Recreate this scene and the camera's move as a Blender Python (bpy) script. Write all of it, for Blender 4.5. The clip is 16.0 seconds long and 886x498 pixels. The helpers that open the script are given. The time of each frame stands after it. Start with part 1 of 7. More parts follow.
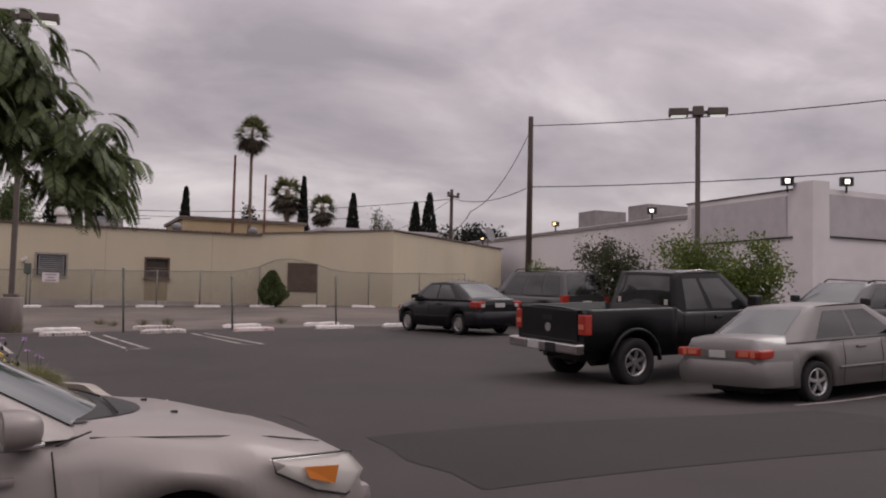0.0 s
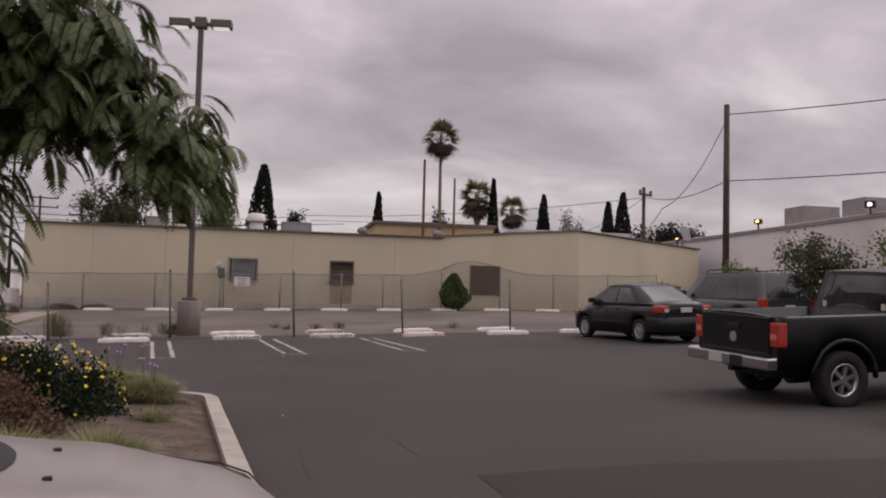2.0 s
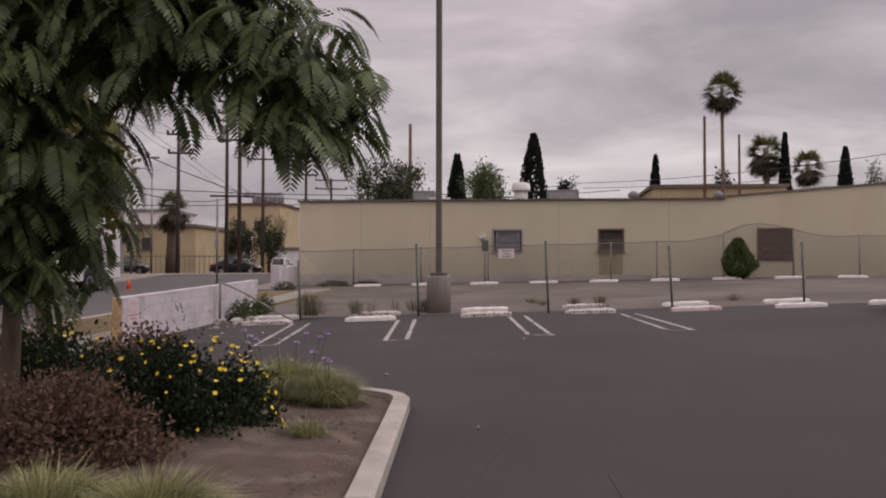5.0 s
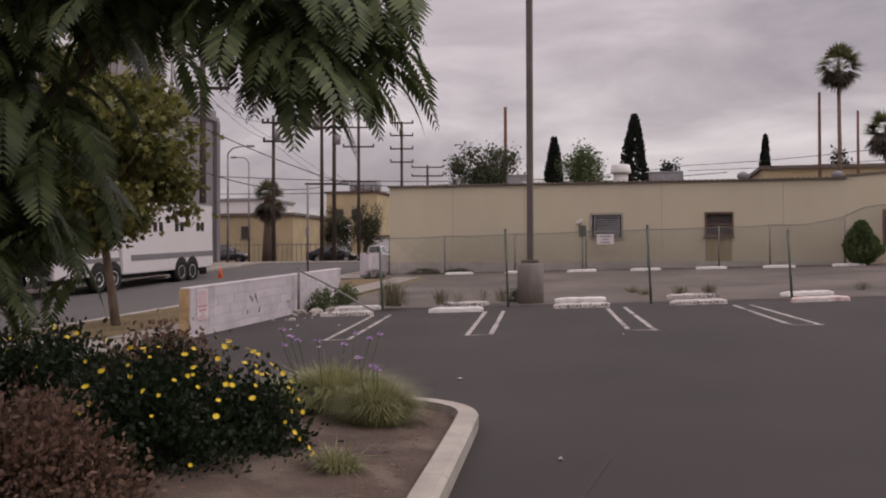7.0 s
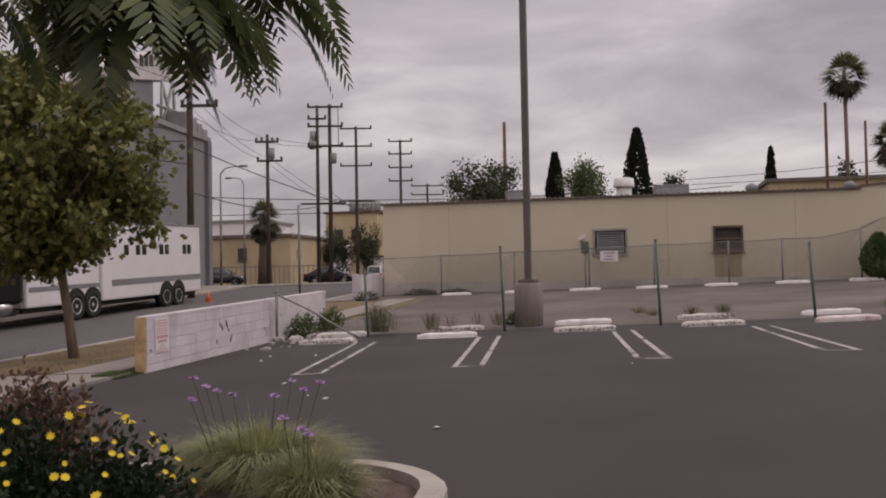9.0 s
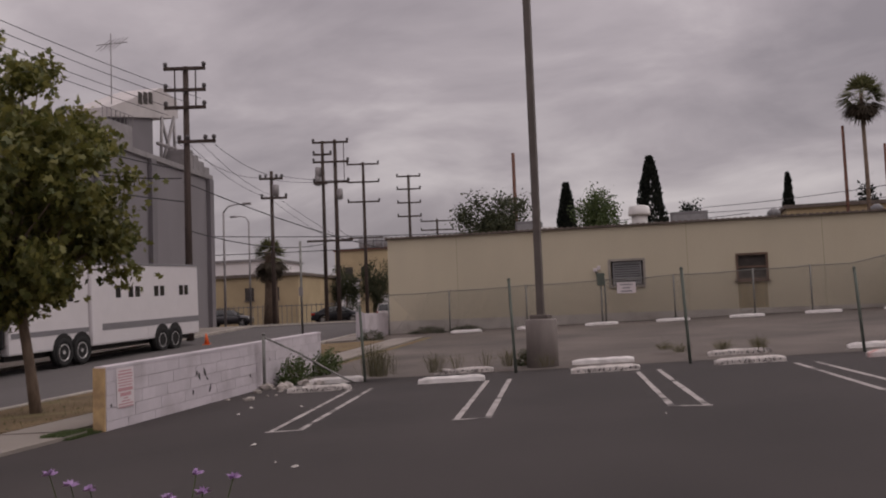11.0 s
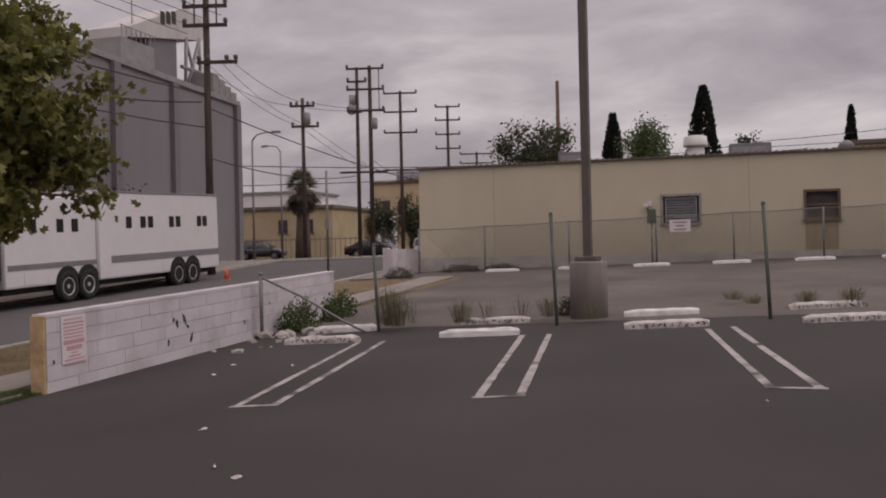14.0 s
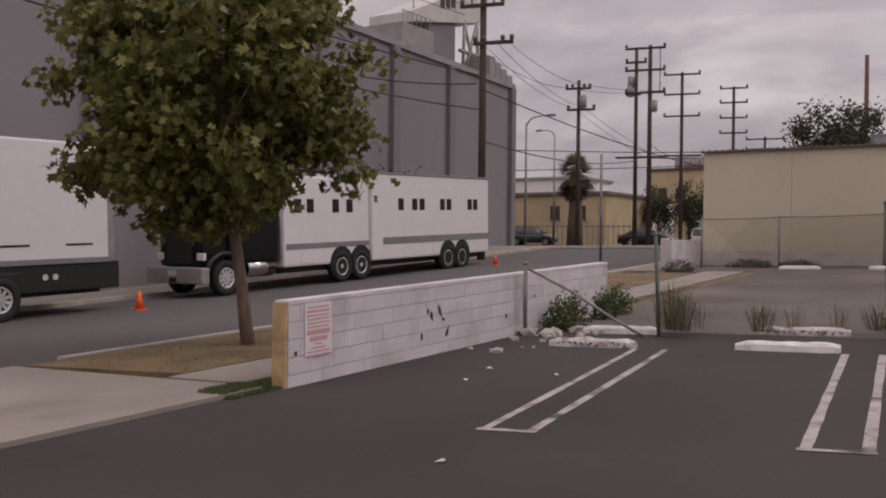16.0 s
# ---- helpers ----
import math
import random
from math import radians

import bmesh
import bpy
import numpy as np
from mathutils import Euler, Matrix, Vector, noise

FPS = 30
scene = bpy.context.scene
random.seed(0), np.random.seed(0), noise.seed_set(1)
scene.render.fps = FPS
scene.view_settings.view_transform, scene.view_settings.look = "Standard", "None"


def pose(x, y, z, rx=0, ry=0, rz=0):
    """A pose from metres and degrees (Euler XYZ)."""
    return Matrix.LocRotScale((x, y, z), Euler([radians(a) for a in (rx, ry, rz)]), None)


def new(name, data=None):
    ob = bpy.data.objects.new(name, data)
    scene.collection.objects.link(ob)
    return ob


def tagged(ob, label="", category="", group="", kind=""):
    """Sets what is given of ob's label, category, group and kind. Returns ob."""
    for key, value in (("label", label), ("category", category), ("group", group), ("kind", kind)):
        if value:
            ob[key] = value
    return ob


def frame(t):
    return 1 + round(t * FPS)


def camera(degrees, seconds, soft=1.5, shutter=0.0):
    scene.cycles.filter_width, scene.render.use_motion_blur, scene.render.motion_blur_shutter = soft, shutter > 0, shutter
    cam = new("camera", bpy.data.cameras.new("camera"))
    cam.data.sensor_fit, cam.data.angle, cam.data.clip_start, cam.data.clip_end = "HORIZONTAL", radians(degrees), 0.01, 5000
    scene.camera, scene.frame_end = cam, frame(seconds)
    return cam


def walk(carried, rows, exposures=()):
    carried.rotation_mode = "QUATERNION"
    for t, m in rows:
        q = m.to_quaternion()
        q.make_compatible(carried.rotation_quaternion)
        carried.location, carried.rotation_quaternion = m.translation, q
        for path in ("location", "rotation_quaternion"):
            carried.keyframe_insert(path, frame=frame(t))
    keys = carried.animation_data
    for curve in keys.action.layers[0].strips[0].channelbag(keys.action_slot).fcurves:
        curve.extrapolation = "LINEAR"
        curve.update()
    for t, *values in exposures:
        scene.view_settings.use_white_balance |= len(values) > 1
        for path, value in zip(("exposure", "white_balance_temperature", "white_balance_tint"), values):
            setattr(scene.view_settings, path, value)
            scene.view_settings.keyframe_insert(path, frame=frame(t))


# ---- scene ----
cam = camera(52.0, 16.0, soft=2.0)
# seconds, x, y, z, rx, ry, rz
ROWS = [
    (0, 1.933, 1.968, 1.667, 93.624, -1.313, -24.398),
    (0.5, 2.222, 2.363, 1.684, 92.724, -1.900, -18.436),
    (1, 2.530, 2.673, 1.669, 92.533, -1.313, -17.987),
    (1.5, 2.864, 3.033, 1.696, 94.169, -2.057, -11.147),
    (2, 3.168, 3.390, 1.709, 93.535, -1.440, -11.981),
    (2.5, 3.452, 3.767, 1.691, 92.533, -1.311, -11.084),
    (3, 3.674, 4.202, 1.702, 91.266, -2.484, -4.067),
    (3.5, 3.827, 4.599, 1.739, 91.072, -2.509, -4.020),
    (4, 3.988, 5.053, 1.770, 92.672, -2.578, 1.131),
    (6.5, 4.142, 7.392, 1.775, 89.145, 0.979, 8.825),
    (7, 4.130, 7.797, 1.777, 90.620, 0.181, 12.065),
    (7.5, 4.097, 8.231, 1.787, 90.142, 0.509, 9.232),
    (8, 4.056, 8.667, 1.781, 89.509, 0.705, 5.044),
    (8.5, 4.059, 9.164, 1.796, 90.472, 0.032, 11.201),
    (11, 3.846, 11.631, 1.822, 94.141, 2.193, 13.155),
    (11.5, 3.759, 12.132, 1.845, 91.186, 1.931, 13.557),
    (12, 3.718, 12.633, 1.837, 89.945, 2.716, 9.668),
    (12.5, 3.633, 13.117, 1.855, 89.687, 1.965, 12.640),
    (13, 3.549, 13.596, 1.893, 91.190, 2.075, 12.566),
    (13.5, 3.476, 14.132, 1.907, 91.771, 2.041, 12.775),
    (14, 3.349, 14.654, 1.903, 90.108, 1.270, 15.665),
    (14.5, 3.227, 15.141, 1.905, 89.890, 1.461, 15.085),
    (15, 3.048, 15.645, 1.914, 90.172, 0.606, 21.550),
    (15.5, 2.813, 16.074, 1.931, 89.575, -0.118, 23.445),
    (16, 2.535, 16.479, 1.935, 89.384, -0.576, 32.667),
]
walk(cam, [(t, pose(x, y, z, rx, ry, rz)) for t, x, y, z, rx, ry, rz in ROWS],
     exposures=((0, 0.08), (3, 0.12), (8.7, 0.10), (10.9, -0.30), (12, -0.15), (14.5, -0.12), (16, -0.02)))

# ---- light: an overcast sky, brighter overhead, and a weak wide sun behind the cloud ----
world = bpy.data.worlds.new("overcast_sky")
scene.world = world
world.use_nodes = True
wn, wl = world.node_tree.nodes, world.node_tree.links
wn.clear()

w_out = wn.new("ShaderNodeOutputWorld")
w_bg = wn.new("ShaderNodeBackground")
w_tc = wn.new("ShaderNodeTexCoord")
w_sep = wn.new("ShaderNodeSeparateXYZ")
wl.new(w_tc.outputs["Generated"], w_sep.inputs[0])
w_up = wn.new("ShaderNodeMath"); w_up.operation = "MAXIMUM"; w_up.inputs[1].default_value = 0.0
wl.new(w_sep.outputs["Z"], w_up.inputs[0])
w_den = wn.new("ShaderNodeMath"); w_den.operation = "ADD"; w_den.inputs[1].default_value = 0.34
wl.new(w_up.outputs[0], w_den.inputs[0])
w_div = wn.new("ShaderNodeVectorMath"); w_div.operation = "DIVIDE"
w_comb = wn.new("ShaderNodeCombineXYZ")
for i in range(3):
    wl.new(w_den.outputs[0], w_comb.inputs[i])
wl.new(w_tc.outputs["Generated"], w_div.inputs[0])
wl.new(w_comb.outputs[0], w_div.inputs[1])
w_map = wn.new("ShaderNodeMapping")
w_map.inputs["Rotation"].default_value = (0, 0, radians(24))
w_map.inputs["Scale"].default_value = (0.8, 1.15, 0.25)
wl.new(w_div.outputs[0], w_map.inputs["Vector"])
w_n1 = wn.new("ShaderNodeTexNoise")
w_n1.inputs["Scale"].default_value, w_n1.inputs["Detail"].default_value, w_n1.inputs["Roughness"].default_value = 2.6, 9.0, 0.52
w_n1.inputs["Distortion"].default_value = 0.35
wl.new(w_map.outputs[0], w_n1.inputs["Vector"])
w_n2 = wn.new("ShaderNodeTexNoise")
w_n2.inputs["Scale"].default_value, w_n2.inputs["Detail"].default_value = 1.1, 3.0
wl.new(w_map.outputs[0], w_n2.inputs["Vector"])
w_mixn = wn.new("ShaderNodeMath"); w_mixn.operation = "MULTIPLY_ADD"
w_mixn.inputs[1].default_value = 0.6
wl.new(w_n1.outputs["Fac"], w_mixn.inputs[0])
w_half = wn.new("ShaderNodeMath"); w_half.operation = "MULTIPLY"; w_half.inputs[1].default_value = 0.4
wl.new(w_n2.outputs["Fac"], w_half.inputs[0])
wl.new(w_half.outputs[0], w_mixn.inputs[2])
w_ramp = wn.new("ShaderNodeValToRGB")
w_ramp.color_ramp.elements[0].position, w_ramp.color_ramp.elements[0].color = 0.36, (0.253, 0.2185, 0.236, 1)
w_ramp.color_ramp.elements[1].position, w_ramp.color_ramp.elements[1].color = 0.64, (0.606, 0.542, 0.548, 1)
w_e = w_ramp.color_ramp.elements.new(0.50); w_e.color = (0.389, 0.338, 0.356, 1)
wl.new(w_mixn.outputs[0], w_ramp.inputs[0])
# an overcast dome: the zenith about three times as bright as the horizon
w_gain = wn.new("ShaderNodeMath"); w_gain.operation = "POWER"; w_gain.inputs[1].default_value = 1.6
wl.new(w_up.outputs[0], w_gain.inputs[0])
w_gain2 = wn.new("ShaderNodeMath"); w_gain2.operation = "MULTIPLY_ADD"
w_gain2.inputs[1].default_value, w_gain2.inputs[2].default_value = 2.3, 1.0
wl.new(w_gain.outputs[0], w_gain2.inputs[0])
w_mul = wn.new("ShaderNodeVectorMath"); w_mul.operation = "SCALE"
wl.new(w_ramp.outputs["Color"], w_mul.inputs[0])
wl.new(w_gain2.outputs[0], w_mul.inputs["Scale"])
w_sky = wn.new("ShaderNodeTexSky")
w_sky.sky_type, w_sky.sun_disc = "NISHITA", False
w_sky.sun_elevation, w_sky.sun_rotation = radians(48), radians(70)
w_skys = wn.new("ShaderNodeVectorMath"); w_skys.operation = "SCALE"; w_skys.inputs["Scale"].default_value = 0.006
wl.new(w_sky.outputs["Color"], w_skys.inputs[0])
w_add = wn.new("ShaderNodeVectorMath"); w_add.operation = "ADD"
wl.new(w_mul.outputs[0], w_add.inputs[0])
wl.new(w_skys.outputs[0], w_add.inputs[1])
wl.new(w_add.outputs[0], w_bg.inputs["Color"])
w_bg.inputs["Strength"].default_value = 1.0
wl.new(w_bg.outputs[0], w_out.inputs["Surface"])

sun_data = bpy.data.lights.new("sun", "SUN")
sun_data.energy, sun_data.angle, sun_data.color = 0.7, radians(25), (1.0, 0.96, 0.92)
sun = new("sun", sun_data)
sun.matrix_world = pose(0, 0, 60, 42, 0, 110)
scene.view_settings.exposure = 0.0

# ---- materials ----


def material(name, color, rough=0.8, metal=0.0, vary=0.15, scale=1.5, fine=0.1, fine_scale=40.0, bump=0.2, bump_scale=60.0,
             tint=None, spec=0.4, piece=0.0, stretch=(1, 1, 1), stain=None, stain_amount=0.0, stain_scale=0.6):
    """A surface with two scales of colour variation, fine relief and optional stains."""
    m = bpy.data.materials.new(name)
    m.use_nodes = True
    nt = m.node_tree
    b = nt.nodes["Principled BSDF"]
    b.inputs["Roughness"].default_value, b.inputs["Metallic"].default_value = rough, metal
    b.inputs["Specular IOR Level"].default_value = spec
    tc = nt.nodes.new("ShaderNodeNewGeometry")
    mp = nt.nodes.new("ShaderNodeMapping")
    mp.inputs["Scale"].default_value = stretch
    nt.links.new(tc.outputs["Position"], mp.inputs["Vector"])

    def noise_tex(s, detail):
        nd = nt.nodes.new("ShaderNodeTexNoise")
        nd.inputs["Scale"].default_value, nd.inputs["Detail"].default_value = s, detail
        nt.links.new(mp.outputs[0], nd.inputs["Vector"])
        return nd

    def mixed(fac, a, bcol, amount=1.0, blend="MIX"):
        mx = nt.nodes.new("ShaderNodeMix")
        mx.data_type, mx.blend_type = "RGBA", blend
        if amount != 1.0:
            mm = nt.nodes.new("ShaderNodeMath"); mm.operation = "MULTIPLY"; mm.inputs[1].default_value = amount
            nt.links.new(fac, mm.inputs[0]); fac = mm.outputs[0]
        nt.links.new(fac, mx.inputs[0])
        for sock, val in ((6, a), (7, bcol)):
            if isinstance(val, tuple):
                mx.inputs[sock].default_value = (*val, 1)
            else:
                nt.links.new(val, mx.inputs[sock])
        return mx.outputs[2]

    lo = tuple(max(0, c * (1 - vary)) for c in color)
    hi = tuple(min(1, c * (1 + vary)) for c in (tint or color))
    n1 = noise_tex(scale, 5)
    r1 = nt.nodes.new("ShaderNodeMapRange")
    r1.inputs["From Min"].default_value, r1.inputs["From Max"].default_value = 0.3, 0.7
    nt.links.new(n1.outputs["Fac"], r1.inputs["Value"])
    col = mixed(r1.outputs[0], lo, hi)
    n2 = noise_tex(fine_scale, 3)
    dark = tuple(c * 0.45 for c in color)
    if fine:
        r2 = nt.nodes.new("ShaderNodeMapRange")
        r2.inputs["From Min"].default_value, r2.inputs["From Max"].default_value = 0.45, 0.75
        nt.links.new(n2.outputs["Fac"], r2.inputs["Value"])
        col = mixed(r2.outputs[0], col, dark, fine)
    if stain:
        n3 = noise_tex(stain_scale, 6)
        r3 = nt.nodes.new("ShaderNodeMapRange")
        r3.inputs["From Min"].default_value, r3.inputs["From Max"].default_value = 0.52, 0.68
        nt.links.new(n3.outputs["Fac"], r3.inputs["Value"])
        col = mixed(r3.outputs[0], col, stain, stain_amount)
    if piece:
        oi = nt.nodes.new("ShaderNodeObjectInfo")
        hs = nt.nodes.new("ShaderNodeHueSaturation")
        mr = nt.nodes.new("ShaderNodeMapRange")
        mr.inputs["To Min"].default_value, mr.inputs["To Max"].default_value = 1 - piece, 1 + piece
        nt.links.new(oi.outputs["Random"], mr.inputs["Value"])
        nt.links.new(mr.outputs[0], hs.inputs["Value"])
        nt.links.new(col, hs.inputs["Color"])
        col = hs.outputs[0]
    nt.links.new(col, b.inputs["Base Color"])
    if bump:
        bp = nt.nodes.new("ShaderNodeBump")
        bp.inputs["Strength"].default_value, bp.inputs["Distance"].default_value = bump, 0.02
        n4 = noise_tex(bump_scale, 3)
        nt.links.new(n4.outputs["Fac"], bp.inputs["Height"])
        nt.links.new(bp.outputs[0], b.inputs["Normal"])
    return m


def glow(name, color, strength):
    m = bpy.data.materials.new(name)
    m.use_nodes = True
    b = m.node_tree.nodes["Principled BSDF"]
    b.inputs["Base Color"].default_value = (*color, 1)
    b.inputs["Emission Color"].default_value = (*color, 1)
    b.inputs["Emission Strength"].default_value = strength
    return m


def leafy(name, color, color2, rough=0.5):
    """Foliage: each leaf its own shade, a little light passing through."""
    m = bpy.data.materials.new(name)
    m.use_nodes = True
    nt = m.node_tree
    b = nt.nodes["Principled BSDF"]
    b.inputs["Roughness"].default_value = rough
    b.inputs["Specular IOR Level"].default_value = 0.3
    g = nt.nodes.new("ShaderNodeNewGeometry")
    mx = nt.nodes.new("ShaderNodeMix"); mx.data_type = "RGBA"
    mx.inputs[6].default_value, mx.inputs[7].default_value = (*color, 1), (*color2, 1)
    nt.links.new(g.outputs["Random Per Island"], mx.inputs[0])
    n = nt.nodes.new("ShaderNodeTexNoise"); n.inputs["Scale"].default_value = 1.6
    nt.links.new(g.outputs["Position"], n.inputs["Vector"])
    hs = nt.nodes.new("ShaderNodeHueSaturation")
    mr = nt.nodes.new("ShaderNodeMapRange"); mr.inputs["To Min"].default_value, mr.inputs["To Max"].default_value = 0.6, 1.4
    nt.links.new(n.outputs["Fac"], mr.inputs["Value"]); nt.links.new(mr.outputs[0], hs.inputs["Value"])
    nt.links.new(mx.outputs[2], hs.inputs["Color"])
    nt.links.new(hs.outputs[0], b.inputs["Base Color"])
    tr = nt.nodes.new("ShaderNodeBsdfTranslucent")
    nt.links.new(hs.outputs[0], tr.inputs["Color"])
    ms = nt.nodes.new("ShaderNodeMixShader"); ms.inputs[0].default_value = 0.32
    nt.links.new(b.outputs[0], ms.inputs[1]); nt.links.new(tr.outputs[0], ms.inputs[2])
    nt.links.new(ms.outputs[0], nt.nodes["Material Output"].inputs["Surface"])
    return m


ASPHALT = material("asphalt", (0.0420, 0.0345, 0.0330), 0.9, vary=0.2, scale=0.35, fine=0.35, fine_scale=90, bump=0.35, bump_scale=120, stain=(0.030, 0.025, 0.0235), stain_amount=0.6, stain_scale=0.22)
ASPHALT_DARK = material("asphalt_patch", (0.024, 0.020, 0.0193), 0.92, vary=0.12, scale=0.8, fine=0.3, fine_scale=110, bump=0.35, bump_scale=140)
ASPHALT_OLD = material("weathered_asphalt", (0.120, 0.100, 0.088), 0.95, vary=0.3, scale=0.35, fine=0.35, fine_scale=60, bump=0.3, bump_scale=90, stain=(0.075, 0.065, 0.058), stain_amount=0.7, stain_scale=0.3)
ROAD = material("road_asphalt", (0.095, 0.085, 0.083), 0.92, vary=0.12, scale=0.25, fine=0.25, fine_scale=80, bump=0.3, bump_scale=100, stretch=(1, 0.2, 1))
CONCRETE = material("pavement_concrete", (0.255, 0.222, 0.195), 0.9, vary=0.12, scale=0.7, fine=0.2, fine_scale=50, bump=0.15, stain=(0.18, 0.155, 0.13), stain_amount=0.6)
KERB = material("kerb_concrete", (0.40, 0.36, 0.32), 0.9, vary=0.15, scale=2.0, fine=0.25, fine_scale=60, bump=0.25, stain=(0.24, 0.21, 0.19), stain_amount=0.5, stain_scale=2.5)
LAMP_BASE = material("lamp_base_concrete", (0.20, 0.172, 0.158), 0.9, vary=0.2, scale=3, stretch=(1, 1, 0.25), stain=(0.10, 0.09, 0.085), stain_amount=0.6, stain_scale=2)
STUCCO = material("cream_stucco", (0.555, 0.495, 0.372), 0.92, vary=0.07, scale=0.35, fine=0.08, fine_scale=30, bump=0.2, bump_scale=50, stain=(0.49, 0.425, 0.30), stain_amount=0.5, stain_scale=0.4, stretch=(1, 1, 0.35))
FOUNDATION = material("foundation_paint", (0.50, 0.46, 0.42), 0.9, vary=0.15, scale=1.2, stain=(0.3, 0.27, 0.24), stain_amount=0.6, stain_scale=0.9)
ROOF_EDGE = material("roof_edge", (0.16, 0.13, 0.11), 0.85, vary=0.2, scale=3)
WHITE_BLOCK = material("white_painted_block", (0.58, 0.525, 0.555), 0.85, vary=0.06, scale=2, fine=0.12, fine_scale=40, bump=0.35, bump_scale=70, piece=0.05, stain=(0.36, 0.32, 0.33), stain_amount=0.55, stain_scale=1.3)
MORTAR = material("painted_mortar", (0.44, 0.40, 0.42), 0.95, vary=0.1)
WHITE_PAINT = material("worn_white_paint", (0.60, 0.56, 0.54), 0.85, vary=0.15, scale=3, fine=0.25, fine_scale=25, stain=(0.16, 0.14, 0.135), stain_amount=0.7, stain_scale=3.0)
STOP_PAINT = material("wheel_stop_paint", (0.72, 0.68, 0.66), 0.85, vary=0.1, scale=4, fine=0.1, bump=0.3, stain=(0.45, 0.42, 0.40), stain_amount=0.5, stain_scale=5)
STOP_WORN = material("worn_wheel_stop_paint", (0.60, 0.55, 0.52), 0.9, vary=0.15, scale=6, fine=0.3, fine_scale=20, bump=0.4, stain=(0.15, 0.13, 0.12), stain_amount=0.9, stain_scale=6.5)
STOP_RED = material("red_marked_stop_paint", (0.62, 0.55, 0.53), 0.9, vary=0.15, scale=6, fine=0.3, fine_scale=20, stain=(0.45, 0.16, 0.14), stain_amount=0.8, stain_scale=5)
POLE_BROWN = material("bronze_pole_paint", (0.115, 0.095, 0.085), 0.55, vary=0.15, scale=3, fine=0.1, bump=0.05)
WOOD_POLE = material("weathered_pole_wood", (0.065, 0.047, 0.040), 0.9, vary=0.3, scale=3, stretch=(4, 4, 0.3), bump=0.4)
RUST = material("rusty_steel", (0.14, 0.065, 0.045), 0.85, vary=0.3, scale=2, fine=0.2)
GALV = material("galvanised_steel", (0.22, 0.215, 0.20), 0.6, metal=0.5, vary=0.2, scale=5)
FENCE_GREEN = material("dark_green_fence_post", (0.10, 0.115, 0.095), 0.7, vary=0.25, scale=4)
GREY_WALL = material("grey_industrial_wall", (0.215, 0.198, 0.208), 0.85, vary=0.06, scale=0.4, fine=0.05, bump=0.1, stretch=(1, 1, 0.3), stain=(0.185, 0.17, 0.175), stain_amount=0.5, stain_scale=0.3)
GREY_RIB = material("grey_wall_pilaster", (0.185, 0.17, 0.18), 0.85, vary=0.06, scale=0.6)
STEEL_GREY = material("grey_steelwork", (0.28, 0.26, 0.26), 0.6, metal=0.3, vary=0.15, scale=2)
WHITE_WALL = material("white_painted_wall", (0.74, 0.70, 0.70), 0.85, vary=0.05, scale=0.3, fine=0.04, bump=0.1, stain=(0.52, 0.48, 0.49), stain_amount=0.5, stain_scale=0.25)
WHITE_TRIM = material("white_wall_trim", (0.50, 0.47, 0.48), 0.8, vary=0.08)
TAN_WALL = material("tan_stucco", (0.46, 0.36, 0.22), 0.9, vary=0.1, scale=0.5)
DARK_METAL = material("dark_metal", (0.045, 0.042, 0.042), 0.5, metal=0.3, vary=0.2)
WIRE = material("black_cable", (0.03, 0.028, 0.03), 0.7, vary=0.1, bump=0)
DIRT = material("planter_soil", (0.098, 0.067, 0.053), 0.98, vary=0.25, scale=3, fine=0.5, fine_scale=60, bump=0.8, bump_scale=40, stain=(0.19, 0.15, 0.12), stain_amount=0.6, stain_scale=2.5)
DRY_GRASS = material("dry_parkway_grass", (0.17, 0.118, 0.062), 0.98, vary=0.3, scale=1.2, fine=0.4, fine_scale=60, bump=0.8, bump_scale=50, stain=(0.15, 0.15, 0.06), stain_amount=0.4)

# ---- helpers for meshes ----


def ground_z(x, y):
    """Height of the gently sloping, slightly twisted ground."""
    x, y = min(max(x, -26), 17), min(max(y, -6), 62)
    dip = 0.36 * math.exp(-((x - 13.2) / 5) ** 2 - ((y - 13.5) / 6) ** 2)
    return 0.0793 + 0.0513 * x + 0.00455 * y - 0.000617 * x * y + 1.93e-05 * x * x + 0.000365 * y * y - dip


def link(name, bm, mat, smooth=False):
    me = bpy.data.meshes.new(name)
    bm.normal_update()
    bm.to_mesh(me)
    bm.free()
    for mt in (mat if isinstance(mat, (list, tuple)) else (mat,)):
        me.materials.append(mt)
    if smooth:
        for p in me.polygons:
            p.use_smooth = True
    return new(name, me)


def part(name, bm, mat, parent, label="", smooth=False):
    ob = link(name, bm, mat, smooth)
    ob.parent = parent
    return tagged(ob, label)


def piece(name, mesh, parent, m):
    """A repeated piece that shares its mesh."""
    ob = new(name, mesh)
    ob.parent = parent
    ob.matrix_local = m
    return ob


def empty(name, m=None):
    ob = new(name)
    ob.empty_display_size = 0.2
    if m is not None:
        ob.matrix_world = m
    return ob


def box(bm, x0, x1, y0, y1, z0, z1, m=None, bevel=0.0):
    vs = [bm.verts.new((x, y, z)) for x in (x0, x1) for y in (y0, y1) for z in (z0, z1)]
    if m is not None:
        for v in vs:
            v.co = m @ v.co
    fs = [bm.faces.new([vs[i] for i in f]) for f in ((0, 1, 3, 2), (4, 6, 7, 5), (0, 4, 5, 1), (2, 3, 7, 6), (0, 2, 6, 4), (1, 5, 7, 3))]
    if bevel:
        es = list({e for f in fs for e in f.edges})
        bmesh.ops.bevel(bm, geom=es, offset=bevel, segments=2, affect="EDGES", profile=0.6)
    return bm


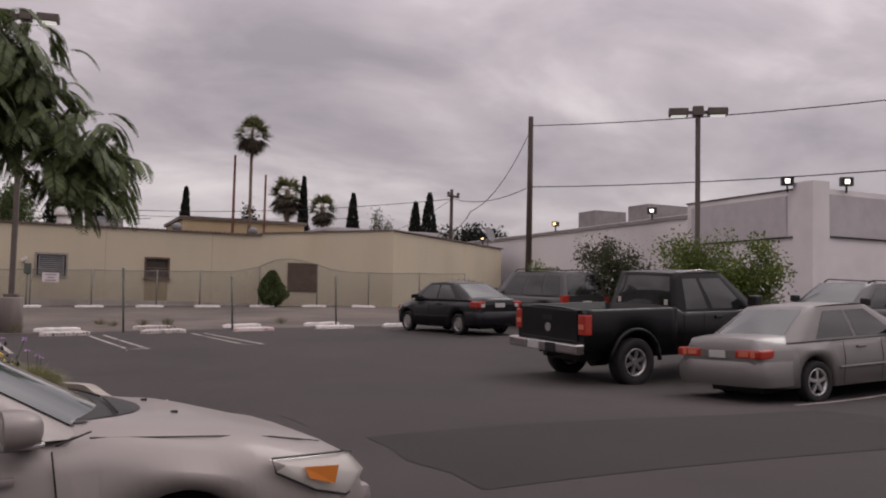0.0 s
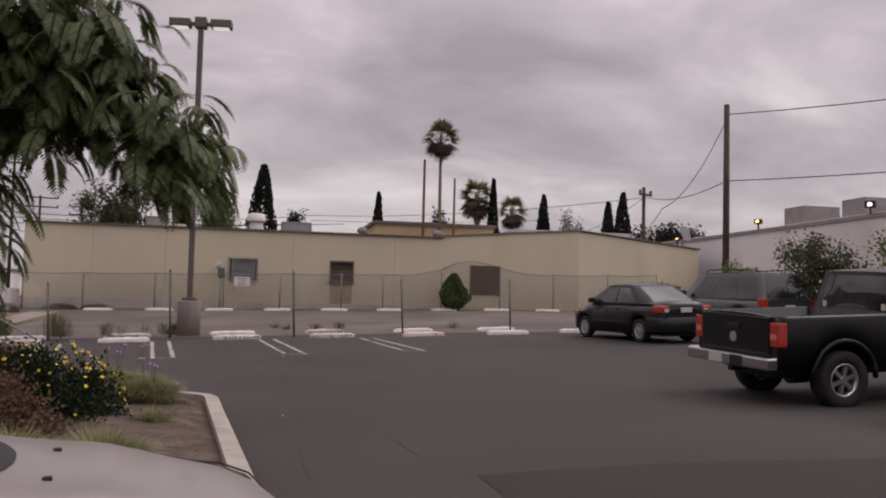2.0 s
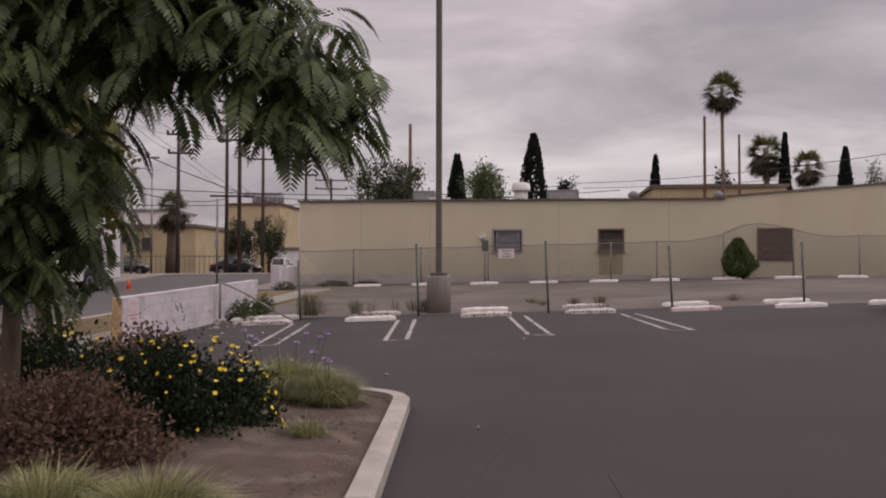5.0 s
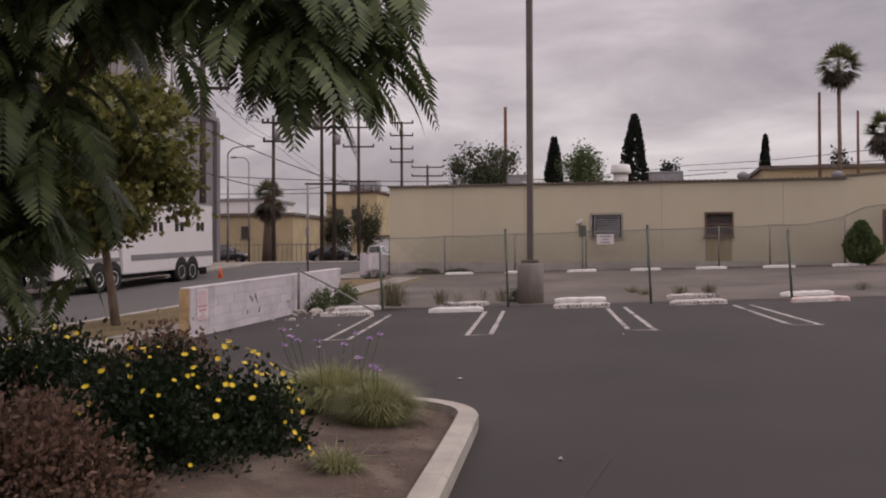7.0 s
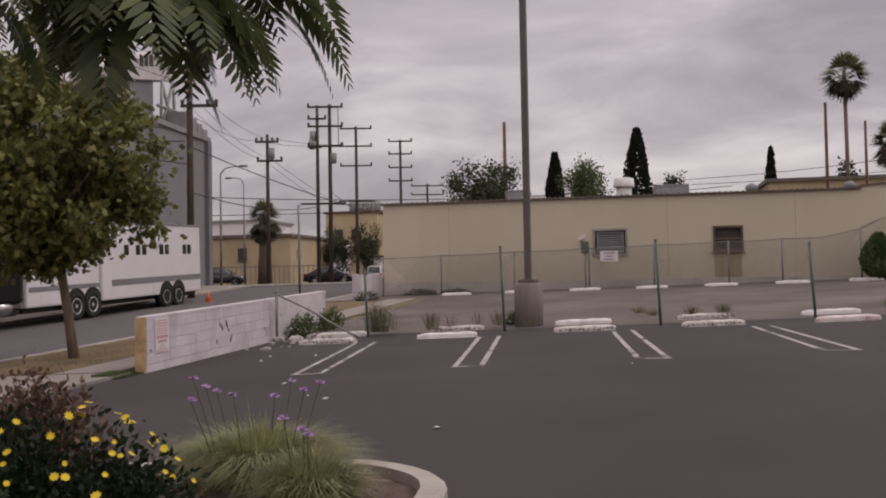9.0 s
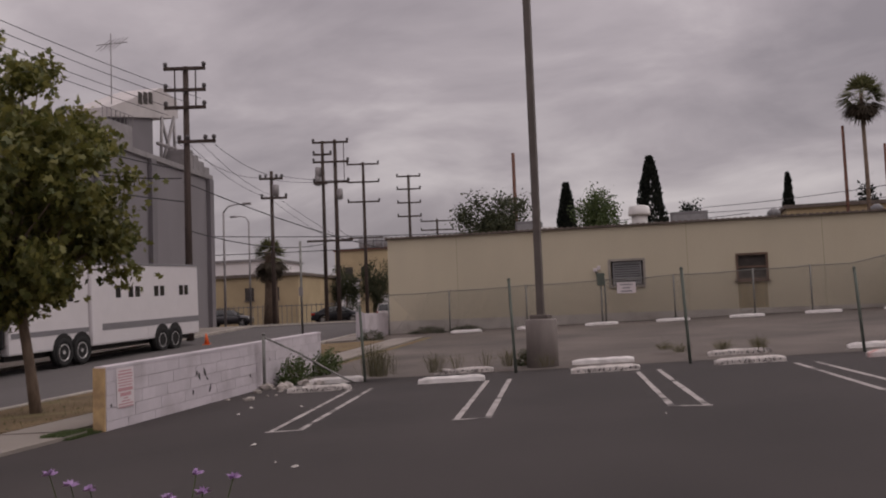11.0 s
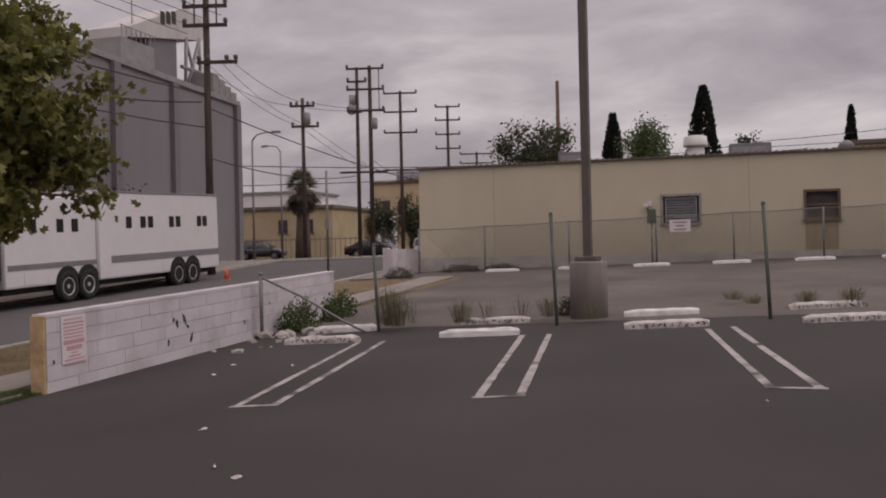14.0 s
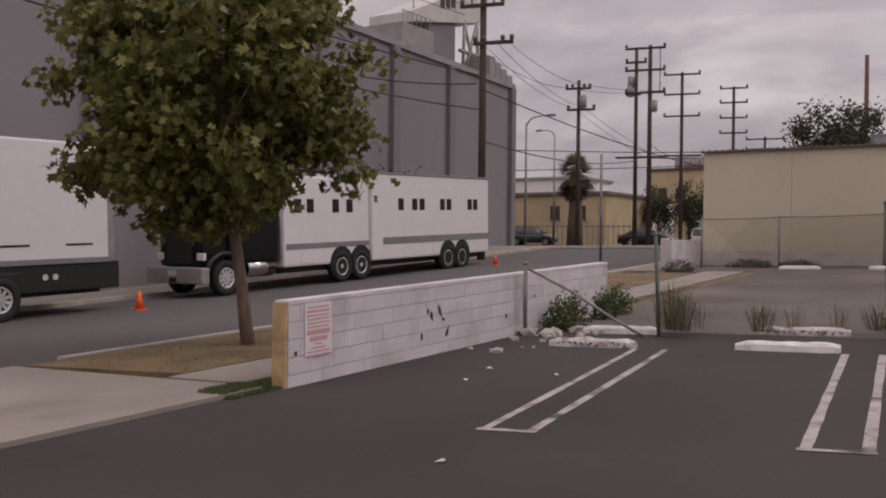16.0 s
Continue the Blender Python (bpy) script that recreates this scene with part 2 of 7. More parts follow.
def boxm(*a, **k):
    return box(bmesh.new(), *a, **k)


def tube(bm, pts, radii, sides=8, cap=True):
    """A tube of changing radius through points."""
    pts = [Vector(p) for p in pts]
    if not isinstance(radii, (list, tuple)):
        radii = [radii] * len(pts)
    rings = []
    for i, p in enumerate(pts):
        d = (pts[min(i + 1, len(pts) - 1)] - pts[max(i - 1, 0)]).normalized()
        u = d.orthogonal().normalized() if abs(d.z) > 0.95 else d.cross(Vector((0, 0, 1))).normalized()
        if abs(d.z) > 0.95:
            u = Vector((1, 0, 0)) - d * d.x
            u.normalize()
        v = d.cross(u)
        rings.append([bm.verts.new(p + (u * math.cos(a) + v * math.sin(a)) * radii[i]) for a in (2 * math.pi * k / sides for k in range(sides))])
    for a, b in zip(rings, rings[1:]):
        for k in range(sides):
            f = bm.faces.new((a[k], a[(k + 1) % sides], b[(k + 1) % sides], b[k]))
            f.smooth = sides > 5
    if cap:
        bm.faces.new(rings[0][::-1])
        bm.faces.new(rings[-1])
    return bm


def prism(bm, outline, z0, z1, m=None):
    """An upright block over an outline (counter-clockwise)."""
    lo = [bm.verts.new((x, y, z0)) for x, y in outline]
    hi = [bm.verts.new((x, y, z1)) for x, y in outline]
    if m is not None:
        for v in lo + hi:
            v.co = m @ v.co
    k = len(outline)
    bm.faces.new(lo[::-1])
    bm.faces.new(hi)
    for i in range(k):
        bm.faces.new((lo[i], lo[(i + 1) % k], hi[(i + 1) % k], hi[i]))
    return bm


def drape(bm, x0, x1, y0, y1, dz, nx=10, ny=10, skirt=0.0, shape=None):
    """A sheet that follows the ground dz above it, with sides if skirt is given. shape(u, v) gives x, y."""
    shape = shape or (lambda u, v: (x0 + (x1 - x0) * u, y0 + (y1 - y0) * v))
    g = []
    for j in range(ny + 1):
        row = []
        for i in range(nx + 1):
            x, y = shape(i / nx, j / ny)
            row.append(bm.verts.new((x, y, ground_z(x, y) + dz)))
        g.append(row)
    for j in range(ny):
        for i in range(nx):
            bm.faces.new((g[j][i], g[j][i + 1], g[j + 1][i + 1], g[j + 1][i]))
    if skirt:
        ring = g[0] + [r[-1] for r in g[1:]] + g[-1][-2::-1] + [r[0] for r in g[-2:0:-1]]
        low = [bm.verts.new((v.co.x, v.co.y, v.co.z - skirt)) for v in ring]
        n = len(ring)
        for i in range(n):
            bm.faces.new((low[i], low[(i + 1) % n], ring[(i + 1) % n], ring[i]))
    return bm


def on_ground(x, y, rz=0.0, dz=0.0):
    """A pose on the ground, tilted with its slope and turned by rz degrees."""
    e = 0.5
    nx = -(ground_z(x + e, y) - ground_z(x - e, y)) / (2 * e)
    ny = -(ground_z(x, y + e) - ground_z(x, y - e)) / (2 * e)
    q = Vector((0, 0, 1)).rotation_difference(Vector((nx, ny, 1)).normalized())
    return Matrix.Translation((x, y, ground_z(x, y) + dz)) @ q.to_matrix().to_4x4() @ pose(0, 0, 0, 0, 0, rz)


# ---- ground, road and pavements ----
bm = bmesh.new()
xs = [-900, -400, -150, -60] + [-40 + 2 * i for i in range(16)] + [-9 + 0.5 * i for i in range(62)] + [22 + 2 * i for i in range(10)] + [60, 100, 200, 450, 900]
ys = [-600, -200, -60, -20, -10, -6, -2] + [0.5 * i for i in range(101)] + [52 + 2 * i for i in range(10)] + [90, 120, 200, 450, 1500]
grid = [[bm.verts.new((x, y, ground_z(x, y))) for x in xs] for y in ys]
for j in range(len(ys) - 1):
    for i in range(len(xs) - 1):
        bm.faces.new((grid[j][i], grid[j][i + 1], grid[j + 1][i + 1], grid[j + 1][i]))
tagged(link("ground", bm, ASPHALT, True), "dark asphalt ground of the sloping car park", "ground", kind="structure")

tagged(link("far_car_park_floor", drape(bmesh.new(), -8.2, 30, 30.55, 49.9, 0.006, 24, 16), ASPHALT_OLD),
       "weathered grey asphalt of the disused car park", "ground", kind="structure")
tagged(link("road", drape(bmesh.new(), -19.5, -9.35, -60, 160, 0.004, 6, 60), ROAD), "grey asphalt street", "road", kind="structure")
pv = bmesh.new()
drape(pv, -6.2, -4.98, 23.95, 46.0, 0.06, 3, 16, skirt=0.12)
drape(pv, -9.2, -7.9, 46.2, 160.0, 0.06, 3, 40, skirt=0.12)
drape(pv, -9.3, -4.6, -40, 23.9, 0.05, 4, 24, skirt=0.1)
tagged(link("pavement", pv, CONCRETE), "worn concrete pavement and driveway apron", "pavement", kind="structure")
pv = drape(bmesh.new(), -25.2, -19.7, -60, 160, 0.12, 3, 60, skirt=0.2)
tagged(link("far_pavement", pv, CONCRETE), "concrete pavement across the street", "pavement", kind="structure")
pk = bmesh.new()
drape(pk, 0, 0, 0, 0, 0.064, 4, 14, skirt=0.1, shape=lambda u, v: (-9.1 + 2.86 * u, 23.95 + 0.25 * u * (1 - v) + v * 21))
drape(pk, -4.94, -4.64, 23.95, 46, 0.012, 2, 14, skirt=0.1)
tagged(link("parkway_grass", pk, DRY_GRASS), "strip of dry brown grass beside the street", "grass", kind="stuff")
kb = drape(bmesh.new(), -9.35, -9.12, 24.6, 160, 0.09, 1, 40, skirt=0.2)
tagged(link("street_kerb", kb, KERB), "concrete kerb along the street", "kerb", kind="structure")
kb = drape(bmesh.new(), -19.72, -19.5, -60, 160, 0.13, 1, 60, skirt=0.25)
tagged(link("far_street_kerb", kb, KERB), "concrete kerb across the street", "kerb", kind="structure")

# dark repair patch and crack-filled strips in the car park
pt = bmesh.new()
drape(pt, 0, 0, 0, 0, 0.004, 8, 4, shape=lambda u, v: (4.95 + 6.4 * u + 0.07 * math.sin(9 * v), 7.85 + 2.6 * v + 0.4 * u * v + 0.05 * math.sin(7 * u)))
tagged(link("asphalt_patch", pt, ASPHALT_DARK), "darker rectangular patch of newer asphalt", "asphalt patch", kind="structure")

# ---- long cream building ----
WALL_Y = 49.87
bldg = tagged(empty("cream_building"), "long low cream stucco building with a flat roof", "building")


def wall_with_openings(bm, x0, x1, z0, z1, y, depth, holes):
    """A wall along x, facing -y, cut by rectangular holes (x0, x1, z0, z1)."""
    cuts_x = sorted({x0, x1, *[h[0] for h in holes], *[h[1] for h in holes]})
    for a, b in zip(cuts_x, cuts_x[1:]):
        hs = sorted((h[2], h[3]) for h in holes if h[0] <= a and h[1] >= b)
        z = z0
        for h0, h1 in hs:
            if h0 > z:
                box(bm, a, b, y, y + depth, z, h0)
            z = h1
        if z < z1:
            box(bm, a, b, y, y + depth, z, z1)
    return bm


W_OPEN = [(2.12, 3.44, 2.74, 3.76), (7.16, 8.26, 2.80, 3.78)]
FW = bmesh.new()
holes_x = [-7.48, 2.12, 3.44, 7.16, 8.26, 13.0]
holes_z = [0.3, 2.74, 2.80, 3.76, 3.78, 5.18]
gv = {}


def fw_vert(x, y, z):
    key = (round(x, 3), round(y, 3), round(z, 3))
    if key not in gv:
        gv[key] = FW.verts.new(key)
    return gv[key]


def fw_face(*c):
    FW.faces.new([fw_vert(*p) for p in c])


for a, b_ in zip(holes_x, holes_x[1:]):
    for c, d in zip(holes_z, holes_z[1:]):
        if any(h[0] <= a and h[1] >= b_ and h[2] <= c and h[3] >= d for h in W_OPEN):
            continue
        fw_face((a, WALL_Y, c), (b_, WALL_Y, c), (b_, WALL_Y, d), (a, WALL_Y, d))
        fw_face((b_, WALL_Y + 0.25, c), (a, WALL_Y + 0.25, c), (a, WALL_Y + 0.25, d), (b_, WALL_Y + 0.25, d))
for h0, h1, g0, g1 in W_OPEN + [(-7.48, 13.0, 0.3, 5.18)]:
    xs_h = [x for x in holes_x if h0 <= x <= h1]
    zs_h = [z for z in holes_z if g0 <= z <= g1]
    for z in (g0, g1):
        for a, b_ in zip(xs_h, xs_h[1:]):
            fw_face((a, WALL_Y, z), (b_, WALL_Y, z), (b_, WALL_Y + 0.25, z), (a, WALL_Y + 0.25, z))
    for x in (h0, h1):
        for c, d in zip(zs_h, zs_h[1:]):
            fw_face((x, WALL_Y, c), (x, WALL_Y, d), (x, WALL_Y + 0.25, d), (x, WALL_Y + 0.25, c))
bmesh.ops.recalc_face_normals(FW, faces=FW.faces)
part("front_wall", FW, STUCCO, bldg)
part("foundation", wall_with_openings(bmesh.new(), -7.5, 13.0, 0.2, 1.62, WALL_Y - 0.03, 0.03, []), FOUNDATION, bldg, "dirty white foundation band")
part("side_wall", boxm(-7.48, -7.23, WALL_Y + 0.25, 82, 0.3, 5.18), STUCCO, bldg)
part("rear_wall", boxm(-7.23, 33, 81.8, 82.0, 0.3, 5.18), STUCCO, bldg)
wb = bmesh.new()
# second section, a little taller towards its corner, with one boarded window
for a, b, holes in ((13.0, 14.5, None), (14.5, 16.05, (2.33, 3.78)), (16.05, 20.5, None)):
    ta, tb = 5.3 + (a - 13) * 0.078, 5.3 + (b - 13) * 0.078
    for z0, z1a, z1b in ([(0.4, 2.33, 2.33), (3.78, ta, tb)] if holes else [(0.4, ta, tb)]):
        vs = [wb.verts.new(c) for c in ((a, WALL_Y, z0), (b, WALL_Y, z0), (b, WALL_Y, z1b), (a, WALL_Y, z1a),
                                        (a, WALL_Y + 0.25, z0), (b, WALL_Y + 0.25, z0), (b, WALL_Y + 0.25, z1b), (a, WALL_Y + 0.25, z1a))]
        for f in ((0, 1, 2, 3), (5, 4, 7, 6), (3, 2, 6, 7), (1, 0, 4, 5), (0, 3, 7, 4), (2, 1, 5, 6)):
            wb.faces.new([vs[i] for i in f])
part("corner_wall", wb, STUCCO, bldg)
part("angled_wall", prism(bmesh.new(), [(20.5, WALL_Y), (32.8, 60.0), (32.6, 60.2), (20.5, WALL_Y + 0.3)], 0.4, 5.85), STUCCO, bldg)
part("roof", prism(bmesh.new(), [(-7.55, WALL_Y - 0.08), (13.0, WALL_Y - 0.08), (13.0, 82), (-7.55, 82)], 5.18, 5.26), ROOF_EDGE, bldg, "dark corrugated roof edge")
rb = bmesh.new()
vs = [rb.verts.new(c) for c in ((13.0, WALL_Y - 0.08, 5.3), (20.55, WALL_Y - 0.08, 5.89), (32.95, 60.0, 5.9), (32.9, 82, 5.9), (13.0, 82, 5.3))]
vs2 = [rb.verts.new((v.co.x, v.co.y, v.co.z + 0.07)) for v in vs]
rb.faces.new(vs[::-1]); rb.faces.new(vs2)
for i in range(5):
    rb.faces.new((vs[i], vs[(i + 1) % 5], vs2[(i + 1) % 5], vs2[i]))
part("corner_roof", rb, ROOF_EDGE, bldg)

# ---- low white block wall beside the street ----
WALL_X = -4.42
bw = tagged(empty("white_block_wall"), "low white-painted concrete block wall, chipped and scuffed", "wall", kind="structure")

# ---- grey industrial building across the street ----
gb = tagged(empty("grey_warehouse"), "tall grey industrial building with pilasters", "building")
def gwall(y):
    """Street face of the grey building, a little askew to the road."""
    return -25.33 + (68.05 - y) * 0.075


def gbox(y0, y1, d0, d1, z0, z1):
    return prism(bmesh.new(), [(gwall(y0) + d0, y0), (gwall(y0) + d1, y0), (gwall(y1) + d1, y1), (gwall(y1) + d0, y1)], z0, z1)


part("street_wall", gbox(12, 68.05, -0.6, 0.0, -0.5, 11.6), GREY_WALL, gb)
part("end_wall", boxm(-60, -25.93, 67.45, 68.05, -0.5, 11.6), GREY_WALL, gb)
part("back_wall", boxm(-60.5, -60, 12, 68.05, -0.5, 11.6), GREY_WALL, gb)
part("near_wall", boxm(-60, gwall(12) - 0.6, 12, 12.6, -0.5, 11.6), GREY_WALL, gb)
part("roof", prism(bmesh.new(), [(-60.5, 12), (gwall(12) + 0.15, 12), (gwall(68.2) + 0.15, 68.2), (-60.5, 68.2)], 11.6, 11.92), STEEL_GREY, gb, "pale metal roof edge")
for yy in (67.45, 59.1, 53.15, 47.0, 40.8, 34.7, 28.6, 22.5, 16.4):
    part("pilaster", gbox(yy, yy + 0.6, 0.0, 0.28, -0.5, 11.6), GREY_RIB, gb)

# ---- white building beyond the parked cars ----
wbg = tagged(empty("white_building"), "large white-painted commercial building with corner column", "building")
part("corner_wall", boxm(34.0, 34.4, 32.4, 41.0, 0, 7.45), WHITE_WALL, wbg)
part("south_wall", boxm(34.4, 70, 32.4, 32.8, 0, 7.45), WHITE_WALL, wbg)
part("long_wall", boxm(34.3, 34.7, 41.0, 110, 0, 7.0), WHITE_WALL, wbg)

# ---- block wall: courses of painted blocks on a mortar core ----
def wall_top(y):
    return 1.215 + (y - 24.0) * 0.031


core = bmesh.new()
y = 24.14
while y < 33.35:
    y2 = min(y + 0.8, 33.38)
    vs = [core.verts.new(c) for c in ((WALL_X - 0.185, y, -0.2), (WALL_X - 0.012, y, -0.2), (WALL_X - 0.012, y2, -0.2), (WALL_X - 0.185, y2, -0.2),
                                      (WALL_X - 0.185, y, wall_top(y) - 0.02), (WALL_X - 0.012, y, wall_top(y) - 0.02), (WALL_X - 0.012, y2, wall_top(y2) - 0.02), (WALL_X - 0.185, y2, wall_top(y2) - 0.02))]
    for f in ((0, 1, 5, 4), (1, 2, 6, 5), (2, 3, 7, 6), (3, 0, 4, 7), (4, 5, 6, 7)):
        core.faces.new([vs[i] for i in f])
    y = y2
part("core", core, MORTAR, bw)
cap = bmesh.new()
for k in range(9):
    ya, yb = 24.12 + k * 1.03, 25.15 + k * 1.03
    vs = [cap.verts.new((x, yy, wall_top(yy) + dz)) for yy in (ya, yb) for x, dz in ((WALL_X - 0.2, -0.04), (WALL_X + 0.006, -0.04), (WALL_X + 0.006, 0.005), (WALL_X - 0.2, 0.005))]
    for f in ((0, 1, 5, 4), (1, 2, 6, 5), (2, 3, 7, 6), (3, 0, 4, 7)):
        cap.faces.new([vs[i] for i in f])
    if k in (0, 8):
        cap.faces.new(vs[3::-1] if k == 0 else vs[4:])
part("coping", cap, WHITE_BLOCK, bw, "smooth white-painted top course")
blk = bmesh.new()
box(blk, -0.02, 0.0, 0.001, 0.399, 0.004, 0.196, bevel=0.003)
me_block = bpy.data.meshes.new("block"); blk.to_mesh(me_block); blk.free(); me_block.materials.append(WHITE_BLOCK)
blk = bmesh.new()
box(blk, -0.02, 0.0, 0.001, 0.199, 0.004, 0.196, bevel=0.003)
me_half = bpy.data.meshes.new("half_block"); blk.to_mesh(me_half); blk.free(); me_half.materials.append(WHITE_BLOCK)
slope = math.degrees(math.atan(0.031))
for c in range(6):
    off = 0.0 if c % 2 else 0.2
    y = 24.13 + off
    if off:
        piece("block", me_half, bw, pose(WALL_X, 24.13, wall_top(24.1) - 0.24 - 0.2 * c, slope, 0, 0))
    while y + 0.4 <= 33.42:
        piece("block", me_block, bw, pose(WALL_X + 0.002 * math.sin(y * 7 + c), y, wall_top(y) - 0.24 - 0.2 * c, slope, 0, 0))
        y += 0.4
END_BRICK = material("bare_tan_block_end", (0.48, 0.33, 0.17), 0.95, vary=0.2, scale=5, stain=(0.3, 0.2, 0.12), stain_amount=0.6, stain_scale=6)
part("bare_end", boxm(WALL_X - 0.205, WALL_X - 0.006, 24.085, 24.119, -0.1, 1.2), END_BRICK, bw, "unpainted tan end of the wall")
# dark scuffs on the paint
SCUFF = material("black_scuff", (0.06, 0.055, 0.055), 0.9, vary=0.3, scale=8)
random.seed(5)
for yy, zz, h, lean in ((27.05, 0.86, 0.17, 20), (27.25, 0.93, 0.22, 30), (27.45, 0.62, 0.22, -25), (26.8, 0.60, 0.13, 10), (26.95, 0.93, 0.10, -30), (29.2, 0.72, 0.1, 40), (24.25, 0.62, 0.06, 0), (27.35, 0.80, 0.08, 60), (30.2, 1.0, 0.07, 10)):
    s = bmesh.new()
    pts = [(0, math.cos(a) * 0.035 * random.uniform(0.4, 1.2), math.sin(a) * h * 0.5 * random.uniform(0.7, 1.1)) for a in (k * math.pi / 5 for k in range(10))]
    vs = [s.verts.new(p) for p in pts]
    bmesh.ops.contextual_create(s, geom=vs)
    ob = part("scuff", s, SCUFF, bw)
    ob.matrix_local = pose(WALL_X + 0.006, yy, zz, lean, 0, 0)

# parking notice on the wall: illegible lines become bars
SIGN_WHITE = material("sign_white", (0.68, 0.61, 0.62), 0.6, vary=0.05, bump=0.02)
SIGN_RED = material("sign_red_print", (0.55, 0.31, 0.33), 0.7, vary=0.1, bump=0)
notice = tagged(empty("parking_notice", pose(WALL_X + 0.008, 24.40, 0.56, 1.8, 0, 0)), "white metal parking notice with red print on the block wall", "sign")
part("plate", boxm(0, 0.004, 0, 0.48, 0, 0.62, bevel=0.0015), SIGN_WHITE, notice)
rz = 0.575
for wd, hh in ((0.36, 0.02), (0.40, 0.028), (0.40, 0.02), (0.38, 0.02), (0.40, 0.02), (0.36, 0.02), (0.40, 0.055), (0.30, 0.055), (0.12, 0.02), (0.24, 0.02), (0.40, 0.02), (0.40, 0.02)):
    part("print_line", boxm(0.004, 0.006, 0.24 - wd / 2, 0.24 + wd / 2, rz - hh, rz), SIGN_RED, notice)
    rz -= hh + 0.024

# low return wall at the corner of the cream building
rw = tagged(empty("return_wall"), "short white-painted block wall at the building corner", "wall", kind="structure")
part("blockwork", boxm(-7.75, -7.55, 46.6, WALL_Y - 0.05, 0.4, 2.0, bevel=0.015), WHITE_BLOCK, rw)
part("front_leg", boxm(-7.95, -7.75, 46.6, 46.9, 0.4, 2.05, bevel=0.015), WHITE_BLOCK, rw)

# ---- windows and fittings of the cream building ----
FRAME_GREY = material("weathered_window_frame", (0.32, 0.29, 0.26), 0.7, vary=0.2, scale=4)
LOUVRE = material("grey_louvre", (0.27, 0.265, 0.27), 0.6, vary=0.15, scale=4)
BOARD = material("brown_boarding", (0.15, 0.10, 0.075), 0.9, vary=0.3, scale=3, stretch=(1, 1, 5))
INSIDE = material("dark_interior", (0.03, 0.025, 0.022), 0.9, vary=0.3, scale=2)
SCREEN = material("dark_window_screen", (0.055, 0.045, 0.04), 0.7, vary=0.3, scale=3)


def frame_bm(x0, x1, z0, z1, t, y0, y1):
    f = bmesh.new()
    box(f, x0, x0 + t, y0, y1, z0, z1)
    box(f, x1 - t, x1, y0, y1, z0, z1)
    box(f, x0 + t, x1 - t, y0, y1, z1 - t, z1)
    box(f, x0 + t, x1 - t, y0, y1, z0, z0 + t)
    return f


win = tagged(empty("window_1"), "louvred window with a wide weathered frame", "window", kind="structure")
part("window_frame", frame_bm(2.02, 3.52, 2.66, 3.84, 0.09, WALL_Y - 0.07, WALL_Y + 0.06), FRAME_GREY, win)
# no board: a near-black sheet paints the shade of the room behind
part("window_board", boxm(2.13, 3.43, WALL_Y + 0.12, WALL_Y + 0.15, 2.74, 3.76), INSIDE, win)
part("window_sash", frame_bm(2.20, 3.36, 2.79, 3.71, 0.05, WALL_Y + 0.0, WALL_Y + 0.05), LOUVRE, win)
for k in range(9):
    part("slat", boxm(2.25, 3.31, -0.05, 0.05, -0.006, 0.006), LOUVRE, win).matrix_local = pose(0, WALL_Y + 0.05, 2.88 + k * 0.095, 40, 0, 0)
win = tagged(empty("window_2"), "dark screened window with a brown lower panel", "window", kind="structure")
part("window_frame", frame_bm(7.08, 8.32, 2.74, 3.83, 0.09, WALL_Y - 0.05, WALL_Y + 0.06), BOARD, win)
part("pane", boxm(7.17, 8.25, WALL_Y + 0.10, WALL_Y + 0.12, 2.81, 3.77), SCREEN, win)
part("window_bar", boxm(7.17, 8.23, WALL_Y + 0.02, WALL_Y + 0.07, 3.24, 3.31), BOARD, win)
part("window_sill", boxm(7.0, 8.36, WALL_Y - 0.10, WALL_Y - 0.004, 2.68, 2.74), BOARD, win)
# brown panel below the sill, a part of the window and no stain
LOWER_PANEL = material("brown_lower_panel", (0.33, 0.27, 0.17), 0.95, vary=0.15, scale=1.5, stretch=(3, 1, 0.4))
part("rust_stain", boxm(7.12, 8.24, WALL_Y - 0.008, WALL_Y - 0.004, 1.64, 2.68), LOWER_PANEL, win)
win = tagged(empty("window_3"), "boarded window with brown horizontal slats", "window", kind="structure")
part("window_frame", frame_bm(14.44, 16.11, 2.27, 3.84, 0.08, WALL_Y - 0.04, WALL_Y + 0.05), BOARD, win)
# dark sheet behind the slats, its colour standing for the unlit interior
part("window_board", boxm(14.52, 16.03, WALL_Y + 0.10, WALL_Y + 0.13, 2.35, 3.76), INSIDE, win)
for k in range(13):
    part("slat", boxm(14.53, 16.02, -0.008, 0.008, -0.045, 0.045), BOARD, win).matrix_local = pose(0, WALL_Y + 0.05, 2.42 + k * 0.105, 15, 0, 0)
# faint vertical joints of the wall panels
JOINT = material("stucco_joint", (0.40, 0.36, 0.25), 0.95, vary=0.1)
for xx in (-4.4, -1.0, 5.2, 10.4):
    part("joint", boxm(xx, xx + 0.03, WALL_Y - 0.004, WALL_Y - 0.0005, 1.62, 5.18), JOINT, bldg)
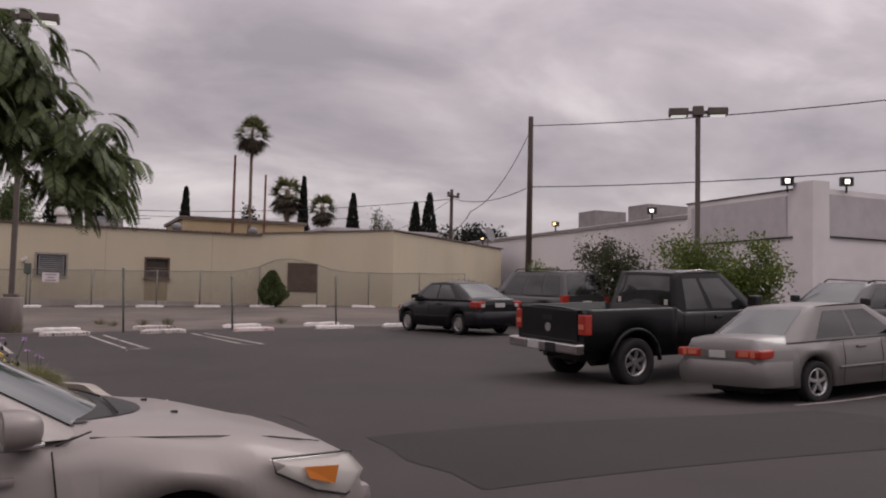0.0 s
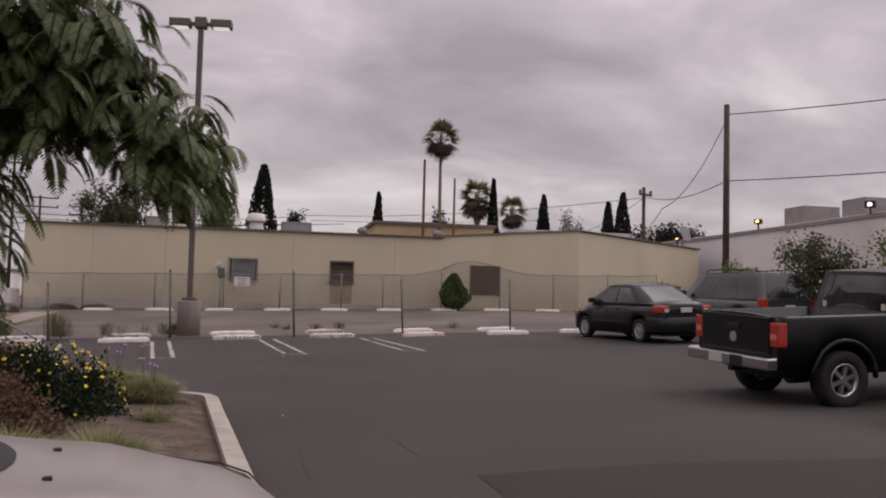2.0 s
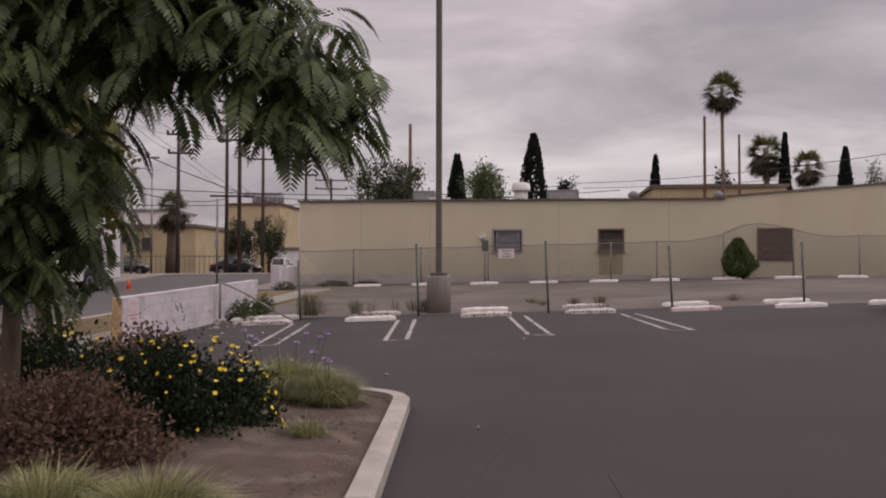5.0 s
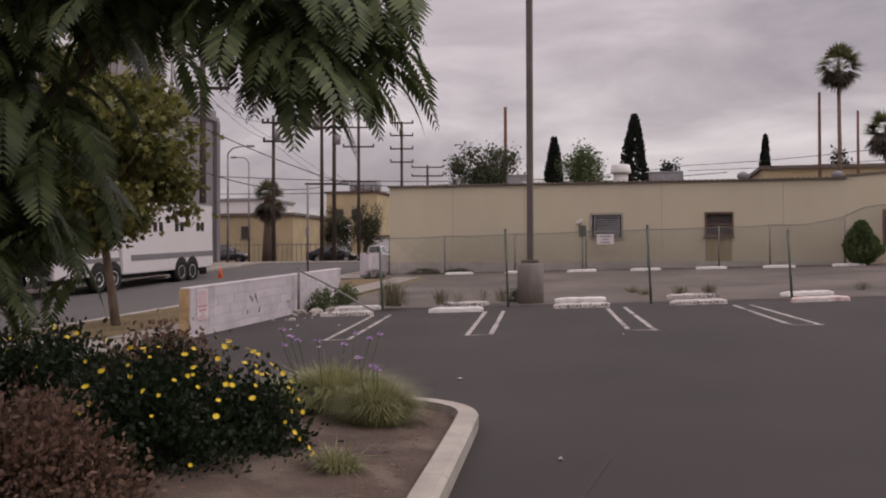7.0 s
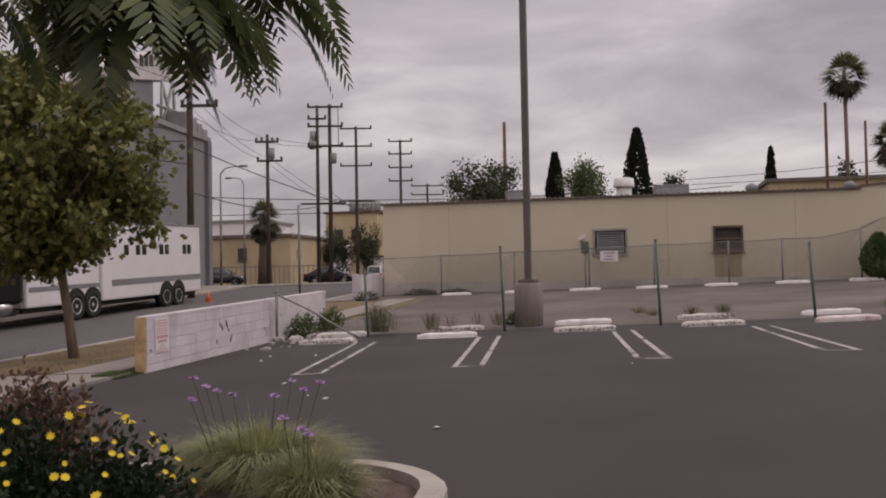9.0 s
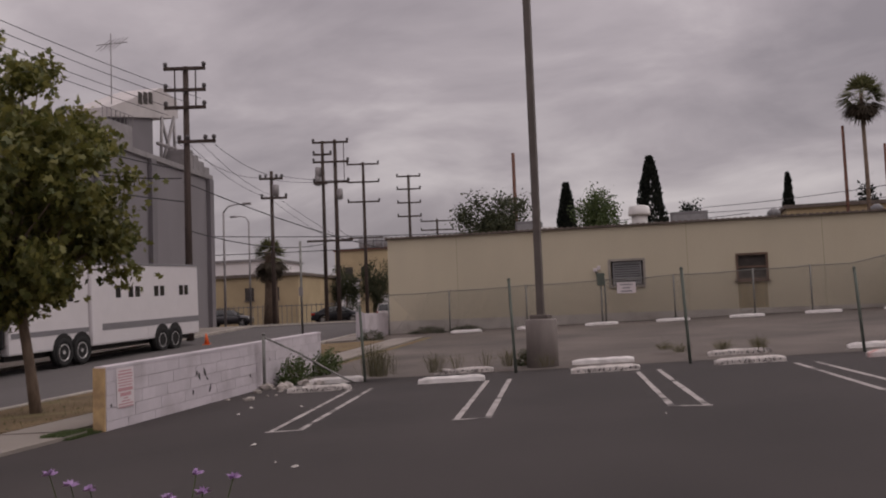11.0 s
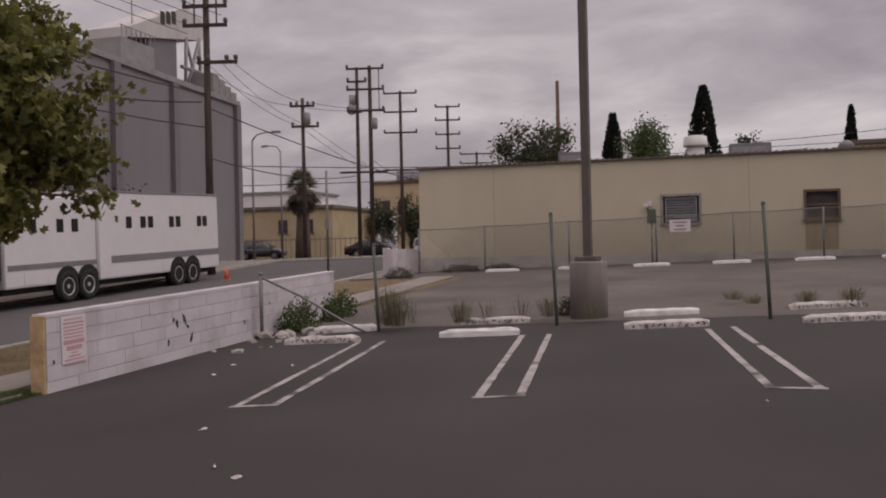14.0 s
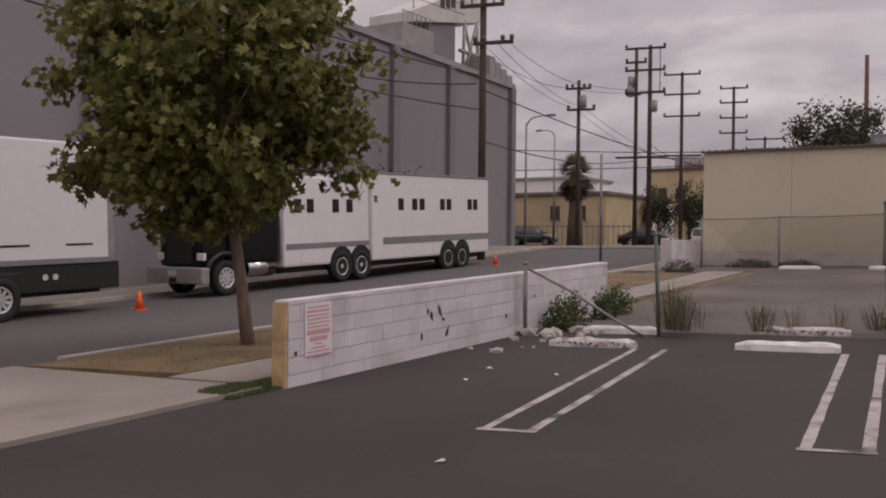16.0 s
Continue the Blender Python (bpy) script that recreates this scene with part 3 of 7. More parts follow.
# corrugated edge of the roof, seen as small teeth
rt = bmesh.new()
for k in range(86):
    box(rt, -7.55 + k * 0.24, -7.43 + k * 0.24, WALL_Y - 0.16, WALL_Y - 0.06, 5.21, 5.285)
tagged(part("roof_corrugation", rt, ROOF_EDGE, bldg), kind="stuff")
meter = tagged(empty("wall_lamp", pose(1.55, WALL_Y, 3.3)), "small white floodlight on a wall bracket", "lamp")
part("bracket", boxm(-0.05, 0.05, -0.16, 0.0, 0.0, 0.06), GALV, meter)
part("lamp_head", boxm(-0.13, 0.02, -0.3, -0.14, 0.05, 0.2, bevel=0.02), SIGN_WHITE, meter)
part("second_lamp_head", boxm(0.02, 0.16, -0.3, -0.14, 0.12, 0.3, bevel=0.02), SIGN_WHITE, meter)
# meter box on a post, with a white notice, at the rear fence
mp = tagged(empty("meter_post", pose(1.75, 48.75, ground_z(1.75, 48.75))), "grey meter box on a thin post", "meter box")
part("post", tube(bmesh.new(), [(0, 0, -0.1), (0, 0, 1.6)], 0.035), GALV, mp)
part("meter_box", boxm(-0.16, 0.16, -0.1, 0.1, 1.55, 2.05, bevel=0.03), FENCE_GREEN, mp)
nt_ = tagged(empty("white_notice", pose(2.75, 48.66, 2.62)), "white notice board hung on the wire fence", "sign")
part("board", boxm(-0.37, 0.37, -0.015, 0.0, -0.22, 0.22), SIGN_WHITE, nt_)
for k, w_ in enumerate((0.5, 0.3, 0.44)):
    part("print_line", boxm(-w_ / 2, w_ / 2, -0.02, -0.016, 0.1 - k * 0.13, 0.15 - k * 0.13), LOUVRE, nt_)

# roof-top plant on the cream building
VENT_WHITE = material("white_roof_vent", (0.62, 0.60, 0.58), 0.6, vary=0.1)
UNIT_GREY = material("grey_roof_unit", (0.20, 0.195, 0.20), 0.6, vary=0.15, metal=0.2)


def roof_z(x):
    return 5.26 if x < 13 else 5.37 + (x - 13) * 0.078


v = tagged(empty("roof_vent", pose(3.35, 54, 5.26)), "white capped round roof vent", "vent")
part("vent_pipe", tube(bmesh.new(), [(0, 0, 0), (0, 0, 0.75)], 0.36, 14), VENT_WHITE, v)
part("vent_cap", tube(bmesh.new(), [(0, 0, 0.75), (0, 0, 0.82), (0, 0, 1.15), (0, 0, 1.2)], [0.5, 0.5, 0.46, 0.3], 14), VENT_WHITE, v)
v = tagged(empty("roof_hatch", pose(-0.85, 53, 5.26)), "low white roof hatch", "hatch")
part("hatch_lid", boxm(-0.55, 0.55, -0.4, 0.4, 0.22, 0.34, bevel=0.03), VENT_WHITE, v)
part("hatch_curb", boxm(-0.48, 0.48, -0.34, 0.34, 0.0, 0.22), VENT_WHITE, v)
for xx, yy, w_, h_ in ((-2.0, 56, 1.2, 0.95), (5.6, 56, 1.7, 0.95)):
    v = tagged(empty("roof_unit", pose(xx, yy, 5.26)), "boxy grey air-conditioning unit on the roof", "air conditioner")
    part("casing", boxm(-w_ / 2, w_ / 2, -0.6, 0.6, 0.08, h_, bevel=0.03), UNIT_GREY, v)
    part("grille", boxm(-w_ / 2 + 0.1, w_ / 2 - 0.1, -0.62, -0.6, 0.2, h_ - 0.15), LOUVRE, v)
    for sx in (-1, 1):
        part("foot", boxm(sx * w_ / 2.5 - 0.05, sx * w_ / 2.5 + 0.05, -0.5, 0.5, 0, 0.08), DARK_METAL, v)
for xx, yy in ((9.3, 55), (14.3, 58)):
    v = tagged(empty("roof_ventilator", pose(xx, yy, roof_z(xx))), "small round turbine ventilator on the roof", "vent")
    part("vent_pipe", tube(bmesh.new(), [(0, 0, -0.1), (0, 0, 0.4)], 0.13, 10), GALV, v)
    part("turbine", tube(bmesh.new(), [(0, 0, 0.4), (0, 0, 0.5), (0, 0, 0.68), (0, 0, 0.8)], [0.2, 0.3, 0.28, 0.1], 10), UNIT_GREY, v)
v = tagged(empty("satellite_dish", pose(31.0, 58.7, 5.95)), "grey satellite dish at the roof edge", "satellite dish")
part("mast", tube(bmesh.new(), [(0, 0, -0.1), (0, 0, 0.7)], 0.04), GALV, v)
d = tube(bmesh.new(), [(0, 0, 0), (0, 0, 0.05), (0, 0, 0.16)], [0.08, 0.35, 0.55], 18)
part("dish", d, UNIT_GREY, v).matrix_local = pose(0, -0.1, 0.8, 70, 0, 30)

# ---- car park furniture ----
SCRAWL = material("dark_paint_scrawl", (0.05, 0.045, 0.045), 0.9, vary=0.3, scale=9, bump=0)


def wheel_stop(x, y, length, rz, mat, label):
    ob = bmesh.new()
    prof = [(-0.10, 0.0), (0.10, 0.0), (0.085, 0.09), (0.05, 0.125), (-0.05, 0.125), (-0.085, 0.09)]
    n = 9
    rings = []
    for k in range(n + 1):
        u = -length / 2 + length * k / n
        e = 0.75 if k in (0, n) else 1.0
        rings.append([ob.verts.new((u, py * e + random.uniform(-0.006, 0.006), pz * (e if pz > 0.05 else 1) + (random.uniform(-0.012, 0.004) if pz > 0 else 0))) for py, pz in prof])
    for a, b in zip(rings, rings[1:]):
        for i in range(6):
            ob.faces.new((a[i], a[(i + 1) % 6], b[(i + 1) % 6], b[i]))
    ob.faces.new(rings[0][::-1]); ob.faces.new(rings[-1])
    thing = tagged(link("wheel_stop", ob, mat), label, "wheel stop", group="wheel stops")
    thing.matrix_world = on_ground(x, y, rz, -0.004)
    if mat is STOP_WORN:
        sc = bmesh.new()
        u = -length / 2 + 0.10
        while u < length / 2 - 0.12:
            # loose strokes that follow the sloping front face
            w_ = random.uniform(0.05, 0.09)
            q = [(u + w_ * random.uniform(0, 1), random.choice((0.025, 0.035, 0.055, 0.075, 0.085))) for _ in range(4)]
            for (ua, za), (ub, zb) in zip(q, q[1:]):
                tube(sc, [(ua, -0.1075 + 0.16 * za, za), (ub, -0.1075 + 0.16 * zb, zb)], 0.0055, 4)
            u += w_ + random.uniform(0.012, 0.04)
        tagged(part("scrawl", sc, SCRAWL, thing, "illegible dark painted scrawl"), kind="stuff")
    return thing


random.seed(11)
FRESH, CHIP, REDM = "white-painted concrete wheel stop", "white concrete wheel stop with flaking paint and dark scrawls", "white concrete wheel stop with red paint marks"
for x, y, ln, mt, lb in ((-2.67, 28.6, 1.28, STOP_WORN, CHIP), (-0.08, 28.95, 1.30, STOP_PAINT, FRESH), (2.85, 29.35, 1.30, STOP_WORN, CHIP), (5.5, 29.45, 1.28, STOP_WORN, CHIP),
                         (8.12, 29.4, 1.25, STOP_RED, REDM), (10.73, 29.6, 1.28, STOP_PAINT, FRESH), (12.95, 29.9, 1.0, STOP_PAINT, FRESH),
                         (-2.9, 30.25, 1.2, STOP_PAINT, FRESH), (-0.22, 30.8, 1.27, STOP_WORN, CHIP), (2.7, 31.3, 1.3, STOP_PAINT, FRESH), (5.5, 31.6, 1.28, STOP_WORN, CHIP),
                         (8.2, 31.5, 1.25, STOP_PAINT, FRESH), (10.9, 31.6, 1.25, STOP_PAINT, FRESH)):
    wheel_stop(x, y, ln, 5 + random.uniform(-2, 2), mt, lb)
for k in range(9):
    wheel_stop(-3.72 + 2.735 * k, 48.05, 1.28, random.uniform(-1.5, 1.5), STOP_PAINT, "low white wheel stop beside the cream building")

# hairpin bay markings
MARK = material("faded_line_paint", (0.37, 0.335, 0.32), 0.9, vary=0.2, scale=4, fine=0.5, fine_scale=15, stain=(0.07, 0.062, 0.06), stain_amount=1.0, stain_scale=2.2)


def strip(bm, p, q, w, n=14, dz=0.005):
    p, q = Vector((*p, 0)), Vector((*q, 0))
    s = (q - p).normalized().cross(Vector((0, 0, 1))) * w / 2
    prev = None
    for k in range(n + 1):
        c = p.lerp(q, k / n)
        j = random.uniform(0.85, 1.1)
        pair = [bm.verts.new((c.x + s.x * e * j, c.y + s.y * e * j, ground_z(c.x + s.x * e, c.y + s.y * e) + dz)) for e in (-1, 1)]
        if prev:
            bm.faces.new((prev[0], prev[1], pair[1], pair[0]))
        prev = pair


for (xa, ya), (xb, yb), (xc, yc), (xd, yd) in (((-1.295, 23.11), (-0.89, 23.19), (-1.99, 28.49), (-1.58, 28.55)), ((1.21, 23.43), (1.62, 23.52), (0.65, 28.82), (1.07, 28.88)),
                                               ((3.985, 23.75), (4.42, 23.63), (3.46, 28.92), (3.84, 29.1)), ((6.68, 23.92), (7.12, 23.94), (6.22, 28.9), (6.57, 28.9))):
    b = bmesh.new()
    strip(b, (xa, ya), (xc, yc), 0.09)
    strip(b, (xb, yb), (xd, yd), 0.09)
    strip(b, (xa - 0.06, ya), (xb + 0.06, yb), 0.09, dz=0.007)
    tagged(link("bay_marking", b, MARK), "faded white hairpin parking bay line", "road marking", kind="structure")
b = bmesh.new()
strip(b, (11.7, 11.55), (14.4, 12.0), 0.1)
tagged(link("bay_marking", b, MARK), "faded white parking bay line", "road marking", kind="structure")
# crack-sealed seams and litter in the car park
SEAL = material("crack_seal", (0.038, 0.032, 0.030), 0.85, vary=0.3, scale=6)
for pts in (((3.7, 10.6), (3.66, 11.6), (3.72, 12.6), (3.95, 14.4)), ((4.68, 11.4), (4.62, 12.4))):
    b = bmesh.new()
    for p, q in zip(pts, pts[1:]):
        strip(b, p, q, 0.03, 6, 0.004)
    tagged(link("crack_seal", b, SEAL), "dark tar seam across the asphalt", "road marking", kind="structure")
LITTER = material("paper_litter", (0.55, 0.51, 0.48), 0.9, vary=0.15, scale=9)
random.seed(8)
for x, y, s in ((-1.0, 22.0, 0.08), (-0.15, 20.7, 0.05), (0.2, 20.4, 0.08), (3.9, 23.0, 0.03), (-2.0, 26.0, 0.06), (-2.8, 25.3, 0.12), (-3.0, 26.2, 0.1), (3.6, 14.2, 0.06), (2.1, 18.2, 0.08)):
    b = bmesh.new()
    s *= 0.6
    vs = [b.verts.new((s * math.cos(a) * random.uniform(0.6, 1.1), 0.5 * s * math.sin(a), random.uniform(0.0, 0.025))) for a in (k * 1.047 for k in range(6))]
    c = b.verts.new((0, 0, 0.03))
    for i in range(6):
        b.faces.new((vs[i], vs[(i + 1) % 6], c))
    tagged(link("litter", b, LITTER), "crumpled scrap of pale paper litter", "litter", group="litter").matrix_world = on_ground(x, y, random.uniform(0, 180), 0.002)


def lamp_post(name, x, y, base_h, base_r, top, label, rz=0, arms=2, boxy=True, square=True):
    z0 = ground_z(x, y)
    lp = tagged(empty(name, pose(x, y, z0, 0, 0, rz)), label, "street lamp")
    if base_h:
        bb = bmesh.new()
        tube(bb, [(0, 0, -0.2), (0, 0, base_h - 0.04), (0, 0, base_h)], [base_r, base_r, base_r - 0.03], 20)
        part("concrete_base", bb, LAMP_BASE, lp, "stained round concrete base")
        part("base_plate", boxm(-0.2, 0.2, -0.2, 0.2, base_h, base_h + 0.09, bevel=0.02), POLE_BROWN, lp)
    w_ = 0.075
    part("pole", boxm(-w_, w_, -w_, w_, base_h + 0.05, top - z0, bevel=0.012), POLE_BROWN, lp)
    part("pole_cap", boxm(-0.17, 0.17, -0.17, 0.17, top - z0, top - z0 + 0.32, bevel=0.03), POLE_BROWN, lp)
    for s in (-1, 1):
        part("arm", boxm(0.15, 0.32, -0.05, 0.05, top - z0 + 0.08, top - z0 + 0.18) if s > 0 else boxm(-0.32, -0.15, -0.05, 0.05, top - z0 + 0.08, top - z0 + 0.18), POLE_BROWN, lp)
        x0, x1 = (0.3, 0.92) if s > 0 else (-0.92, -0.3)
        head = part("lamp_head", boxm(x0, x1, -0.2, 0.2, top - z0 + 0.02, top - z0 + 0.26, bevel=0.035), POLE_BROWN, lp)
        lens = boxm(x0 + 0.08, x1 - 0.08, -0.15, 0.15, top - z0 + 0.005, top - z0 + 0.018)
        part("lens", lens, LENS, head)
    return lp


LENS = glow("lamp_lens", (0.9, 0.88, 0.8), 0.6)
lamp_post("lamp_post", 1.42, 31.3, 1.03, 0.34, 9.85, "tall bronze lamp post with twin box heads on concrete base", rz=-8)
lamp_post("lamp_post", 21.2, 24.94, 0.8, 0.3, 7.95, "bronze lamp post with twin heads behind the parked cars", rz=-35)

# chain-link fence posts at the edge of the car park (the mesh is gone)
def fence_post(x, y, h, mat, label, lean=0.0, lean2=0.0, r=0.03):
    fp = tagged(empty("fence_post", pose(x, y, ground_z(x, y), lean2, lean, 0)), label, "fence post", group="fence posts")
    part("post", tube(bmesh.new(), [(0, 0, -0.2), (0, 0, h)], r, 10), mat, fp)
    part("cap", tube(bmesh.new(), [(0, 0, h), (0, 0, h + 0.02), (0, 0, h + 0.045)], [r * 1.25, r * 1.25, r * 0.4], 10), mat, fp)
    return fp


GP = "bare dark green steel fence post"
for x, y, h, l1 in ((-2.2, 30.05, 1.55, -2.5), (1.0, 30.15, 1.9, -2.0), (4.45, 30.1, 1.85, -2.3), (7.7, 30.5, 1.6, -3), (11.15, 30.8, 1.6, -2)):
    fence_post(x, y, h, FENCE_GREEN, GP, l1)
fp = fence_post(-4.28, 29.6, 1.15, GALV, "bare steel fence post with a fallen rail beside the block wall", r=0.035)
part("fallen_rail", tube(bmesh.new(), [(0, 0, 1.1), (0.75, 0.1, 0.74), (1.5, 0.25, 0.28), (1.95, 0.35, 0.04)], 0.022), GALV, fp, "rail slanting down to the ground")

# chain-link fence along the building: posts, top rail and wire mesh
MESH = bpy.data.materials.new("chain_link_wire")
MESH.use_nodes = True
_b = MESH.node_tree.nodes["Principled BSDF"]
_b.inputs["Base Color"].default_value = (0.20, 0.185, 0.165, 1); _b.inputs["Metallic"].default_value = 0.4; _b.inputs["Roughness"].default_value = 0.6
rf = tagged(empty("chain_link_fence"), "rusty chain-link fence with thin posts along the building", "fence")
FY = 48.8
posts = [-7.2, -4.55, -1.3, 1.9, 4.6, 7.6, 9.7, 12.7, 15.8, 18.7, 21.7, 24.5]


def rail_z(x):
    bumps = 0.72 * math.exp(-((x - 14.2) / 2.0) ** 2) if x > 11.5 else 0.0
    return 2.74 + (x + 7.2) * 0.026 + bumps * (1 if x > 12.7 else 0.6)


for xx in posts:
    part("post", tube(bmesh.new(), [(xx, FY, ground_z(xx, FY) - 0.1), (xx, FY, rail_z(xx) + 0.04)], 0.032, 8), GALV, rf)
for a, b in zip(posts, posts[1:]):
    part("top_rail", tube(bmesh.new(), [(a + (b - a) * k / 4, FY, rail_z(a + (b - a) * k / 4) - 0.03 * math.sin(math.pi * k / 4)) for k in range(5)], 0.02, 6), GALV, rf)
wire = bmesh.new()
for sgn in (-1, 1):
    u = -7.2 - 2.0
    while u < 24.5 + 2.0:
        # each strand runs diagonally from the ground to the rail
        xa, xb = u, u + sgn * 1.75
        za = ground_z(xa, FY) + 0.02
        lo, hi = Vector((xa, FY, za)), Vector((xb, FY, rail_z(xb) - 0.02))
        if -7.2 <= xa <= 24.5 and -7.2 <= xb <= 24.5:
            d = (hi - lo).normalized()
            s = Vector((d.z, 0, -d.x)) * 0.0042
            wire.faces.new([wire.verts.new(p) for p in (lo - s, lo + s, hi + s, hi - s)])
        u += 0.085
tagged(part("wire_mesh", wire, MESH, rf), kind="stuff")
part("sign_post", tube(bmesh.new(), [(22.6, 46.6, 1.3), (22.7, 46.6, 3.2)], 0.03), GALV, rf)

# rubble heap at the end of the fence
ROCK = material("broken_concrete", (0.38, 0.34, 0.31), 0.95, vary=0.2, scale=6, stain=(0.22, 0.19, 0.17), stain_amount=0.6, stain_scale=5, piece=0.15)
random.seed(21)
for k in range(30):
    s = random.choice((0.03, 0.04, 0.06, 0.09, 0.13)) * random.uniform(0.7, 1.3)
    if k < 4:
        s = 0.17
    b = bmesh.new()
    bmesh.ops.create_icosphere(b, subdivisions=1, radius=s)
    for vtx in b.verts:
        vtx.co = Vector((vtx.co.x * random.uniform(0.7, 1.3), vtx.co.y * random.uniform(0.6, 1.2), vtx.co.z * random.uniform(0.45, 0.8)))
    x, y = random.gauss(-3.75, 0.28), random.gauss(29.5, 0.4)
    if k > 22:
        x, y = random.uniform(-4.3, -3.4), random.uniform(27.0, 29.2)
    tagged(link("rubble", b, ROCK), "broken lump of pale concrete on the ground", "rubble", group="rubble").matrix_world = on_ground(x, y, random.uniform(0, 360), s * 0.2)

# ---- planted island ----
def island_outline(inset=0.0):
    pts = []
    for cx, cy, r, a0, a1 in ((1.72, 15.13, 1.12, 0, 92), (-5.0, 15.35, 0.9, 90, 180), (-5.0, 10.5, 0.9, 180, 270), (2.86, 9.86, 0.42, 272, 365)):
        for k in range(9):
            a = radians(a0 + (a1 - a0) * k / 8)
            pts.append((cx + (r - inset) * math.cos(a), cy + (r - inset) * math.sin(a)))
    return pts


# kerb stones of the island, one piece a stone
o_ring = island_outline()
i_ring = island_outline(0.17)
kerb = tagged(empty("island_kerb"), "worn concrete kerb round the planted island", "kerb", kind="structure")
dense_o, dense_i = [], []
for i, p in enumerate(o_ring):
    q, pi, qi = o_ring[(i + 1) % len(o_ring)], i_ring[i], i_ring[(i + 1) % len(o_ring)]
    n = max(1, int(math.dist(p, q) / 0.45))
    for k in range(n):
        f = k / n
        dense_o.append((p[0] + (q[0] - p[0]) * f, p[1] + (q[1] - p[1]) * f))
        dense_i.append((pi[0] + (qi[0] - pi[0]) * f, pi[1] + (qi[1] - pi[1]) * f))
N = len(dense_o)
start = 0
while start < N:
    end = start
    run = 0.0
    while end < start + 12 and end < N and run < 1.5:
        run += math.dist(dense_o[end % N], dense_o[(end + 1) % N])
        end += 1
    b = bmesh.new()
    rows = []
    for k in range(start, end + 1):
        o, i_ = dense_o[k % N], dense_i[k % N]
        sh = 0.004 if k == start else (-0.004 if k == end else 0)
        mid = (o[0] * 0.8 + i_[0] * 0.2, o[1] * 0.8 + i_[1] * 0.2)
        nxt = dense_o[(k + 1) % N]
        d = Vector((nxt[0] - o[0], nxt[1] - o[1])).normalized() * sh
        zj = random.uniform(-0.004, 0.004)
        rows.append([b.verts.new((p[0] + d.x, p[1] + d.y, ground_z(*p) + dz + zj)) for p, dz in ((o, -0.05), (o, 0.115), (mid, 0.14), (i_, 0.14), (i_, -0.05))])
    for r0, r1 in zip(rows, rows[1:]):
        for j in range(4):
            b.faces.new((r0[j], r0[j + 1], r1[j + 1], r1[j]))
    b.faces.new(rows[0][::-1]); b.faces.new(rows[-1])
    bmesh.ops.recalc_face_normals(b, faces=b.faces)
    part("kerb_stone", b, KERB, kerb)
    start = end
soil = bmesh.new()
cx, cy = -1.3, 13.2
prev = None
for f, dz in ((1.0, 0.06), (0.93, 0.10), (0.8, 0.13), (0.55, 0.17), (0.25, 0.2)):
    ring = [soil.verts.new((cx + (p[0] - cx) * f, cy + (p[1] - cy) * f, ground_z(*p) + dz + random.uniform(-0.012, 0.012))) for p in dense_i]
    if prev:
        for i in range(N):
            soil.faces.new((prev[i], prev[(i + 1) % N], ring[(i + 1) % N], ring[i]))
    prev = ring
soil.faces.new(prev)
tagged(link("planting_bed", soil, DIRT, True), "bare brown soil of the planted island", "soil", kind="structure")
from mathutils.bvhtree import BVHTree


# ---- vehicles ----
def paint(name, color, metal=0.4, rough=0.32, coat=0.6, spec=0.5):
    m = bpy.data.materials.new(name)
    m.use_nodes = True
    nt = m.node_tree
    b = nt.nodes["Principled BSDF"]
    b.inputs["Metallic"].default_value = metal
    b.inputs["Roughness"].default_value = rough
    b.inputs["Coat Weight"].default_value = coat
    b.inputs["Specular IOR Level"].default_value = spec
    b.inputs["Coat Roughness"].default_value = 0.12
    g = nt.nodes.new("ShaderNodeNewGeometry")
    n = nt.nodes.new("ShaderNodeTexNoise"); n.inputs["Scale"].default_value, n.inputs["Detail"].default_value = 2.2, 5
    nt.links.new(g.outputs["Position"], n.inputs["Vector"])
    mx = nt.nodes.new("ShaderNodeMix"); mx.data_type = "RGBA"
    mx.inputs[6].default_value = (*[c * 0.92 for c in color], 1)
    mx.inputs[7].default_value = (*[min(1, c * 1.06 + 0.004) for c in color], 1)
    nt.links.new(n.outputs["Fac"], mx.inputs[0])
    nt.links.new(mx.outputs[2], b.inputs["Base Color"])
    rr = nt.nodes.new("ShaderNodeMapRange"); rr.inputs["To Min"].default_value, rr.inputs["To Max"].default_value = rough * 0.8, rough * 1.35
    nt.links.new(n.outputs["Fac"], rr.inputs["Value"]); nt.links.new(rr.outputs[0], b.inputs["Roughness"])
    return m


def gloss(name, color, rough=0.08, spec=0.6, metal=0.0, trans=0.0):
    m = bpy.data.materials.new(name)
    m.use_nodes = True
    b = m.node_tree.nodes["Principled BSDF"]
    b.inputs["Base Color"].default_value = (*color, 1)
    b.inputs["Roughness"].default_value, b.inputs["Specular IOR Level"].default_value, b.inputs["Metallic"].default_value = rough, spec, metal
    b.inputs["Transmission Weight"].default_value = trans
    return m


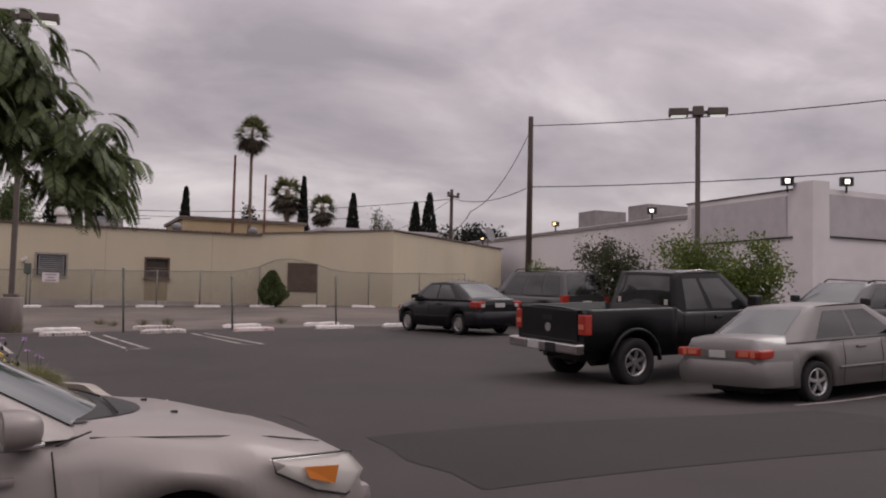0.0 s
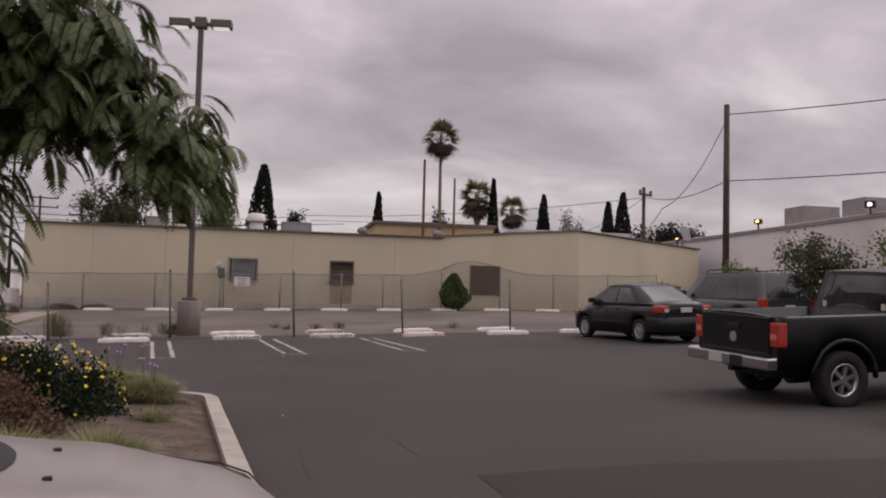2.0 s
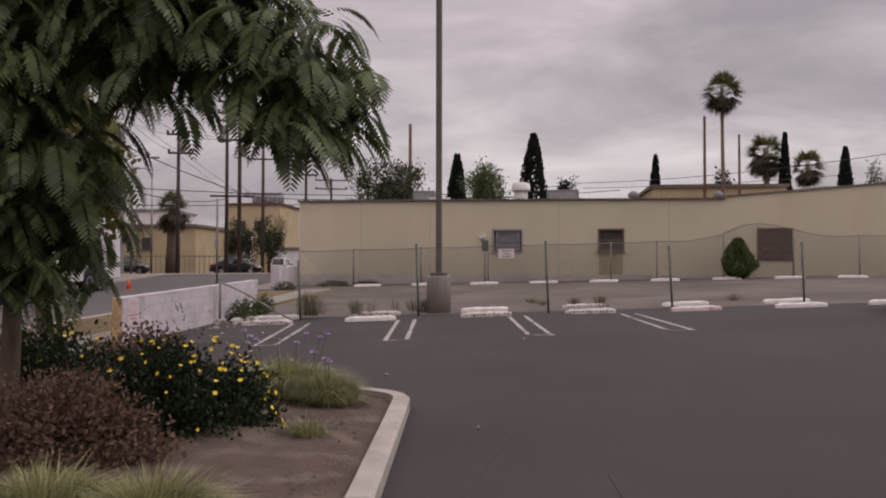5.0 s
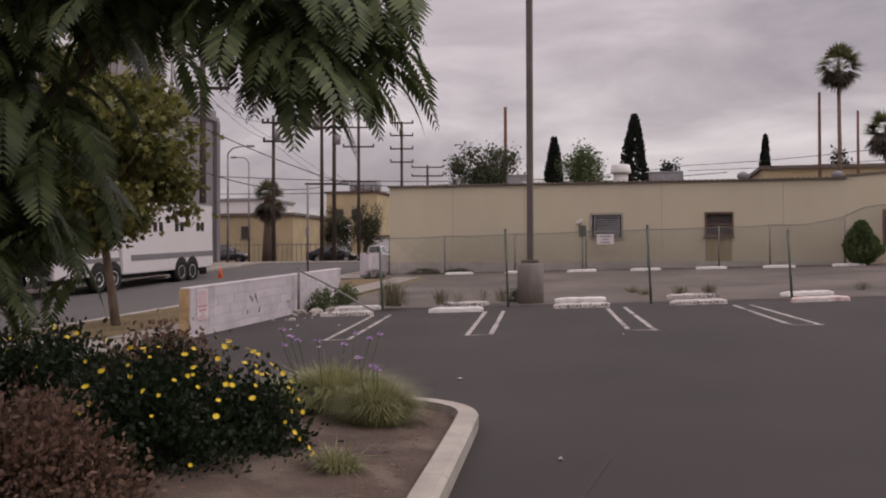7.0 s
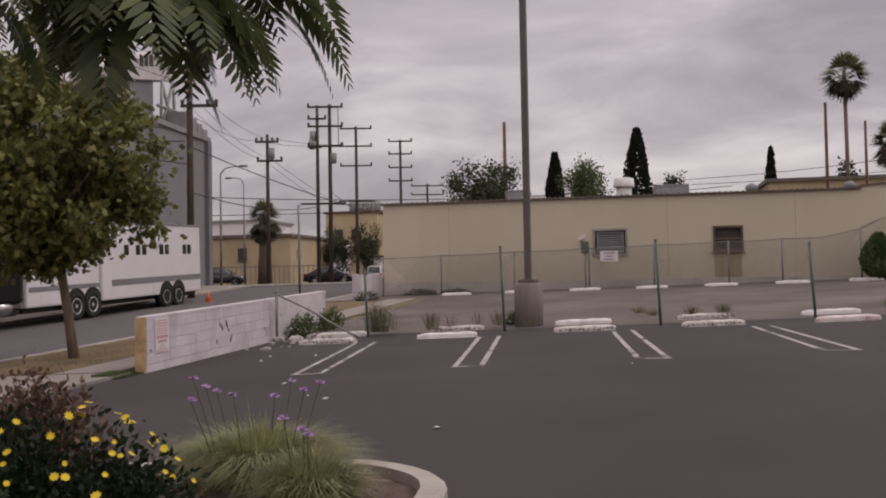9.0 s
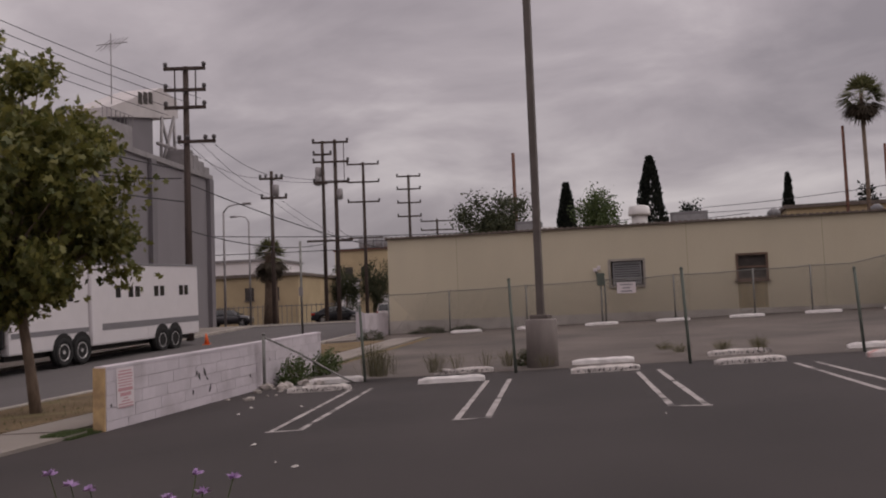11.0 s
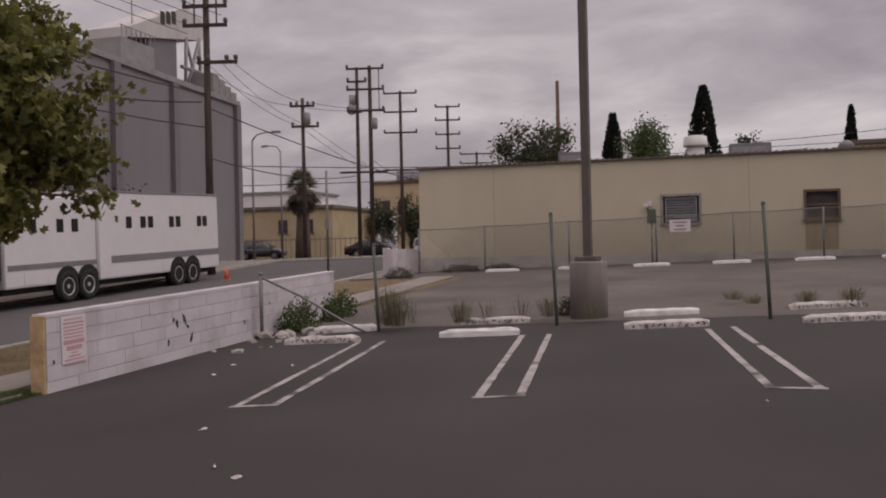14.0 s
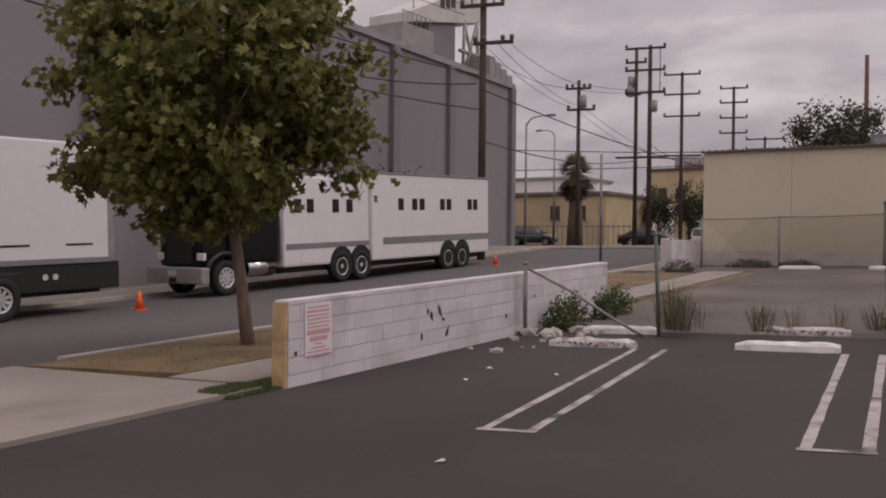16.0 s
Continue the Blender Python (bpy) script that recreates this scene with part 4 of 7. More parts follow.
SILVER = paint("silver_car_paint", (0.175, 0.162, 0.157), 0.3, 0.45, 0.4)
CHAMPAGNE = paint("pale_silver_car_paint", (0.248, 0.219, 0.209), 0.35, 0.48, 0.25)
BLACK = paint("black_car_paint", (0.004, 0.004, 0.005), 0.0, 0.35, 0.08, 0.25)
NAVY = paint("dark_blue_car_paint", (0.006, 0.006, 0.009), 0.0, 0.3, 0.12, 0.3)
GREY_CAR = paint("dark_grey_car_paint", (0.055, 0.052, 0.055), 0.4, 0.35)
TRUCK_WHITE = paint("white_trailer_paint", (0.66, 0.62, 0.63), 0.0, 0.45, 0.2)
GLASS = gloss("tinted_car_glass", (0.014, 0.015, 0.016), 0.05, 0.8)
SCREEN_GLASS = gloss("windscreen_glass", (0.062, 0.076, 0.074), 0.06, 1.0)
CLEAR_LAMP = gloss("clear_lamp_glass", (0.55, 0.52, 0.48), 0.15, 0.8)
AMBER = gloss("amber_lamp_glass", (0.62, 0.20, 0.035), 0.2, 0.6)
RED_LAMP = gloss("red_lamp_glass", (0.36, 0.030, 0.018), 0.15, 0.7)
RED_LIGHT = gloss("pale_red_lamp_glass", (0.60, 0.17, 0.10), 0.2, 0.7)
CHROME = gloss("chrome", (0.62, 0.60, 0.59), 0.16, 0.5, 1.0)
ALLOY = gloss("alloy_wheel", (0.46, 0.45, 0.44), 0.32, 0.5, 0.8)
RUBBER = material("tyre_rubber", (0.018, 0.017, 0.017), 0.85, vary=0.2, scale=6, bump=0.1)
BLACK_TRIM = material("black_plastic_trim", (0.015, 0.014, 0.014), 0.6, vary=0.1, bump=0.05)
PLATE = material("number_plate", (0.50, 0.50, 0.48), 0.5, vary=0.05, bump=0)


def revolve(prof, n=28):
    """A ring from a closed profile of (radius, y), round the y axis."""
    b = bmesh.new()
    rings = []
    for k in range(n):
        a = 2 * math.pi * k / n
        rings.append([b.verts.new((r * math.cos(a), y, r * math.sin(a))) for r, y in prof])
    for k in range(n):
        p, q = rings[k], rings[(k + 1) % n]
        for i in range(len(prof)):
            f = b.faces.new((p[i], p[(i + 1) % len(prof)], q[(i + 1) % len(prof)], q[i]))
            f.smooth = True
    bmesh.ops.recalc_face_normals(b, faces=b.faces)
    return b


def wheel(parent, x, y, r, w, side, spokes=5, rim_r=None, rim_mat=None, hub=False):
    """A wheel at x, y; side +1 faces +y."""
    rim_r = rim_r or r * 0.64
    wh = empty("wheel"); wh.parent = parent
    wh.matrix_local = pose(x, y, r, 0, 0, 0)
    h = w / 2
    part("tyre", revolve([(rim_r, -h * 0.8), (r * 0.93, -h), (r * 0.985, -h * 0.75), (r, 0), (r * 0.985, h * 0.75), (r * 0.93, h), (rim_r, h * 0.8)]), RUBBER, wh)
    b = revolve([(rim_r * 1.0, -h * 0.7), (rim_r * 1.02, h * 0.82), (rim_r * 0.93, h * 0.82), (rim_r * 0.88, h * 0.2), (rim_r * 0.88, -h * 0.6)] if side > 0 else
                [(rim_r * 1.0, h * 0.7), (rim_r * 1.02, -h * 0.82), (rim_r * 0.93, -h * 0.82), (rim_r * 0.88, -h * 0.2), (rim_r * 0.88, h * 0.6)])
    yo = side * h * 0.55
    for k in range(spokes):
        a = 2 * math.pi * k / spokes + 0.3
        m = pose(0, yo, 0) @ Matrix.Rotation(-a, 4, "Y")
        box(b, rim_r * 0.1, rim_r * 0.92, -0.018, 0.018, -rim_r * 0.13, rim_r * 0.13, m=m)
    tube(b, [(0, yo - side * 0.05, 0), (0, yo + side * 0.03, 0)], rim_r * 0.24, 14)
    part("rim", b, rim_mat or ALLOY, wh)
    part("brake_disc", tube(bmesh.new(), [(0, -side * h * 0.2, 0), (0, side * h * 0.05, 0)], rim_r * 0.86, 20), BLACK_TRIM, wh)
    return wh


def lerp_table(tab, x):
    xs_, ys_ = [t[0] for t in tab], [t[1] for t in tab]
    return float(np.interp(x, xs_, ys_))


def smooth_table(tab, x):
    """Smooth interpolation through a table of (x, value)."""
    for (x0, y0), (x1, y1) in zip(tab, tab[1:]):
        if x <= x1:
            u = min(max((x - x0) / (x1 - x0), 0), 1)
            return y0 + (y1 - y0) * (u * 0.5 + 0.5 * u * u * (3 - 2 * u))
    return tab[-1][1]


def body_shell(L, width, low, shoulder, top, arches, arch_r, arch_z, bed=None):
    """The lower body: sections along x with rounded shoulders, the lower edge rising over the wheels.
    low, shoulder, top, width: tables of (x, value); bed: (x0, x1, floor) of an open load bed."""
    xs_ = set(np.round(np.linspace(-L / 2, L / 2, 34), 3))
    for ax in arches:
        xs_ |= set(np.round(ax + arch_r * np.cos(np.linspace(0, math.pi, 17)), 3))
    xs_ |= {round(-L / 2 + d, 3) for d in (0.03, 0.07)} | {round(L / 2 - d, 3) for d in (0.03, 0.07)}
    if bed:
        xs_ |= {round(bed[0], 3), round(bed[0] + 0.002, 3), round(bed[1], 3), round(bed[1] - 0.002, 3)}
    b = bmesh.new()
    rows = []
    for x in sorted(xs_):
        w = smooth_table(width, x); zl = lerp_table(low, x); zs = smooth_table(shoulder, x); zt = smooth_table(top, x)
        for ax in arches:
            d = abs(x - ax)
            if d < arch_r:
                zl = max(zl, arch_z + math.sqrt(arch_r ** 2 - d * d))
        zl = min(zl, zs - 0.14)
        zm = zl + (zs - zl) * 0.5
        if bed and bed[0] < x < bed[1]:
            half = [(0, zl), (w * 0.8, zl), (w - 0.02, zl + 0.02), (w, zm), (w - 0.01, zs - 0.04), (w - 0.03, zs), (w - 0.10, zs), (w - 0.10, bed[2]), (0, bed[2])]
        else:
            half = [(0, zl), (w * 0.8, zl), (w - 0.02, zl + 0.025), (w, zm), (w - 0.015, zs - 0.09), (w - 0.06, zs - 0.01), (w * 0.74, zt), (w * 0.38, zt + 0.018), (0, zt + 0.022)]
        ring = [(y, z) for y, z in half] + [(-y, z) for y, z in half[-2:0:-1]]
        rows.append([b.verts.new((x, y, z)) for y, z in ring])
    n = len(rows[0])
    for r0, r1 in zip(rows, rows[1:]):
        for i in range(n):
            f = b.faces.new((r0[i], r0[(i + 1) % n], r1[(i + 1) % n], r1[i]))
            f.smooth = True
    b.faces.new(rows[0]); b.faces.new(rows[-1][::-1])
    bmesh.ops.recalc_face_normals(b, faces=b.faces)
    return b


def patch(p00, p10, p01, p11, bulge=(0, 0, 0)):
    p00, p10, p01, p11, bulge = map(Vector, (p00, p10, p01, p11, bulge))
    return lambda u, v: p00 * (1 - u) * (1 - v) + p10 * u * (1 - v) + p01 * (1 - u) * v + p11 * u * v + bulge * (1 - (2 * u - 1) ** 2) * (0.4 + 0.6 * (1 - (2 * v - 1) ** 2))


def patch_bm(S, u0=0, u1=1, v0=0, v1=1, nu=6, nv=4, off=0.0, b=None, thick=0.0):
    b = b or bmesh.new()
    g = []
    for j in range(nv + 1):
        row = []
        for i in range(nu + 1):
            u, v = u0 + (u1 - u0) * i / nu, v0 + (v1 - v0) * j / nv
            p = S(u, v)
            if off:
                e = 1e-3
                nrm = (S(u + e, v) - S(u - e, v)).cross(S(u, v + e) - S(u, v - e)).normalized()
                p = p + nrm * off
            row.append(b.verts.new(p))
        g.append(row)
    for j in range(nv):
        for i in range(nu):
            f = b.faces.new((g[j][i], g[j][i + 1], g[j + 1][i + 1], g[j + 1][i]))
            f.smooth = True
    return b


def cabin(parent, mat, belt, roof, xr0, xr1, xf1, xf0, wb, wr, side_split, glass=None, front_glass=None, bow=0.10, rear=True, wrap=None, rear_glass=None):
    """Roof, pillars and glass above the belt line. x: rear base, rear top, front top, front base."""
    glass, front_glass = glass or GLASS, front_glass or SCREEN_GLASS
    right = patch((xr0, -wb, belt), (xf0, -wb, belt), (xr1, -wr, roof), (xf1, -wr, roof), (0, -0.03, 0))
    left = patch((xf0, wb, belt), (xr0, wb, belt), (xf1, wr, roof), (xr1, wr, roof), (0, 0.03, 0))
    front = patch((xf0, -wb, belt), (xf0, wb, belt), (xf1, -wr, roof), (xf1, wr, roof), (bow, 0, 0.02))
    if wrap:
        flat_front = patch((xf0, -wb, belt), (xf0, wb, belt), (xf1, -wr, roof), (xf1, wr, roof))
        front = lambda u, v: flat_front(u, v) + Vector((wrap * (1 - (2 * u - 1) ** 2) * (1 - 0.45 * v), 0, 0.02 * (1 - (2 * u - 1) ** 2)))
    back = patch((xr0, wb, belt), (xr0, -wb, belt), (xr1, wr, roof), (xr1, -wr, roof), (-bow * 0.7, 0, 0.02))
    topp = patch((xr1, -wr, roof), (xf1, -wr, roof), (xr1, wr, roof), (xf1, wr, roof), (0, 0, 0.055))
    b = bmesh.new()
    for S in (right, left, front, back):
        patch_bm(S, b=b, nu=8, nv=5)
    patch_bm(topp, b=b, nu=8, nv=8)
    bmesh.ops.remove_doubles(b, verts=b.verts, dist=0.002)
    cb = part("cabin", b, mat, parent)
    part("windscreen", patch_bm(front, 0.07, 0.93, 0.03, 0.93, 16, 6, 0.006), front_glass, parent)
    if rear:
        part("rear_window", patch_bm(back, 0.09, 0.91, 0.06, 0.90, 10, 5, 0.006), rear_glass or front_glass, parent)
    for S, flip in ((right, False), (left, True)):
        cuts = side_split
        for (a, c) in cuts:
            u0, u1 = (a, c) if not flip else (1 - c, 1 - a)
            part("side_window", patch_bm(S, u0, u1, 0.06, 0.86, 6, 4, 0.006), glass, parent)
    return right, left


def rounded(bm_args, mat, name, parent, bevel=0.03, m=None, label=""):
    return part(name, boxm(*bm_args, bevel=bevel, m=m), mat, parent, label)


def seam(parent, pts, w=0.004):
    part("panel_gap", tube(bmesh.new(), pts, w, 5), BLACK_TRIM, parent)


def mirror_shell(x, y, z):
    """A rounded mirror housing, flat towards the rear."""
    b = bmesh.new()
    bmesh.ops.create_uvsphere(b, u_segments=20, v_segments=12, radius=1.0)
    for v in b.verts:
        c = v.co
        k = 1.0 / max(1e-6, (abs(c.x) ** 3 + abs(c.y) ** 3 + abs(c.z) ** 3) ** (1 / 3))
        c = c * k
        v.co = (x + max(c.x, -0.02) * 0.14, y + c.y * 0.115, z + c.z * 0.072)
    return b


def sedan(name, label, mat, L, W, H, m, wb=2.65, wheel_r=0.315, style="lexus"):
    car = tagged(empty(name, m), label, "car")
    hw = W / 2
    rear_x, front_x = -wb / 2 + 0.02, wb / 2 + 0.02
    if style == "camry":
        top = [(-L / 2, 0.80), (-L / 2 + 0.08, 0.98), (-L / 2 + 0.5, 1.04), (-L / 2 + 1.1, 1.05), (0.4, 1.05), (L / 2 - 1.35, 1.02), (L / 2 - 0.8, 0.94), (L / 2 - 0.35, 0.83), (L / 2 - 0.12, 0.74), (L / 2, 0.60)]
        sh = [(-L / 2, 0.78), (-L / 2 + 0.3, 0.90), (0, 0.93), (L / 2 - 1.3, 0.93), (L / 2 - 0.6, 0.82), (L / 2 - 0.15, 0.70), (L / 2, 0.55)]
    else:
        top = [(-L / 2, 0.80), (-L / 2 + 0.06, 0.97), (-L / 2 + 0.5, 1.00), (-L / 2 + 1.0, 1.00), (0.4, 0.98), (L / 2 - 1.3, 0.96), (L / 2 - 0.5, 0.84), (L / 2 - 0.12, 0.72), (L / 2, 0.58)]
        sh = [(-L / 2, 0.76), (-L / 2 + 0.3, 0.88), (0, 0.89), (L / 2 - 1.2, 0.86), (L / 2 - 0.5, 0.76), (L / 2 - 0.12, 0.66), (L / 2, 0.52)]
    if style == "camry":
        top = [(x, z - 0.075) for x, z in top]
        sh = [(x, z - 0.065) for x, z in sh]
    if style == "versa":
        top = [(x, z + 0.04) for x, z in top]
        sh = [(x, z + 0.04) for x, z in sh]
    width = [(-L / 2, hw * 0.80), (-L / 2 + 0.10, hw * 0.92), (-L / 2 + 0.45, hw * 0.98), (0, hw), (L / 2 - 0.7, hw * 0.985), (L / 2 - 0.3, hw * 0.90), (L / 2 - 0.1, hw * 0.76), (L / 2, hw * 0.55)]
    low = [(-L / 2, 0.36), (-L / 2 + 0.3, 0.26), (rear_x, 0.20), (front_x, 0.20), (L / 2 - 0.25, 0.22), (L / 2, 0.30)]
    shell = part("body", body_shell(L, width, low, sh, top, (rear_x, front_x), wheel_r + (0.03 if style == "camry" else 0.06), wheel_r), mat, car)
    part("underbody", boxm(-L / 2 + 0.35, L / 2 - 0.35, -hw * 0.55, hw * 0.55, 0.17, 0.6), BLACK_TRIM, car)
    belt = 0.93 if style != "lexus" else 0.91
    if style == "versa":
        belt, rx0, rx1, fx1, fx0 = 0.98, -L / 2 + 0.42, -L / 2 + 1.35, 0.35, 1.22
    elif style == "camry":
        belt, rx0, rx1, fx1, fx0 = 0.90, -L / 2 + 0.62, -L / 2 + 1.35, 0.02, 0.95
    else:
        rx0, rx1, fx1, fx0 = -L / 2 + 0.58, -L / 2 + 1.32, 0.10, 0.98
    cabin(car, mat, belt, H, rx0, rx1, fx1, fx0, hw * 0.90, hw * 0.70, ((0.20, 0.50), (0.53, 0.86)), wrap=0.30 if style == "camry" else 0.16)
    for sx in (rear_x, front_x):
        for sd in (-1, 1):
            wheel(car, sx, sd * (hw - 0.115), wheel_r, 0.205, sd, spokes=5 if style != "versa" else 9)
    for sd in (-1, 1):
        mx0 = fx0 - (0.25 if style == "camry" else 0.47)
        mr = part("wing_mirror", mirror_shell(mx0, sd * (hw + 0.05), belt + 0.075), mat, car, smooth=True)
        part("mirror_glass", boxm(mx0 - 0.004, mx0 + 0.004, sd * (hw + 0.05) - 0.09, sd * (hw + 0.05) + 0.09, belt + 0.03, belt + 0.125, bevel=0.003), GLASS, mr)
        part("mirror_arm", boxm(mx0 + 0.07, mx0 + 0.15, min(sd * (hw - 0.1), sd * (hw - 0.05)) - 0.01, max(sd * (hw - 0.1), sd * (hw - 0.05)) + 0.01, belt - 0.0, belt + 0.07), BLACK_TRIM, mr)
        for hx in (-0.45, 0.55):
            rounded((hx, hx + 0.2, sd * hw * 0.995 - 0.018, sd * hw * 0.995 + 0.018, belt - 0.14, belt - 0.105), mat if style != "versa" else BLACK_TRIM, "door_handle", car, 0.012)
        for dx, top_z in ((-0.75, belt - 0.03), (0.12, belt - 0.02), (0.88 if style == "camry" else 1.05, belt - 0.03)):
            seam(car, [(dx, sd * (hw * 0.985), top_z), (dx + 0.02, sd * (hw * 1.003), 0.62), (dx - 0.02, sd * (hw * 0.985), 0.26)])
        seam(car, [(-0.95, sd * (hw * 0.945), belt - 0.005), (0.2, sd * (hw * 0.95), belt - 0.002), (0.86 if style == "camry" else 0.84, sd * (hw * 0.945), belt - 0.01)], 0.009)
        part("side_moulding", tube(bmesh.new(), [(rear_x + 0.45, sd * hw * 1.0, 0.50), (0, sd * hw * 1.008, 0.50), (front_x - 0.42, sd * hw * 1.0, 0.50)], 0.02, 6), mat if style != "versa" else BLACK_TRIM, car)
    # rear
    rx = -L / 2
    if style == "lexus":
        for sd in (-1, 1):
            lt = rounded((rx - 0.012, rx + 0.28, min(sd * 0.34, sd * (hw * 0.93)), max(sd * 0.34, sd * (hw * 0.93)), 0.70, 0.83), RED_LAMP, "tail_light", car, 0.03)
            part("reversing_lens", boxm(rx - 0.016, rx - 0.0125, min(sd * 0.42, sd * 0.60), max(sd * 0.42, sd * 0.60), 0.73, 0.80), RED_LIGHT, lt)
            part("indicator_lens", boxm(rx - 0.016, rx - 0.0125, min(sd * 0.64, sd * 0.72), max(sd * 0.64, sd * 0.72), 0.72, 0.81), RED_LIGHT, lt)
        rounded((rx - 0.005, rx + 0.03, -0.30, 0.30, 0.70, 0.82), mat, "plate_panel", car, 0.01)
        rounded((rx - 0.02, rx - 0.006, -0.16, 0.16, 0.70, 0.81), PLATE, "number_plate", car, 0.004)
    else:
        for sd in (-1, 1):
            lt = rounded((rx + 0.0, rx + 0.36, min(sd * 0.50, sd * (hw * 0.955)), max(sd * 0.50, sd * (hw * 0.955)), 0.76, 0.95), RED_LAMP, "tail_light", car, 0.04)
            part("reversing_lens", boxm(rx - 0.004, rx - 0.0005, min(sd * 0.53, sd * 0.66), max(sd * 0.53, sd * 0.66), 0.79, 0.88), CLEAR_LAMP, lt)
        rounded((rx - 0.012, rx + 0.02, -0.17, 0.17, 0.78, 0.90), PLATE, "number_plate", car, 0.004)
        rounded((rx + 0.02, rx + 0.1, -0.45, 0.45, 0.92, 0.95), BLACK_TRIM if style == "versa" else CHROME, "boot_trim", car, 0.01)
    bump_r = bmesh.new()
    pts = [(rx + 0.55, -hw * 1.0), (rx + 0.2, -hw * 1.0), (rx + 0.0, -hw * 0.92), (rx - 0.07, -hw * 0.55), (rx - 0.085, 0), (rx - 0.07, hw * 0.55), (rx + 0.0, hw * 0.92), (rx + 0.2, hw * 1.0), (rx + 0.55, hw * 1.0)]
    inner = [(x + 0.14, y * 0.9) for x, y in pts]
    for zi, (z0, z1) in enumerate(((0.30, 0.40), (0.40, 0.58), (0.58, 0.66))):
        ins = 0.03 if zi != 1 else 0.0
        for (a, c), (e, f) in zip(zip(pts, inner), zip(pts[1:], inner[1:])):
            ff = bump_r.faces.new([bump_r.verts.new(q) for q in ((a[0] + (0.035 if zi == 0 else 0), a[1] * (0.985 if zi == 0 else 1), z0), (e[0] + (0.035 if zi == 0 else 0), e[1] * (0.985 if zi == 0 else 1), z0), (e[0] + (0.05 if zi == 2 else 0), e[1] * (0.97 if zi == 2 else 1), z1), (a[0] + (0.05 if zi == 2 else 0), a[1] * (0.97 if zi == 2 else 1), z1))])
            ff.smooth = True
    bmesh.ops.remove_doubles(bump_r, verts=bump_r.verts, dist=0.003)
    part("rear_bumper", bump_r, mat, car)
    # front
    fx = L / 2
    for sd in (-1, 1):
        hl = bmesh.new()
        ys0, ys1 = 0.42, hw * 0.93
        # a lens swept back over the corner, pointed at its rear end
        ctr = [(fx - 0.10, ys0, 0.60, 0.72), (fx - 0.13, hw * 0.72, 0.58, 0.745), (fx - 0.24, hw * 0.86, 0.585, 0.775), (fx - 0.42, hw * 0.935, 0.64, 0.79), (fx - 0.62, hw * 0.972, 0.745, 0.80)]
        low_by = 0.065 if style == "camry" else 0.0
        ctr = [(c0, c1, c2 - low_by, c3 - low_by) for c0, c1, c2, c3 in ctr]
        rows = []
        for cx_, cy_, za, zb in ctr:
            rows.append([hl.verts.new((cx_, sd * cy_, za)), hl.verts.new((cx_ + 0.035, sd * (cy_ + 0.022), (za + zb) / 2)), hl.verts.new((cx_ - 0.03, sd * (cy_ - 0.012), zb))])
        for r0, r1 in zip(rows, rows[1:]):
            for j in range(2):
                f_ = hl.faces.new((r0[j], r1[j], r1[j + 1], r0[j + 1])); f_.smooth = True
        bmesh.ops.recalc_face_normals(hl, faces=hl.faces)
        h_ = part("headlight", hl, CLEAR_LAMP, car)
        am = bmesh.new()
        q = [(fx - 0.36, hw * 0.925, 0.655), (fx - 0.50, hw * 0.972, 0.70), (fx - 0.53, hw * 0.978, 0.755), (fx - 0.34, hw * 0.925, 0.735)]
        vs_ = [am.verts.new((a + 0.03, sd * (b_ + 0.016), c - low_by)) for a, b_, c in q]
        am.faces.new(vs_)
        part("indicator", am, AMBER, h_)
        # dark gasket round the lens
        seam(h_, [(c[0] - 0.005, sd * (c[1] + 0.008), c[2] - 0.004) for c in ctr] + [(c[0] - 0.02, sd * (c[1] - 0.002), c[3] + 0.004) for c in ctr[::-1]], 0.005)
    rounded((fx - 0.10, fx - 0.01, -0.36, 0.36, 0.50, 0.60 if style == "camry" else 0.68), BLACK_TRIM, "grille", car, 0.02)
    rounded((fx - 0.12, fx + 0.02, -hw * 0.62, hw * 0.62, 0.30, 0.50), mat, "front_bumper", car, 0.06)
    if style == "camry":
        skin = BVHTree.FromPolygons([v.co.copy() for v in shell.data.vertices], [tuple(p.vertices) for p in shell.data.polygons])

        def on_skin(x, y, lift):
            hit = skin.ray_cast(Vector((x, y, 3.0)), Vector((0, 0, -1)))[0]
            return (x, y, min(hit.z if hit else 0.93, 1.02) + lift)
        cw = bmesh.new()
        prev = None
        for k in range(33):
            y = -0.68 + 1.36 * k / 32
            xi = 0.90 + 0.30 * (1 - (y / 0.81) ** 2)
            xo = xi + 0.05 + 0.15 * (1 - abs(y / 0.68) ** 3)
            row = [cw.verts.new(on_skin(xi + (xo - xi) * j / 5, y, 0.005)) for j in range(6)]
            if prev:
                for j in range(5):
                    cw.faces.new((prev[j], prev[j + 1], row[j + 1], row[j]))
            prev = row
        part("cowl", cw, BLACK_TRIM, car, "black cowl below the windscreen")
        for y0 in (-0.55, 0.05):
            part("wiper", tube(bmesh.new(), [on_skin(1.25 - 0.1 * abs(y0 + q), y0 + q, 0.02) for q in (0.0, 0.17, 0.34, 0.5)], 0.006, 6), BLACK_TRIM, car)
        for sd in (-1, 1):
            seam(car, [(0.9, sd * 0.845, 0.885), (1.04, sd * 0.80, 0.92)], 0.004)
            seam(car, [on_skin(1.04 + 0.27 * q, sd * (0.77 - 0.012 * q * q), 0.0035) for q in range(5)], 0.003)
            nz = on_skin(1.52, sd * 0.28, 0.0)[2]
            rounded((1.50, 1.53, sd * 0.28 - 0.014, sd * 0.28 + 0.014, nz - 0.005, nz + 0.012), BLACK_TRIM, "washer_nozzle", car, 0.006)
